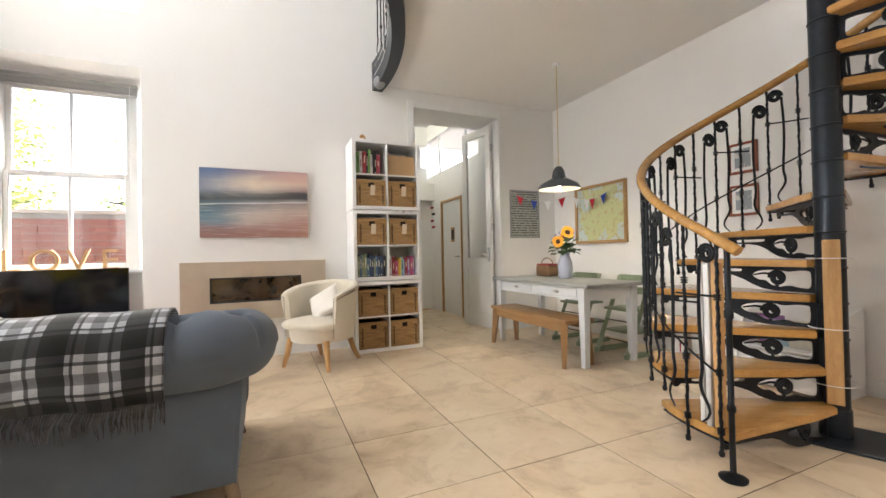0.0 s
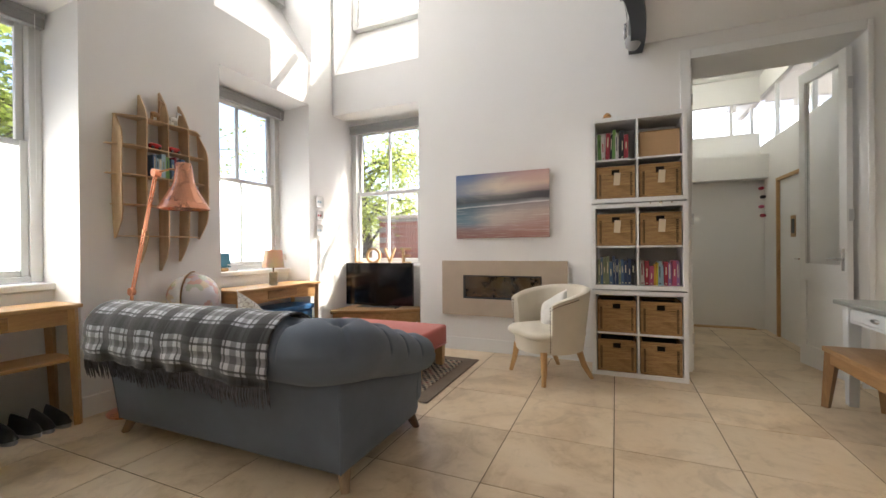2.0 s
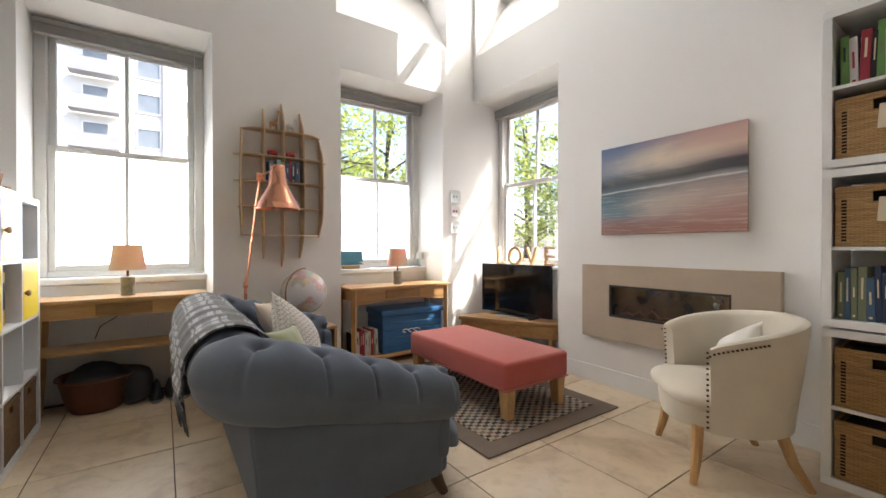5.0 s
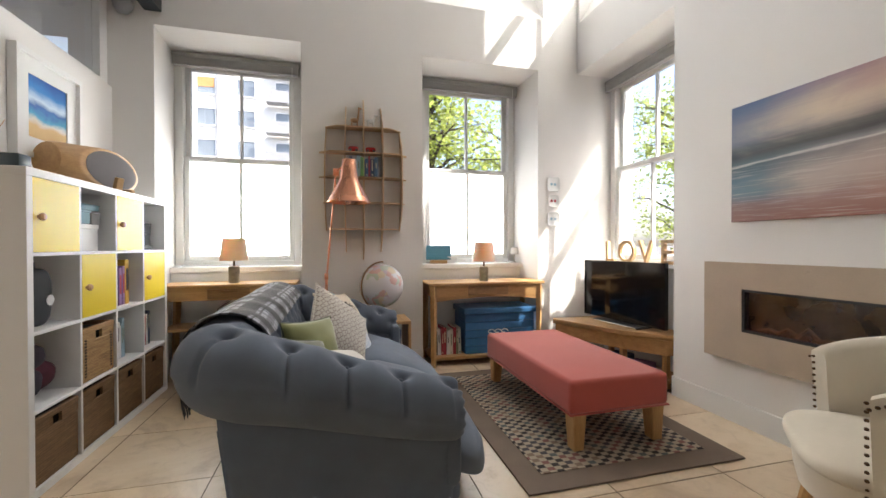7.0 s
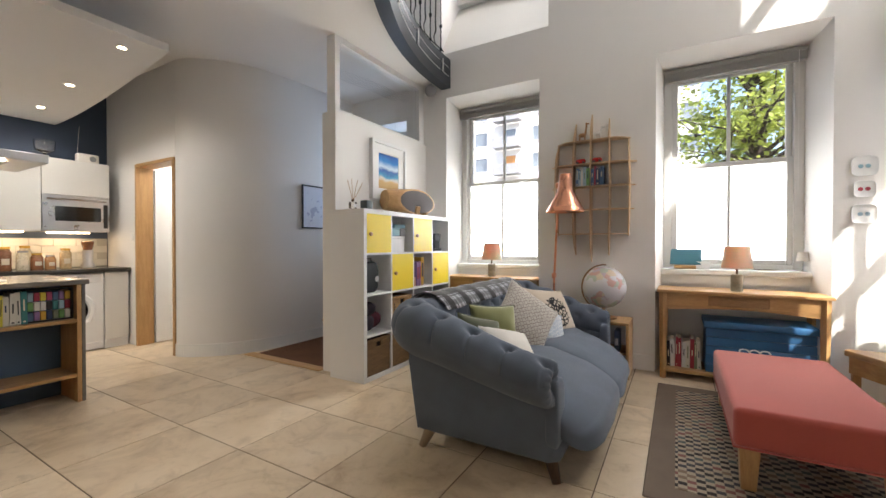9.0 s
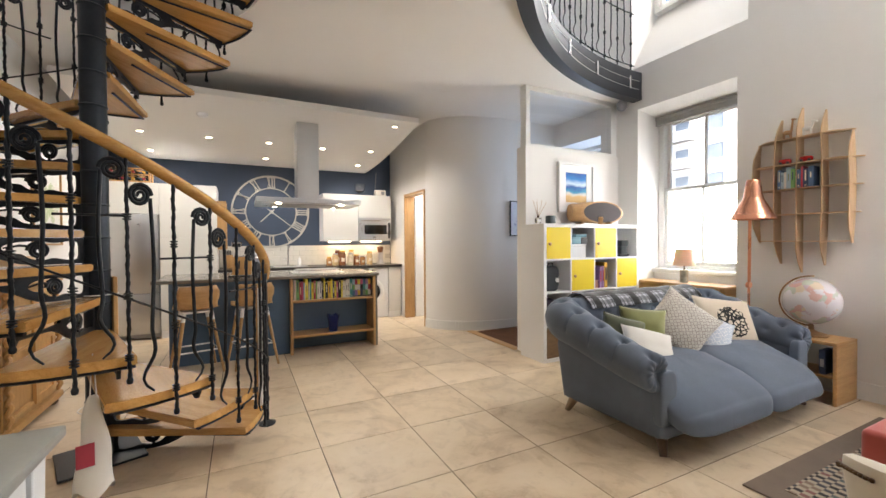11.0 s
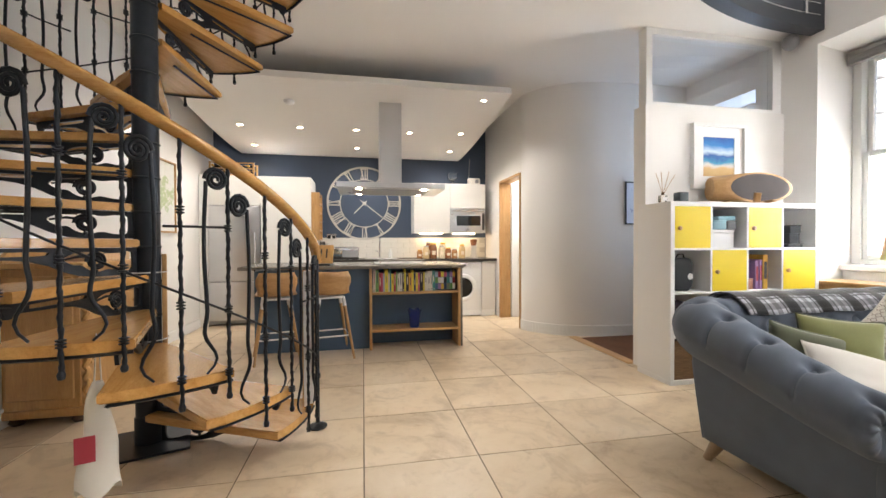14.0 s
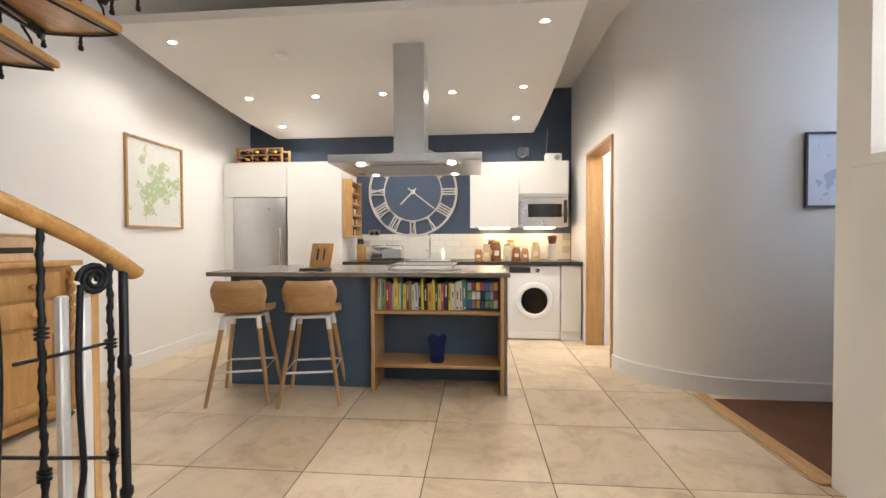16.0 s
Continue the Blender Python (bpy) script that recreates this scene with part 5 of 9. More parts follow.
def sea_art(name, bands, wave=0.08, scale=(2.2, 1, 9), h=0.71):
    """Paint laid in soft level bands, pulled about by brush strokes."""
    m, n, l, p = shader(name)
    co = n.new("ShaderNodeTexCoord").outputs["Object"]
    sep = n.new("ShaderNodeSeparateXYZ")
    l.new(co, sep.inputs[0])
    z = calc(n, l, "ADD", calc(n, l, "DIVIDE", sep.outputs[2], h), 0.5)
    broad = noise_tex(n, l, co, 1.6, 4, 0.5, scale, 0.8)
    fine = noise_tex(n, l, co, 7, 6, 0.65, scale, 0.4)
    f = calc(n, l, "ADD", z, calc(n, l, "MULTIPLY", calc(n, l, "SUBTRACT", broad, 0.5), wave * 4))
    f = calc(n, l, "ADD", f, calc(n, l, "MULTIPLY", calc(n, l, "SUBTRACT", fine, 0.5), wave))
    col = ramp(n, l, f, bands)
    l.new(col, p.inputs["Base Color"])
    p.inputs["Roughness"].default_value = 0.6
    bump(n, l, p, fine, 0.2, 0.002)
    return m




def dusk_art():
    """Dusk over a bay: blue to peach sky, dark headland, pale surf and pink sand."""
    m, n, l, p = shader("dusk_seascape")
    co = n.new("ShaderNodeTexCoord").outputs["Object"]
    sep = n.new("ShaderNodeSeparateXYZ")
    l.new(co, sep.inputs[0])
    z = calc(n, l, "ADD", calc(n, l, "DIVIDE", sep.outputs[2], 0.71), 0.5)
    x = calc(n, l, "ADD", calc(n, l, "DIVIDE", sep.outputs[0], 1.03), 0.5)
    broad = noise_tex(n, l, co, 1.5, 3, 0.5, (1.0, 1, 4), 0.6)
    fine = noise_tex(n, l, co, 6, 6, 0.65, (0.7, 1, 12), 0.3)
    z = calc(n, l, "SUBTRACT", z, calc(n, l, "MULTIPLY", calc(n, l, "SUBTRACT", x, 0.5), 0.05))
    f = calc(n, l, "ADD", z, calc(n, l, "MULTIPLY", calc(n, l, "SUBTRACT", broad, 0.5), 0.06))
    f = calc(n, l, "ADD", f, calc(n, l, "MULTIPLY", calc(n, l, "SUBTRACT", fine, 0.5), 0.035))
    left = ramp(n, l, f, ((0.0, (0.28, 0.13, 0.11)), (0.16, (0.28, 0.17, 0.16)), (0.26, (0.16, 0.21, 0.26)), (0.38, (0.085, 0.17, 0.24)), (0.492, (0.07, 0.13, 0.17)), (0.503, (0.62, 0.63, 0.63)), (0.515, (0.10, 0.16, 0.20)), (0.58, (0.04, 0.06, 0.08)), (0.65, (0.08, 0.11, 0.15)), (0.72, (0.20, 0.24, 0.34)), (1.0, (0.11, 0.17, 0.32))))
    right = ramp(n, l, f, ((0.0, (0.36, 0.17, 0.14)), (0.2, (0.44, 0.27, 0.23)), (0.38, (0.50, 0.38, 0.34)), (0.49, (0.30, 0.25, 0.25)), (0.503, (0.72, 0.68, 0.66)), (0.52, (0.32, 0.31, 0.32)), (0.57, (0.055, 0.055, 0.065)), (0.65, (0.045, 0.045, 0.06)), (0.69, (0.32, 0.22, 0.22)), (0.8, (0.66, 0.49, 0.40)), (1.0, (0.50, 0.30, 0.29))))
    col = mix_rgb(n, l, calc(n, l, "SMOOTH_MIN", calc(n, l, "MAXIMUM", calc(n, l, "SUBTRACT", calc(n, l, "MULTIPLY", x, 1.6), 0.3), 0.0), 1.0), left, right)
    warp = noise_tex(n, l, co, 2.2, 4, 0.55, (1, 1, 2.2), 1.0)
    xw = calc(n, l, "ADD", x, calc(n, l, "MULTIPLY", calc(n, l, "SUBTRACT", warp, 0.5), 0.55))
    zw = calc(n, l, "ADD", calc(n, l, "ADD", z, calc(n, l, "MULTIPLY", calc(n, l, "SUBTRACT", warp, 0.5), 0.16)), calc(n, l, "MULTIPLY", calc(n, l, "SUBTRACT", fine, 0.5), 0.10))
    for cx, cz, sx, sz, c, amt in ((0.46, 0.78, 2.6, 7.0, (0.78, 0.67, 0.52), 0.85), (0.85, 0.88, 3.0, 9.0, (0.62, 0.38, 0.34), 0.6), (0.52, 0.33, 3.2, 6.5, (0.70, 0.58, 0.50), 0.6), (0.12, 0.27, 4.0, 9.0, (0.14, 0.26, 0.33), 0.55)):
        dx = calc(n, l, "MULTIPLY", calc(n, l, "SUBTRACT", xw, cx), sx)
        dz = calc(n, l, "MULTIPLY", calc(n, l, "SUBTRACT", zw, cz), sz)
        d = calc(n, l, "ADD", calc(n, l, "MULTIPLY", dx, dx), calc(n, l, "MULTIPLY", dz, dz))
        col = mix_rgb(n, l, calc(n, l, "MULTIPLY", calc(n, l, "POWER", 0.28, d), amt), col, c)
    ripple = ramp(n, l, noise_tex(n, l, co, 5, 5, 0.6, (0.6, 1, 16), 0.5), ((0.52, (0, 0, 0)), (0.66, (0.35, 0.35, 0.35))))
    below = steps(n, l, z, ((0.0, 1.0), (0.47, 0.0)))
    col = mix_rgb(n, l, calc(n, l, "MULTIPLY", ripple, below), col, (0.74, 0.68, 0.64))
    l.new(col, p.inputs["Base Color"])
    p.inputs["Roughness"].default_value = 0.55
    bump(n, l, p, fine, 0.2, 0.002)
    return m


ART = dusk_art()
art = thing("canvas_painting", "unframed canvas seascape at dusk in blue and pink over the fire", "painting", pose(0.50, NORTH - 0.002, 1.615))
part("canvas", box(-0.517, 0.517, -0.036, -0.020, -0.355, 0.355, 0.003, 1), ART, art)
part("stretcher", holed_wall("y", -0.0195, 0.0, -0.510, 0.510, -0.348, 0.348, [(-0.47, 0.47, -0.31, 0.31)]), M_OAK, art)
BEACH = sea_art("bright_beach", ((0.0, (0.50, 0.30, 0.10)), (0.26, (0.62, 0.42, 0.18)), (0.33, (0.66, 0.62, 0.55)), (0.4, (0.05, 0.30, 0.48)), (0.5, (0.02, 0.10, 0.36)), (0.6, (0.55, 0.66, 0.75)), (0.75, (0.03, 0.20, 0.52)), (1.0, (0.02, 0.06, 0.28))), 0.10, (1.5, 1, 3), 0.4)
picture("beach_picture", "bright beach painting in a deep white frame on the partition", Matrix.Translation((-1.00, 1.252, 1.925)) @ Matrix.Rotation(math.pi, 4, "Z"), 0.58, 0.60, 0.03, 0.09, BEACH, 0.045)

# -- fireplace
fp = thing("fireplace", "letterbox gas fire in a flat sandstone surround", "fireplace", pose(0.50, NORTH, 0))
part("surround", holed_wall("y", -0.055, -0.001, -0.69, 0.69, 0.40, 1.01, [(-0.435, 0.435, 0.59, 0.85)]), M_STONE, fp, "plain sandstone slab surround")
b = bmesh.new()
bx(b, -0.435, 0.435, -0.002, -0.001, 0.59, 0.85)
# mottled bronze puts the glass's warm room reflection into the back's colour
part("firebox_back", b, coat_of("bronzed_steel_lining", (0.20, 0.14, 0.075), 0.28, 0.6, 5, 60, 0.1, 0.8), fp)
b = holed_wall("y", -0.05, -0.01, -0.435, 0.435, 0.59, 0.85, [(-0.42, 0.42, 0.605, 0.835)])
part("liner", b, M_BLACK, fp)
part("glass_front", box(-0.42, 0.42, -0.044, -0.040, 0.605, 0.835), glass("smoked_fire_glass", 0.02, (0.8, 0.74, 0.66)), fp)
for i in range(7):
    a = random.uniform(-0.3, 0.3)
    part("log", tube(bmesh.new(), [(-0.35 + 0.1 * i, -0.03, 0.615), (-0.30 + 0.1 * i, -0.012, 0.63 + 0.02 * (i % 3)), (-0.24 + 0.1 * i, -0.02, 0.62)], 0.010, 6), M_DKOAK, fp)

# -- television on its corner stand
tvs = thing("tv_stand", "oak corner television stand with a cut front corner", "tv stand")
outl = [(-1.49, 4.97), (-1.45, 4.93), (-0.84, 5.20), (-0.565, 5.40), (-0.545, 5.44), (-0.545, 5.62), (-1.49, 5.62)]
b = prism(bmesh.new(), outl, 0.385, 0.425)
bmesh.ops.bevel(b, geom=[e for e in b.edges], offset=0.004, segments=1, affect="EDGES")
part("top", b, M_OAK, tvs)
ins = [(x * 0.985 - 0.02 if x > -1 else x + 0.02, y + 0.02 if y < 5.4 else y - 0.02) for x, y in outl]
part("apron", prism(bmesh.new(), ins, 0.27, 0.3845), M_OAK, tvs)
part("lower_shelf", prism(bmesh.new(), ins, 0.06, 0.085), M_OAK, tvs)
for x, y in ((-1.44, 4.99), (-0.62, 5.44), (-1.44, 5.57), (-0.60, 5.57), (-0.86, 5.24)):
    part("leg", box(x - 0.022, x + 0.022, y - 0.022, y + 0.022, 0, 0.27, 0.003, 1), M_OAK_Z, tvs)
for i, (c, h) in enumerate(((1, 0.10), (11, 0.07))):
    bk = thing("box_set", "boxed set on the lower shelf of the stand", "box", pose(-1.0 + i * 0.18, 5.33 + i * 0.06, 0.087) @ Matrix.Rotation(radians(28), 4, "Z"))
    part("body", box(-0.08, 0.08, -0.06, 0.08, 0, h, 0.003, 1), BOOKC[c], bk)
    part("label_panel", box(-0.06, 0.06, -0.061, -0.06, h * 0.3, h * 0.7), BOOKC[9], bk)
tv = thing("television", "black flat-screen television on a silver bar foot", "television", pose(-1.065, 5.385, 0.427) @ Matrix.Rotation(radians(7), 4, "Z"))
part("bezel", holed_wall("y", -0.018, 0.018, -0.45, 0.45, 0.025, 0.55, [(-0.438, 0.438, 0.045, 0.540)]), M_SCREEN, tv)
part("screen", box(-0.438, 0.438, -0.012, 0.016, 0.045, 0.540), M_SCREEN, tv, "glossy black screen")
part("back_shell", box(-0.35, 0.35, 0.018, 0.05, 0.06, 0.45, 0.01, 2), M_BLACK, tv)
part("neck", box(-0.12, 0.12, 0.0, 0.022, 0.008, 0.06, 0.003, 1), M_BLACK, tv)
part("foot", box(-0.26, 0.26, -0.10, 0.07, 0.0, 0.014, 0.005, 2), M_BLACK, tv)
part("foot_trim", box(-0.25, 0.25, -0.106, -0.1, 0.002, 0.013, 0.002, 1), M_CHROME, tv, "silver bar along the foot")


def letter(ch, m, size, mat, label, group=""):
    c = bpy.data.curves.new("letter", "FONT")
    c.body, c.size, c.extrude, c.bevel_depth = ch, size, 0.016, 0.0
    c.align_x = "CENTER"
    c.materials.append(mat)
    ob = new("wooden_letter", c)
    ob.matrix_basis = m
    return tagged(ob, label, "letter", group)


for i, (ch, x) in enumerate((("L", -1.55), ("O", -1.31), ("V", -1.06), ("E", -0.82))):
    letter(ch, pose(x, 5.64, 0.957, 90, 0, 0), 0.30, M_OAK_Z, "wooden letter %s stood on the window cill" % ch, "wooden letters")

# -- decorative plates on the wall by the window
M_PLATE = coat_of("white_glazed_china", (0.74, 0.75, 0.74), 0.2, 0.03, 6, 60, 0.02)
for z, rr, c in ((1.745, 0.075, M_TEAL), (1.575, 0.062, BOOKC[3]), (1.39, 0.072, BOOKC[8])):
    t = thing("wall_plate", "small square china plate with a painted motif on the wall", "plate", pose(WEST, 5.11, z), "wall plates")
    b = bmesh.new()
    rows = []
    for k, d in ((1.0, 0.012), (0.97, 0.016), (0.78, 0.008), (0.0, 0.007)):
        rows.append([(d, rr * k * math.copysign(abs(math.cos(a)) ** 0.5, math.cos(a)), rr * k * math.copysign(abs(math.sin(a)) ** 0.5, math.sin(a))) for a in [2 * math.pi * q / 32 for q in range(32)]])
    rows.insert(0, [(0.001, y * 0.8, z2 * 0.8) for _, y, z2 in rows[0]])
    grid_surface(b, rows, True)
    part("dish", b, M_PLATE, t, smooth=50)
    for dy in (-0.02, 0.02):
        part("motif", turned(lathe(bmesh.new(), [(0, 0.002), (0.014, 0.0015), (0.015, 0)], 12), Matrix.Translation((0.0085, dy, 0)) @ Matrix.Rotation(radians(90), 4, "Y")), c, t)

# -- console desks in the window recesses
def console(label, y0, y1, z, xf, xb, splay, drawer):
    t = thing("console_desk", label, "desk")
    part("top", box(xb, xf, y0, y1, z - 0.025, z, 0.004, 1), M_OAK_Y, t)
    part("apron", box(xf - 0.04, xf - 0.022, y0 + 0.07, y1 - 0.07, z - 0.13, z - 0.026), M_OAK_Y, t)
    d = part("drawer", box(xf - 0.024, xf - 0.012, (y0 + y1) / 2 - drawer, (y0 + y1) / 2 + drawer, z - 0.118, z - 0.038, 0.003, 1), M_DKOAK, t, "shallow drawer front")
    part("drawer_pull", box(xf - 0.012, xf - 0.004, (y0 + y1) / 2 - 0.07, (y0 + y1) / 2 + 0.07, z - 0.066, z - 0.05, 0.003, 1), M_DKOAK, d)
    for k, yy in ((-1, y0 + 0.05), (1, y1 - 0.05)):
        for x in (xf - 0.03, xb + 0.03):
            b = bmesh.new()
            tube(b, [(x, yy, z - 0.026), (x, yy + k * splay, 0.0)], [0.034, 0.024], 4)
            part("leg", b, M_OAK_Z, t)
        part("end_rail", box(xb + 0.05, xf - 0.05, yy - 0.012, yy + 0.012, z - 0.13, z - 0.026), M_OAK, t)
    return t


c1 = console("pale oak console desk with splayed legs and low shelf", 1.58, 2.62, 0.805, -1.64, -1.99, 0.03, 0.16)
part("low_shelf", box(-1.97, -1.66, 1.60, 2.60, 0.43, 0.452, 0.003, 1), M_OAK_Y, c1)
c2 = console("oak console desk with a blue chest beneath in the window recess", 3.76, 4.92, 0.772, -1.58, -2.0, 0.0, 0.2)
part("low_shelf", box(-1.98, -1.60, 3.80, 4.92, 0.06, 0.09, 0.003, 1), M_OAK_Y, c2)
b = bmesh.new()
arch = [(3.84, 0.645), (4.88, 0.645)] + [(4.88 - 1.04 * i / 16, 0.60 + 0.032 * math.sin(math.pi * i / 16)) for i in range(17)]
va = [b.verts.new((-1.605, y, z)) for y, z in arch]
vb = [b.verts.new((-1.62, y, z)) for y, z in arch]
b.faces.new(va)
b.faces.new(vb[::-1])
for i in range(len(va)):
    b.faces.new((va[i], va[(i + 1) % len(va)], vb[(i + 1) % len(va)], vb[i]))
part("arched_rail", b, M_OAK_Y, c2)
setting("trim_window_panel", box(-2.06, -2.045, 1.56, 2.64, 0.80, 0.875), M_TRIM, "white moulding below the cill", "trim")
setting("trim_window_panel_2", box(-2.06, -2.045, 3.76, 4.97, 0.80, 0.875), M_TRIM, "white moulding below the cill", "trim")

M_CHEST = coat_of("blue_painted_chest", (0.035, 0.13, 0.29), 0.45, 0.08, 4, 100, 0.08, wear=(0.05, 0.17, 0.35))
ch = thing("toy_chest", "blue painted wooden chest with a wave motif under the desk", "chest", pose(-1.82, 4.48, 0.092))
for k in range(5):
    part("plank", box(-0.18, 0.18, -0.355, 0.355, 0.075 * k, 0.075 * k + 0.072, 0.004, 1), M_CHEST, ch)
part("lid", box(-0.195, 0.20, -0.37, 0.37, 0.376, 0.43, 0.008, 2), M_CHEST, ch)
for k in range(3):
    pts = [(0.183, -0.10 + 0.068 * k + 0.04 * math.cos(a) * (1 - a / 8), 0.20 + 0.026 * math.sin(a) * (1 - a / 8)) for a in [0.35 * q for q in range(16)]]
    part("wave_motif", tube(bmesh.new(), pts, 0.006, 6), M_WHITE, ch, "white painted wave")
part("rope_handle", tube(bmesh.new(), [(0.02, 0.358, 0.24), (0.02, 0.39, 0.2), (0.02, 0.385, 0.14), (-0.03, 0.358, 0.10)], 0.009, 7), M_TEAL, ch)
book_row((-1.68, 3.84, 0.091), (0, 1, 0), (1, 0, 0), 0.26, 0.27, 0.2, (0, 9, 3, 3, 10, 4, 0, 9), "books under the desk", 2.5)


def table_lamp(at, label):
    t = thing("table_lamp", label, "lamp", pose(*at))
    part("base", lathe(bmesh.new(), [(0, 0), (0.042, 0), (0.043, 0.01), (0.043, 0.06), (0.041, 0.065), (0.043, 0.07), (0.043, 0.135), (0.035, 0.142), (0, 0.143)], 24), M_LAMPBASE, t, "ribbed grey ceramic base")
    part("stem", lathe(bmesh.new(), [(0.008, 0.14), (0.008, 0.2), (0, 0.2)], 10), M_NAIL, t)
    b = bmesh.new()
    lathe(b, [(0.112, 0.19), (0.088, 0.375), (0.085, 0.375), (0.109, 0.19)], 36)
    part("shade", b, M_SHADE, t, "tapered beige linen shade")
    part("bulb", lathe(bmesh.new(), [(0, 0.2), (0.014, 0.205), (0.024, 0.235), (0.015, 0.262), (0, 0.27)], 14), glow("warm_bulb", (1.0, 0.85, 0.65), 3), t)
    small_light("lamp_bulb", (at[0], at[1], at[2] + 0.25), 0.5, 0.02, (1.0, 0.84, 0.64))


M_LAMPBASE = coat_of("ribbed_ceramic", (0.30, 0.27, 0.21), 0.4, 0.3, 25, 60, 0.1)
M_SHADE = coat_of("beige_linen_shade", (0.62, 0.53, 0.41), 0.95, 0.05, 4, 300, 0.25)
for nd in M_SHADE.node_tree.nodes:
    if nd.type == "BSDF_PRINCIPLED":
        nd.inputs["Transmission Weight"].default_value = 0.12
        nd.inputs["Subsurface Weight"].default_value = 0.2
table_lamp((-1.79, 2.11, 0.806), "beige-shaded table lamp lit on the console desk")
table_lamp((-1.735, 4.345, 0.773), "beige-shaded table lamp lit on the desk by the window")
part_cable = thing("lamp_cable", "thin dark lamp cable hanging behind the desk", "cable")
part("cable", tube(bmesh.new(), [(-1.95, 2.12, 0.79), (-1.99, 2.10, 0.7), (-2.0, 2.02, 0.62), (-2.0, 1.93, 0.56), (-2.01, 1.9, 0.47)], 0.004, 6), M_BLACK, part_cable)

# -- under the first desk
tub = thing("tub", "reddish-brown oval tub with dark contents under the desk", "tub", pose(-1.84, 1.93, 0.001))
b = bmesh.new()
lathe(b, [(0.0, 0.0), (0.15, 0.0), (0.17, 0.03), (0.215, 0.22), (0.235, 0.235), (0.23, 0.245), (0.205, 0.23), (0.165, 0.05), (0, 0.04)], 28)
part("body", b, coat_of("copper_glazed_tub", (0.14, 0.045, 0.02), 0.35, 0.25, 5, 40, 0.1, 0.3), tub)
part("dark_bag", puff(bmesh.new(), 0.18, 0.18, 0.10, 0.8, 14, 0.3, 3, pose(0, 0, 0.2)), M_DARKBAG, tub, smooth=80)


def shoe(m, mat):
    t = thing("shoe", "black shoe with a pale sole stood under the desk", "shoe", m, "shoes under the desk")
    b = bmesh.new()
    rows = []
    for i in range(13):
        f = i / 12
        w = 0.033 + 0.014 * math.sin(math.pi * f) ** 0.7 - 0.026 * max(0, (f - 0.85) / 0.15) ** 2 - (0.012 if f < 0.03 else 0)
        h = 0.095 - 0.04 * f ** 1.3 - 0.03 * max(0, (f - 0.85) / 0.15) ** 2
        rows.append([(-0.13 + 0.27 * f, w * math.cos(a) * (0.75 if math.sin(a) > 0.4 else 1), 0.022 + max(0, math.sin(a)) * h) for a in [2 * math.pi * k / 14 for k in range(14)]])
    vs = grid_surface(b, rows, True)
    b.faces.new(vs[0][::-1])
    b.faces.new(vs[-1])
    part("upper", b, mat, t, smooth=60)
    part("sole", prism(bmesh.new(), [(-0.13 + 0.275 * (0.5 - 0.5 * math.cos(a)), 0.046 * math.sin(a)) for a in [2 * math.pi * k / 20 for k in range(20)]], 0, 0.024), M_GREYP, t)
    part("laces", tube(bmesh.new(), [(0.0, -0.015, 0.088), (0.02, 0.015, 0.083), (0.035, -0.015, 0.077), (0.05, 0.015, 0.071)], 0.003, 5), M_WHITE, t)


for k, (y, mt) in enumerate(((2.28, M_DARKBAG), (2.38, M_DARKBAG), (2.46, M_BLACK), (2.54, M_BLACK))):
    shoe(pose(-1.80, y, 0.001) @ Matrix.Rotation(radians(random.uniform(-8, 8)), 4, "Z"), mt)
for k in range(3):
    t = thing("bag", "dark cloth bag slumped under the desk", "bag", pose(-1.82, 2.16 - 0.05 * k, 0.001), "bags under the desk") if k == 0 else None
    if t:
        part("body", puff(bmesh.new(), 0.12, 0.1, 0.14, 0.7, 16, 0.2, 5, pose(0, 0, 0.13)), M_DARKBAG, t, smooth=80)

# -- globe on a side table
st = thing("side_table", "small oak cube side table against the wall", "side table", pose(-1.55, 3.37, 0))
for nm, c in (("top", (-0.18, 0.18, -0.19, 0.19, 0.46, 0.485)), ("shelf", (-0.155, 0.155, -0.165, 0.165, 0.20, 0.22)), ("side_panel", (-0.18, 0.18, -0.19, -0.165, 0, 0.459)), ("side_panel", (-0.18, 0.18, 0.165, 0.19, 0, 0.459))):
    part(nm, box(*c, 0.003, 1), M_OAK, st)
bk = thing("book", "blue and white book upright in the side table", "book", pose(-1.40, 3.46, 0.221))
part("cover", box(-0.15, 0.0, -0.02, 0.02, 0, 0.19, 0.002, 1), BOOKC[1], bk)
part("label_panel", box(0.0, 0.001, -0.012, 0.012, 0.06, 0.12), BOOKC[9], bk)


def globe_skin():
    m, n, l, p = shader("political_globe")
    co = n.new("ShaderNodeTexCoord").outputs["Object"]
    land = noise_tex(n, l, co, 5.5, 7, 0.55)
    v = n.new("ShaderNodeTexVoronoi")
    v.inputs["Scale"].default_value = 17
    l.new(co, v.inputs["Vector"])
    sepc = n.new("ShaderNodeSeparateXYZ")
    l.new(v.outputs["Color"], sepc.inputs[0])
    countries = steps(n, l, sepc.outputs[0], ((0.0, (0.62, 0.40, 0.36)), (0.3, (0.66, 0.56, 0.42)), (0.55, (0.55, 0.45, 0.50)), (0.75, (0.48, 0.52, 0.44))))
    col = mix_rgb(n, l, steps(n, l, land, ((0.0, 0.0), (0.50, 1.0))), (0.66, 0.64, 0.66), countries)
    l.new(col, p.inputs["Base Color"])
    p.inputs["Roughness"].default_value = 0.25
    return m


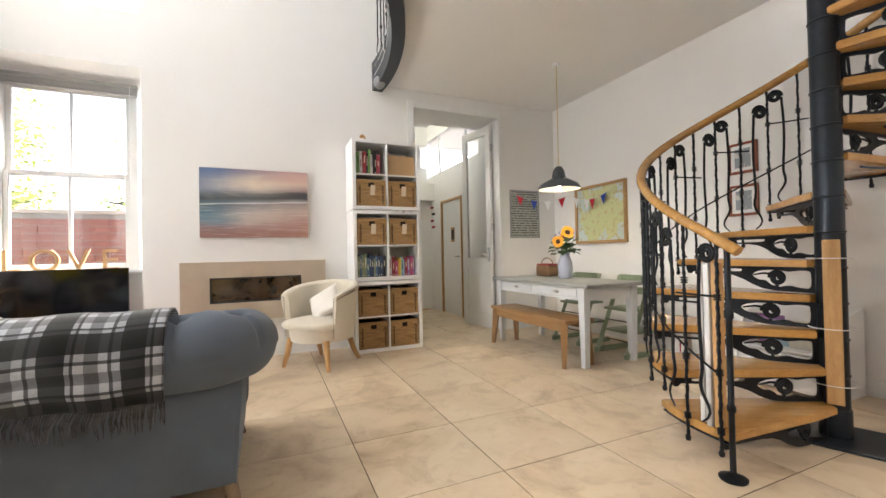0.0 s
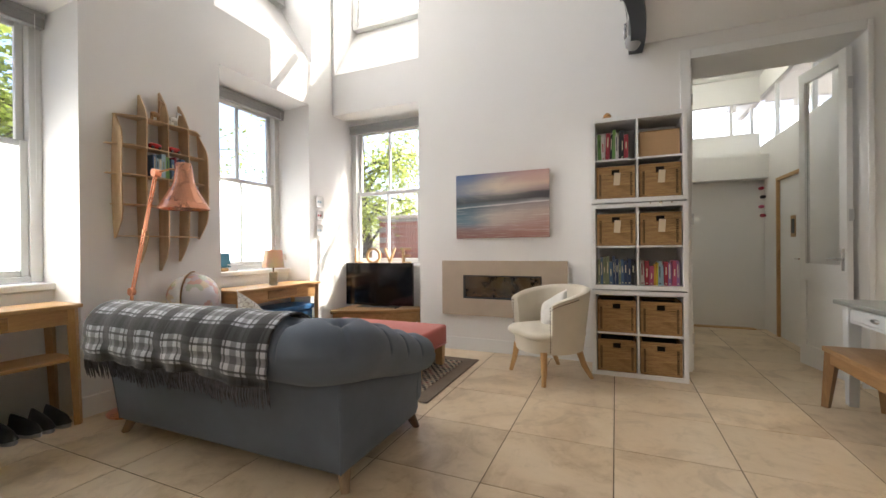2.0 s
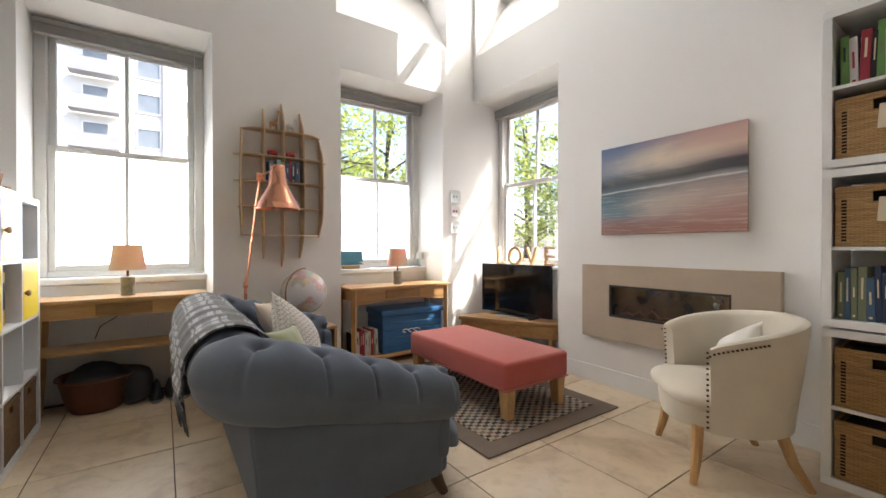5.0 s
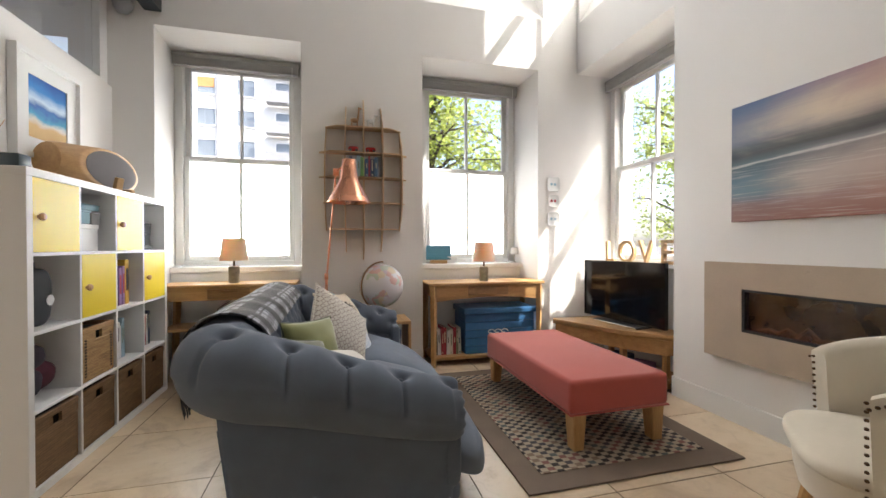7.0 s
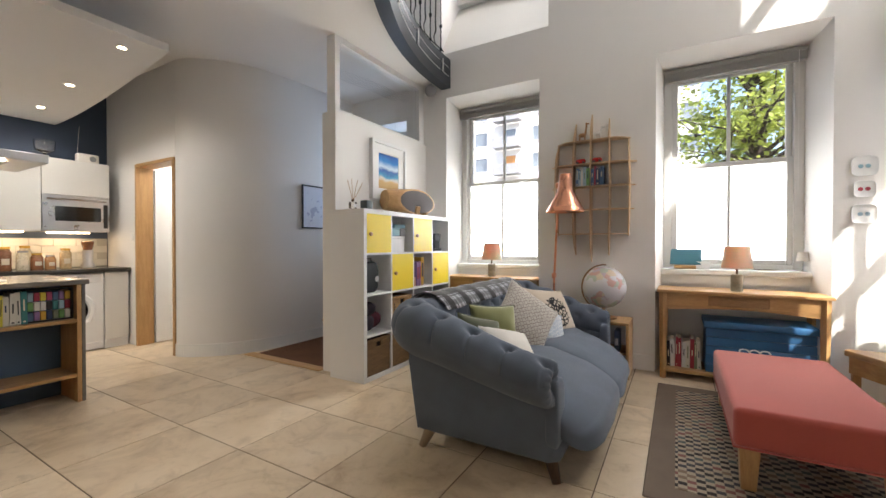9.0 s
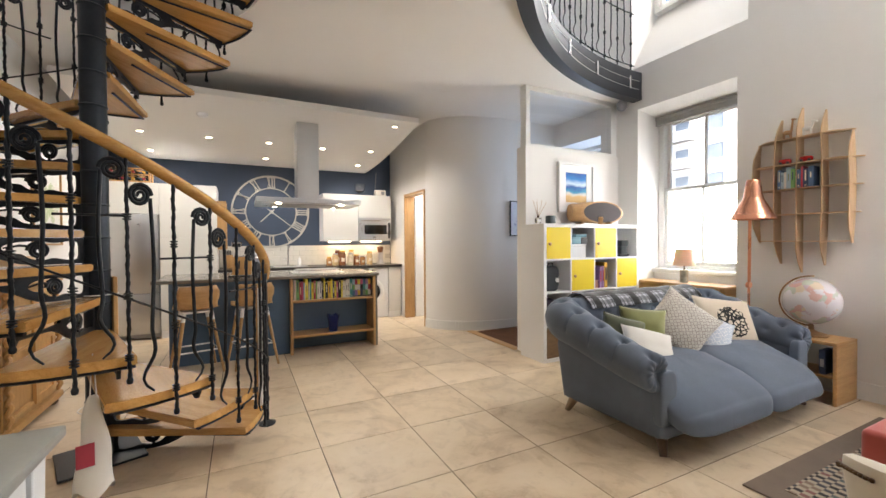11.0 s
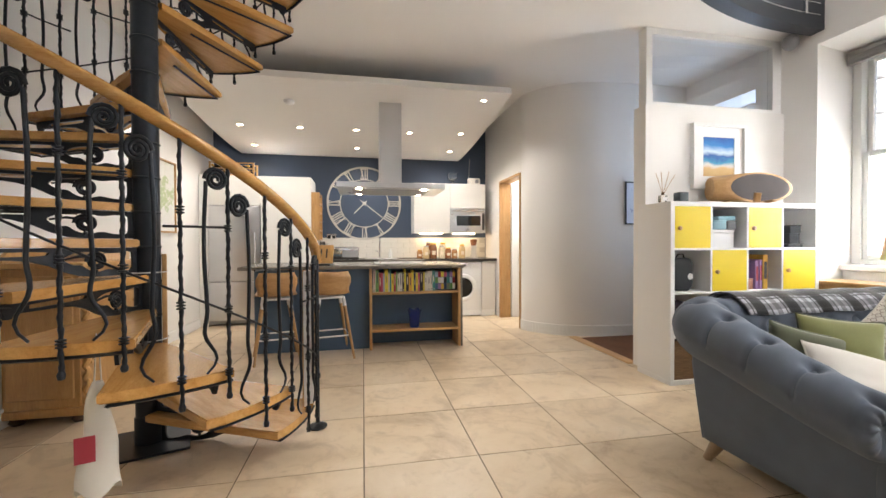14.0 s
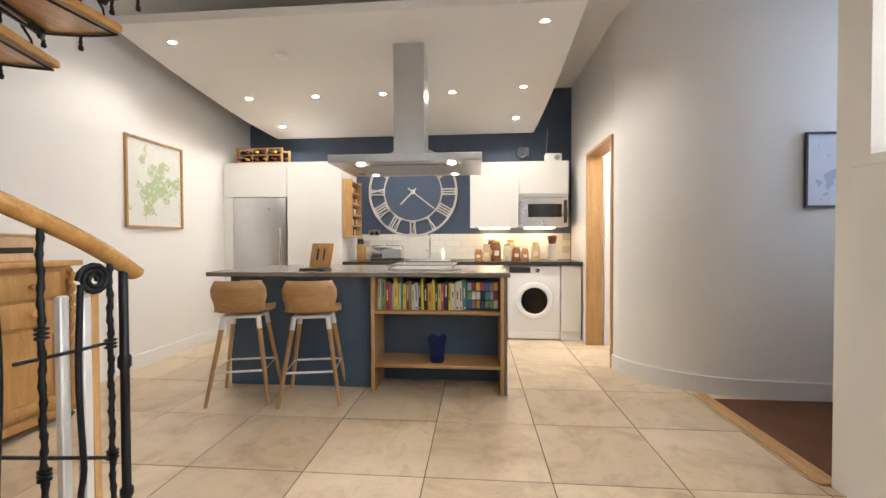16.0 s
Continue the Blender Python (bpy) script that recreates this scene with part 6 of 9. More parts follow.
gl = thing("globe", "pale political globe on a wooden stand beside the sofa", "globe", pose(-1.56, 3.33, 0.487))
part("stand", lathe(bmesh.new(), [(0, 0), (0.11, 0), (0.115, 0.012), (0.05, 0.03), (0.02, 0.05), (0.016, 0.09), (0, 0.095)], 24), M_DKOAK_Z, gl)
part("ball", turned(lathe(bmesh.new(), [(0.19 * math.sin(math.pi * i / 24), -0.19 * math.cos(math.pi * i / 24)) for i in range(25)], 40), pose(0, 0, 0.284, 20, 10, 40)), globe_skin(), gl, "printed globe ball", smooth=60)
arc_pts = [(0.206 * math.cos(a) * 0.5, 0.206 * math.cos(a) * -0.86, 0.284 + 0.206 * math.sin(a)) for a in [radians(-95 + 190 * i / 24) for i in range(25)]]
part("meridian", tube(bmesh.new(), arc_pts, 0.007, 6), M_DKOAK_Z, gl, "dark curved meridian arm")

# -- copper floor lamp
cl = thing("floor_lamp", "copper angle-poise floor lamp with a conical shade behind the sofa", "lamp")
part("foot", lathe(bmesh.new(), [(0, 0), (0.15, 0), (0.152, 0.012), (0.13, 0.022), (0.02, 0.03), (0, 0.03)], 32, (-1.56, 2.87, 0.001)), M_COPPER, cl)
part("pole", tube(bmesh.new(), [(-1.56, 2.87, 0.02), (-1.56, 2.87, 0.84)], 0.011, 10), M_COPPER, cl)
part("joint", tube(bmesh.new(), [(-1.56, 2.855, 0.86), (-1.56, 2.885, 0.86)], 0.028, 14), M_COPPER, cl)
for d in (-0.014, 0.014):
    part("lower_arm", tube(bmesh.new(), [(-1.56 + d, 2.872, 0.85), (-1.41 + d, 2.95, 1.70)], 0.0065, 8), M_COPPER, cl)
part("spring", tube(bmesh.new(), [(-1.56 + 0.15 * f + 0.011 * math.cos(f * 160), 2.872 + 0.078 * f + 0.011 * math.sin(f * 160), 0.85 + 0.85 * f) for f in [0.06 + 0.28 * i / 120 for i in range(121)]], 0.0018, 5), M_COPPER, cl)
part("elbow", tube(bmesh.new(), [(-1.41, 2.93, 1.715), (-1.41, 2.975, 1.715)], 0.03, 14), M_COPPER, cl)
part("upper_arm", tube(bmesh.new(), [(-1.41, 2.95, 1.715), (-1.33, 3.0, 1.745), (-1.26, 3.045, 1.74)], 0.007, 8), M_COPPER, cl)
b = bmesh.new()
lathe(b, [(0.163, 0.0), (0.165, 0.004), (0.152, 0.03), (0.075, 0.175), (0.068, 0.2), (0.05, 0.33), (0.046, 0.337), (0.0, 0.338), (0.0, 0.332), (0.044, 0.331), (0.064, 0.2), (0.071, 0.174), (0.148, 0.03), (0.160, 0.003)], 40, (-1.25, 3.05, 1.452))
part("shade", b, M_COPPER, cl, "polished copper conical shade")
part("bulb", lathe(bmesh.new(), [(0, 0.04), (0.02, 0.05), (0.028, 0.08), (0.016, 0.12), (0, 0.13)], 14, (-1.25, 3.05, 1.452)), glow("floor_bulb", (1.0, 0.8, 0.55), 2), cl)

# -- curved plywood wall shelf
cs = thing("wall_shelf", "curved birch plywood grid shelf fixed to the wall", "shelf")
for yy, z0, z1 in ((2.885, 1.25, 2.17), (3.04, 1.06, 2.36), (3.19, 0.99, 2.43), (3.345, 1.06, 2.37), (3.50, 1.25, 2.16)):
    b = bmesh.new()
    bow = lambda z: (yy - 3.19) * (1 + 0.10 * math.sin((z - 1.0) / 1.4 * math.pi)) + 3.19
    zs = [z0 + (z1 - z0) * i / 14 for i in range(15)]
    dep = lambda z: 0.02 + 0.105 * min(1, (z - z0) / 0.16 + 0.02, (z1 - z) / 0.16 + 0.02)
    rows = [[(WEST + 0.001, bow(z) - 0.004, z), (WEST + dep(z), bow(z) - 0.004, z), (WEST + dep(z), bow(z) + 0.004, z), (WEST + 0.001, bow(z) + 0.004, z)] for z in zs]
    vs = grid_surface(b, rows, True)
    b.faces.new(vs[0][::-1])
    b.faces.new(vs[-1])
    part("upright", b, M_PLY, cs)
for z, y0, y1 in ((2.163, 2.86, 3.53), (1.94, 2.805, 3.585), (1.722, 2.805, 3.58), (1.50, 2.84, 3.565), (1.265, 2.88, 3.51)):
    b = bmesh.new()
    ys = [y0 + (y1 - y0) * i / 14 for i in range(15)]
    dep = lambda y: 0.02 + 0.107 * min(1, (y - y0) / 0.12 + 0.1, (y1 - y) / 0.12 + 0.1)
    rows = [[(WEST + 0.002, y, z - 0.004), (WEST + dep(y), y, z - 0.004), (WEST + dep(y), y, z + 0.004), (WEST + 0.002, y, z + 0.004)] for y in ys]
    vs = grid_surface(b, rows, True)
    b.faces.new(vs[0][::-1])
    b.faces.new(vs[-1])
    part("shelf", b, M_PLY, cs)
book_row((-1.62, 3.06, 1.7265), (0, 1, 0), (1, 0, 0), 0.115, 0.19, 0.12, (0, 5, 8, 2, 3, 9), "books on the wall shelf", 1)
book_row((-1.62, 3.20, 1.7265), (0, 1, 0), (1, 0, 0), 0.12, 0.19, 0.12, (3, 9, 13, 4, 2, 1), "books on the wall shelf", 1)
for y, s in ((3.10, 1.0), (3.25, 0.95)):
    t = thing("toy_car", "small red toy car on the wall shelf", "toy", pose(-1.66, y, 1.945), "toy cars")
    part("body", puff(bmesh.new(), 0.022, 0.045, 0.02, 0.5, 10, m=pose(0, 0, 0.026)), coat_of("red_toy_paint", (0.45, 0.02, 0.02), 0.25, 0.05, 4, 50, 0), t, smooth=80)
    for dx in (-0.02, 0.02):
        for dy in (-0.026, 0.026):
            part("wheel", turned(lathe(bmesh.new(), [(0, 0.006), (0.011, 0.006), (0.011, -0.006), (0, -0.006)], 10), pose(dx, dy, 0.0115, 0, 90, 0)), M_BLACK, t)


def animal(at, mat, tall, label):
    b = bmesh.new()
    puff(b, 0.018, 0.035, 0.02, 0.9, 10, m=pose(0, 0, 0.055))
    for dx in (-0.01, 0.01):
        for dy in (-0.024, 0.024):
            tube(b, [(dx, dy, 0.05), (dx, dy, 0.0)], [0.007, 0.005], 6)
    tube(b, [(0, 0.028, 0.06), (0, 0.036, 0.06 + tall * 0.6), (0, 0.04, 0.06 + tall)], [0.011, 0.008, 0.009], 7)
    tube(b, [(0, 0.032, 0.065 + tall), (0, 0.065, 0.058 + tall)], [0.01, 0.006], 7)
    ob = part("animal_figurine", b, mat, m=pose(*at), smooth=60)
    tagged(ob, label, "figurine")


animal((-1.67, 3.11, 2.168), M_DKOAK_Z, 0.10, "brown carved wooden animal figurine on the wall shelf")
animal((-1.67, 3.25, 2.168), M_PLATE, 0.05, "white china animal figurine on the wall shelf")

# -- on the window cills
pc = thing("small_canvas", "small seascape canvas propped on the window cill", "painting", pose(-2.10, 3.98, 0.932) @ Matrix.Rotation(radians(80), 4, "Z") @ Matrix.Rotation(radians(-12), 4, "X"))
part("canvas", turned(box(-0.13, 0.13, -0.008, 0.008, -0.075, 0.075, 0.002, 1), pose(0, 0, 0.115)), sea_art("teal_sea", ((0.0, (0.2, 0.2, 0.16)), (0.3, (0.04, 0.14, 0.17)), (0.5, (0.40, 0.46, 0.46)), (0.6, (0.03, 0.12, 0.17)), (1.0, (0.07, 0.22, 0.3))), 0.1, (2, 1, 6), 0.15), pc)
part("easel", box(-0.09, 0.09, -0.03, 0.03, 0.0, 0.03, 0.003, 1), M_OAK, pc)
nl = thing("night_light", "small white plug-in lamp on the window cill", "lamp", pose(-2.1, 4.84, 0.932))
part("stem", lathe(bmesh.new(), [(0, 0), (0.03, 0), (0.03, 0.008), (0.006, 0.014), (0.006, 0.1), (0, 0.1)], 14), M_CHROME, nl)
part("shade", lathe(bmesh.new(), [(0.045, 0.09), (0.035, 0.165), (0.033, 0.165), (0.043, 0.09)], 20), M_PALE, nl)
pln = thing("string_of_frame", "small white photo card on the window cill", "card", pose(-2.08, 4.12, 0.932) @ Matrix.Rotation(radians(75), 4, "Z"))
part("card", box(-0.06, 0.06, -0.003, 0.003, 0, 0.07, 0.001, 1), M_WHITE, pln)

# ---- mezzanine edge and spiral stair ----
def spiral(c, ax, up, turns, r0, r1, n):
    """A flat scroll about c in the plane of ax and up."""
    return [c + ax * (r * math.cos(a)) + up * (r * math.sin(a)) for a, r in [(2 * math.pi * turns * i / n, r0 + (r1 - r0) * i / n) for i in range(n + 1)]]


beam = thing("mezzanine_beam", "dark grey curved steel edge beam of the mezzanine", "beam")
b = bmesh.new()
rows = []
for i in range(65):
    a = radians(-90.5 + i * 95.0 / 64)
    ca, sa = math.cos(a), math.sin(a)
    ring = []
    for r, z in ((3.50, 3.0), (3.62, 3.0), (3.62, 3.06), (3.615, 3.075), (3.535, 3.075), (3.535, 3.29), (3.60, 3.29), (3.60, 3.33), (3.50, 3.33)):
        x, y = VOID.x + r * ca, VOID.y + r * sa
        ring.append((max(x, WEST + 0.003), min(y, NORTH - 0.003), z))
    rows.append(ring)
vs = grid_surface(b, rows, True)
b.faces.new(vs[0][::-1])
b.faces.new(vs[-1])
part("channel", b, M_BEAM, beam, smooth=40)
for r, z, rad in ((3.47, 3.20, 0.004), (3.47, 3.10, 0.004)):
    pts = [(max(VOID.x + r * math.cos(a), WEST + 0.02), min(VOID.y + r * math.sin(a), NORTH - 0.02), z) for a in [radians(-89 + i * 93 / 60) for i in range(61)]]
    part("wire", tube(bmesh.new(), pts, rad, 5), M_CHROME, beam, "taut steel lighting wire")
for k in range(9):
    a = radians(-86 + k * 11.0)
    x, y = VOID.x + 3.46 * math.cos(a), VOID.y + 3.46 * math.sin(a)
    part("wire_bracket", box(x - 0.012, x + 0.012, y - 0.012, y + 0.012, 3.08, 3.23, 0.003, 1), M_CHROME, beam)

rail = thing("mezzanine_railing", "black wrought-iron scroll railing along the mezzanine", "railing")
tp = [(max(VOID.x + 3.56 * math.cos(a), WEST + 0.03), min(VOID.y + 3.56 * math.sin(a), NORTH - 0.03), 4.28) for a in [radians(-89.5 + i * 93.5 / 60) for i in range(61)]]
part("handrail", tube(bmesh.new(), tp, 0.026, 10), M_OAK, rail, "round oak handrail")
for zz in (3.42, 4.05):
    part("rail_bar", tube(bmesh.new(), [(x, y, zz) for x, y, _ in tp], 0.007, 6), M_IRON, rail)


def scroll_baluster(h, top_scroll):
    """Made at the origin in the local xz plane, z up from 0 to h."""
    b = bmesh.new()
    if not top_scroll:
        pts, rad = [], []
        for i in range(73):
            f = i / 72
            pts.append((0.0014 * math.sin(f * 60), 0.0014 * math.cos(f * 60), h * f))
            rad.append(0.0084 + 0.0018 * math.sin(f * 150))
        tube(b, pts, rad, 6)
        for f in (0.08, 0.36, 0.72):
            for q in range(3):
                lathe(b, [(0.010, -0.004), (0.017, -0.002), (0.017, 0.002), (0.010, 0.004)], 8, (0, 0, h * f + 0.011 * q))
        lathe(b, [(0.0, -0.03), (0.011, -0.026), (0.014, -0.012), (0.009, 0)], 8)
    else:
        zt = h * 0.90
        pts = [Vector((0.05 * math.sin(f * 19) * max(0, 1 - f * 3.0) ** 1.1 + 0.006 * math.sin(f * 7), 0, h * 0.10 + (zt - h * 0.10) * f)) for f in [i / 28 for i in range(29)]]
        rad = [0.0045 + 0.0038 * min(1, f * 5) for f in [i / 28 for i in range(29)]]
        tube(b, pts, rad, 7)
        sp = spiral(Vector((0.042, 0, zt + 0.01)), Vector((-1, 0, 0)), Vector((0, 0, 1)), 2.6, 0.045, 0.007, 34)
        tube(b, sp, [0.0086 - 0.002 * i / 34 for i in range(35)], 7)
    return b


B_LONG, B_SCROLL = 0.95, 0.95
m_bar = link_mesh("baluster", scroll_baluster(0.95, False), M_IRON, 60)
m_scr = link_mesh("scroll_baluster", scroll_baluster(0.95, True), M_IRON, 60)
for k in range(46):
    a = radians(-88.5 + k * 92 / 45)
    o = new("baluster" if k % 2 == 0 else "scroll_baluster", m_bar if k % 2 == 0 else m_scr)
    o.parent = rail
    o.matrix_basis = Matrix.Translation((max(VOID.x + 3.56 * math.cos(a), WEST + 0.04), min(VOID.y + 3.56 * math.sin(a), NORTH - 0.04), 3.33)) @ Matrix.Rotation(a + math.pi / 2, 4, "Z")

for nm, at in (("spot_lamp", (-1.69, 1.36, 3.0)), ("spot_lamp", (1.80, 5.16, 3.02))):
    t = thing(nm, "grey round spot lamp fixed below the steel beam", "lamp", pose(*at), "beam spot lamps")
    part("head", lathe(bmesh.new(), [(0, -0.075), (0.035, -0.068), (0.062, -0.035), (0.07, 0.0), (0.06, 0.035), (0.03, 0.06), (0, 0.065)], 24), M_GREYP, t, smooth=60)
    part("bracket", tube(bmesh.new(), [(0, 0, 0.05), (0.0, 0.03, 0.1), (0, 0.05, 0.16)], 0.008, 7), M_CHROME, t)

sensor = thing("alarm_sensor", "small white alarm sensor on the wall by the beam", "alarm sensor", pose(WEST + 0.002, 1.45, 3.26))
part("case", box(0, 0.045, -0.035, 0.035, -0.05, 0.05, 0.008, 2), M_WHITE, sensor)
part("lens", box(0.045, 0.048, -0.022, 0.022, -0.035, 0.0, 0.002, 1), M_PLATE, sensor)

# -- spiral stair
STEP, RISE, RAD = 22.5, 0.194, 0.90
stair = thing("spiral_stair", "black iron spiral stair with oak treads and oak handrail", "staircase", pose(POLE.x, POLE.y, 0))
b = lathe(bmesh.new(), [(0.0, 0.0), (0.07, 0.0), (0.07, 0.16), (0.064, 0.165)] + [q for k in range(1, 18) for q in ((0.064, RISE * k - 0.05), (0.069, RISE * k - 0.045), (0.069, RISE * k - 0.04), (0.064, RISE * k - 0.035))] + [(0.064, 4.4), (0.0, 4.42)], 28)
part("pole", b, M_POLE, stair, "dark iron central pole", smooth=40)
part("base_plate", turned(box(-0.2, 0.2, -0.2, 0.2, 0.0, 0.014, 0.003, 1), pose(0, 0, 0.0015, 0, 0, 20)), M_POLE, stair)
a0 = -1.0
b = bmesh.new()
sec = [(0.085 * math.cos(radians(-60)), 0.085 * math.sin(radians(-60))), (RAD * math.cos(radians(-1)), RAD * math.sin(radians(-1)))]
outl = [(0.055, -0.065), (0.30, -0.055)] + [(RAD * math.cos(radians(-2 + 30 * i / 6)), RAD * math.sin(radians(-2 + 30 * i / 6))) for i in range(7)] + [(0.22, 0.16), (0.055, 0.08)]
prism(b, outl, -0.042, 0.0)
bmesh.ops.bevel(b, geom=[e for e in b.edges if abs(e.verts[0].co.z - e.verts[1].co.z) < 1e-4], offset=0.006, segments=2, affect="EDGES")
m_tread = link_mesh("tread", b, M_TREAD, 40)
# pierced iron bracket under a tread: rim bars, a slot and a scroll, all 14 mm thick
b = bmesh.new()
up, ax = Vector((0, 0, 1)), Vector((1, 0, 0))


def flat_bar(bm, pts, wid=0.016, n=4):
    tube(bm, pts, wid, n, 0.6)


def smooth_loop(pts, n=5):
    out = []
    for i in range(len(pts)):
        p0, p1, p2, p3 = (Vector(pts[(i + k) % len(pts)]) for k in (-1, 0, 1, 2))
        for q in range(n):
            f = q / n
            out.append(0.5 * (2 * p1 + (p2 - p0) * f + (2 * p0 - 5 * p1 + 4 * p2 - p3) * f * f + (3 * p1 - p0 - 3 * p2 + p3) * f ** 3))
    return out


rim = [Vector(p) for p in ((0.06, -0.044), (0.87, -0.044), (0.87, -0.075), (0.855, -0.105), (0.835, -0.105), (0.82, -0.088), (0.60, -0.096), (0.53, -0.105), (0.46, -0.128), (0.40, -0.16), (0.34, -0.182), (0.27, -0.19), (0.06, -0.19))]
cuts = [smooth_loop([(0.48, -0.062), (0.62, -0.061), (0.75, -0.062), (0.76, -0.071), (0.75, -0.079), (0.62, -0.081), (0.49, -0.079), (0.47, -0.071)]),
        smooth_loop([(0.095, -0.068), (0.14, -0.064), (0.20, -0.072), (0.25, -0.064), (0.33, -0.066), (0.385, -0.078), (0.41, -0.10), (0.375, -0.125), (0.335, -0.13), (0.30, -0.155), (0.25, -0.165), (0.20, -0.155), (0.15, -0.165), (0.10, -0.165), (0.088, -0.14), (0.088, -0.09)])]
loops = []
for pts in [rim] + cuts:
    vs = [b.verts.new((p[0], -0.007, p[1])) for p in pts]
    loops += [b.edges.new((vs[i], vs[(i + 1) % len(vs)])) for i in range(len(vs))]
bmesh.ops.triangle_fill(b, use_beauty=True, use_dissolve=False, edges=loops)
ext = bmesh.ops.extrude_face_region(b, geom=list(b.faces))
bmesh.ops.translate(b, vec=(0, 0.014, 0), verts=[g for g in ext["geom"] if isinstance(g, bmesh.types.BMVert)])
tube(b, spiral(Vector((0.265, 0, -0.112)), ax, up, 2.6, 0.046, 0.008, 40), 0.0085, 6)
tube(b, [(0.30, 0, -0.09), (0.34, 0, -0.085), (0.40, 0, -0.098)], [0.008, 0.007, 0.005], 6)
tube(b, [(0.265, 0, -0.155), (0.27, 0, -0.175)], 0.009, 6)
m_brk = link_mesh("tread_bracket", b, M_IRON, 40)
b = bmesh.new()
flat_bar(b, [(0.30, 0.0, -0.055), (RAD - 0.01, 0.0, -0.055)], 0.012)
flat_bar(b, [(RAD * 0.995 * math.cos(radians(i * 4.6)), RAD * 0.995 * math.sin(radians(i * 4.6)), -0.05) for i in range(7)], 0.012)
m_edge = link_mesh("edge_bar", b, M_IRON, 40)
NT = 16
for k in range(NT):
    z = RISE * (k + 1)
    base = 180 - 28 - STEP * k
    rot = Matrix.Translation((0, 0, z)) @ Matrix.Rotation(radians(base), 4, "Z")
    for nm, me, mm in (("tread", m_tread, rot), ("tread_bracket", m_brk, Matrix.Translation((0, 0, z)) @ Matrix.Rotation(radians(base + 24), 4, "Z")), ("edge_bar", m_edge, rot)):
        o = new(nm, me)
        o.parent = stair
        o.matrix_basis = mm

RB = RAD + 0.02
slope = RISE / STEP
rail_z = lambda ang: 1.06 + 0.02 + (180 - ang) * slope
pts = []
for i in range(0, 131):
    ang = 184 - i * 344 / 130
    drop = 0.02 * max(0, (ang - 172) / 14) ** 1.5
    pts.append((RB * math.cos(radians(ang)), RB * math.sin(radians(ang)), rail_z(ang) - drop))
part("handrail", tube(bmesh.new(), pts, 0.03, 12, 0.8), M_TREAD, stair, "curved varnished oak handrail", smooth=60)

low_z = lambda ang: RISE * (int((180 - ang + 0.01) // STEP) + 1)
idx = 0
conn_pts = []
NBAL = 58
for i in range(NBAL):
    ang = 178 - i * 5.625
    z0 = max(0.11, low_z(ang) - 0.09)
    z1 = rail_z(ang) - 0.02
    kind = (0, 1, 0, 2)[i % 4]
    o = new("baluster" if kind != 1 else "scroll_baluster", m_bar if kind != 1 else m_scr)
    if kind == 2:
        o.data = m_scr
        o.name = "scroll_baluster"
    o.parent = stair
    h = (z1 - z0) if kind == 0 else (z1 - z0 - 0.015)
    flip = Matrix.Rotation(math.pi if kind == 2 else 0, 4, "Z")
    o.matrix_basis = Matrix.Translation((RB * math.cos(radians(ang)), RB * math.sin(radians(ang)), z0)) @ Matrix.Rotation(radians(ang) + math.pi / 2, 4, "Z") @ flip @ Matrix.Diagonal((1, 1, h / 0.95, 1))
    if i % 4 == 0 and i + 3 < NBAL:
        for fr in (0.36, 0.735):
            a1 = ang - 22.5
            za, zb = z0 + h * fr, max(0.11, low_z(a1) - 0.09) + h * fr
            seg = []
            for q in range(5):
                aa = ang - 22.5 * q / 4 * (1.0 if fr < 0.5 else 0.66)
                zz = za + (zb - za) * q / 4 * (1 if fr < 0.5 else 0)
                seg.append((RB * math.cos(radians(aa)), RB * math.sin(radians(aa)), zz))
            part("link_bar", tube(bmesh.new(), seg, 0.0055, 5), M_IRON, stair)
# newel with its foot, the white pipe and the gate's oak posts
part("newel", lathe(bmesh.new(), [(0.0, 0.0), (0.055, 0.0), (0.058, 0.01), (0.03, 0.022), (0.013, 0.03), (0.013, 0.3), (0.019, 0.31), (0.019, 0.33), (0.013, 0.34), (0.013, 0.72), (0.019, 0.73), (0.019, 0.76), (0.013, 0.77), (0.013, 1.05), (0.0, 1.05)], 16, (RB * math.cos(radians(181)), RB * math.sin(radians(181)), 0.0015)), M_IRON, stair, "black newel post with a round foot")
M_PIPE = coat_of("white_metal_tube", (0.72, 0.72, 0.72), 0.3, 0.04, 4, 50, 0, 0.3)
gate = thing("stair_gate", "white and oak stair gate post fixed to the newel", "stair gate", pose(POLE.x, POLE.y, 0))
for ang, r, mat, wid in ((176, 0.875, M_OAK_Z, 0.028), (174, 0.90, M_PIPE, 0.014), (171, 0.885, M_PIPE, 0.012)):
    x, y = r * math.cos(radians(ang)), r * math.sin(radians(ang))
    part("gate_post", box(x - wid, x + wid, y - 0.014, y + 0.014, 0.197, 0.98, 0.004, 1), mat, gate)
part("wall_batten", turned(box(-0.036, 0.036, -0.012, 0.012, 0.20, 1.08, 0.004, 1), Matrix.Rotation(radians(205), 4, "Z") @ pose(0.078, 0, 0, 0, 0, 90)), M_OAK_Z, gate, "oak batten strapped to the pole")
for zz in (0.3, 0.6, 0.98):
    part("strap", tube(bmesh.new(), [(0.092 * math.cos(a) * 1.08, 0.092 * math.sin(a) * 1.08, zz) for a in [2 * math.pi * k / 24 for k in range(24)]], 0.003, 5, closed=True), M_PIPE, gate)

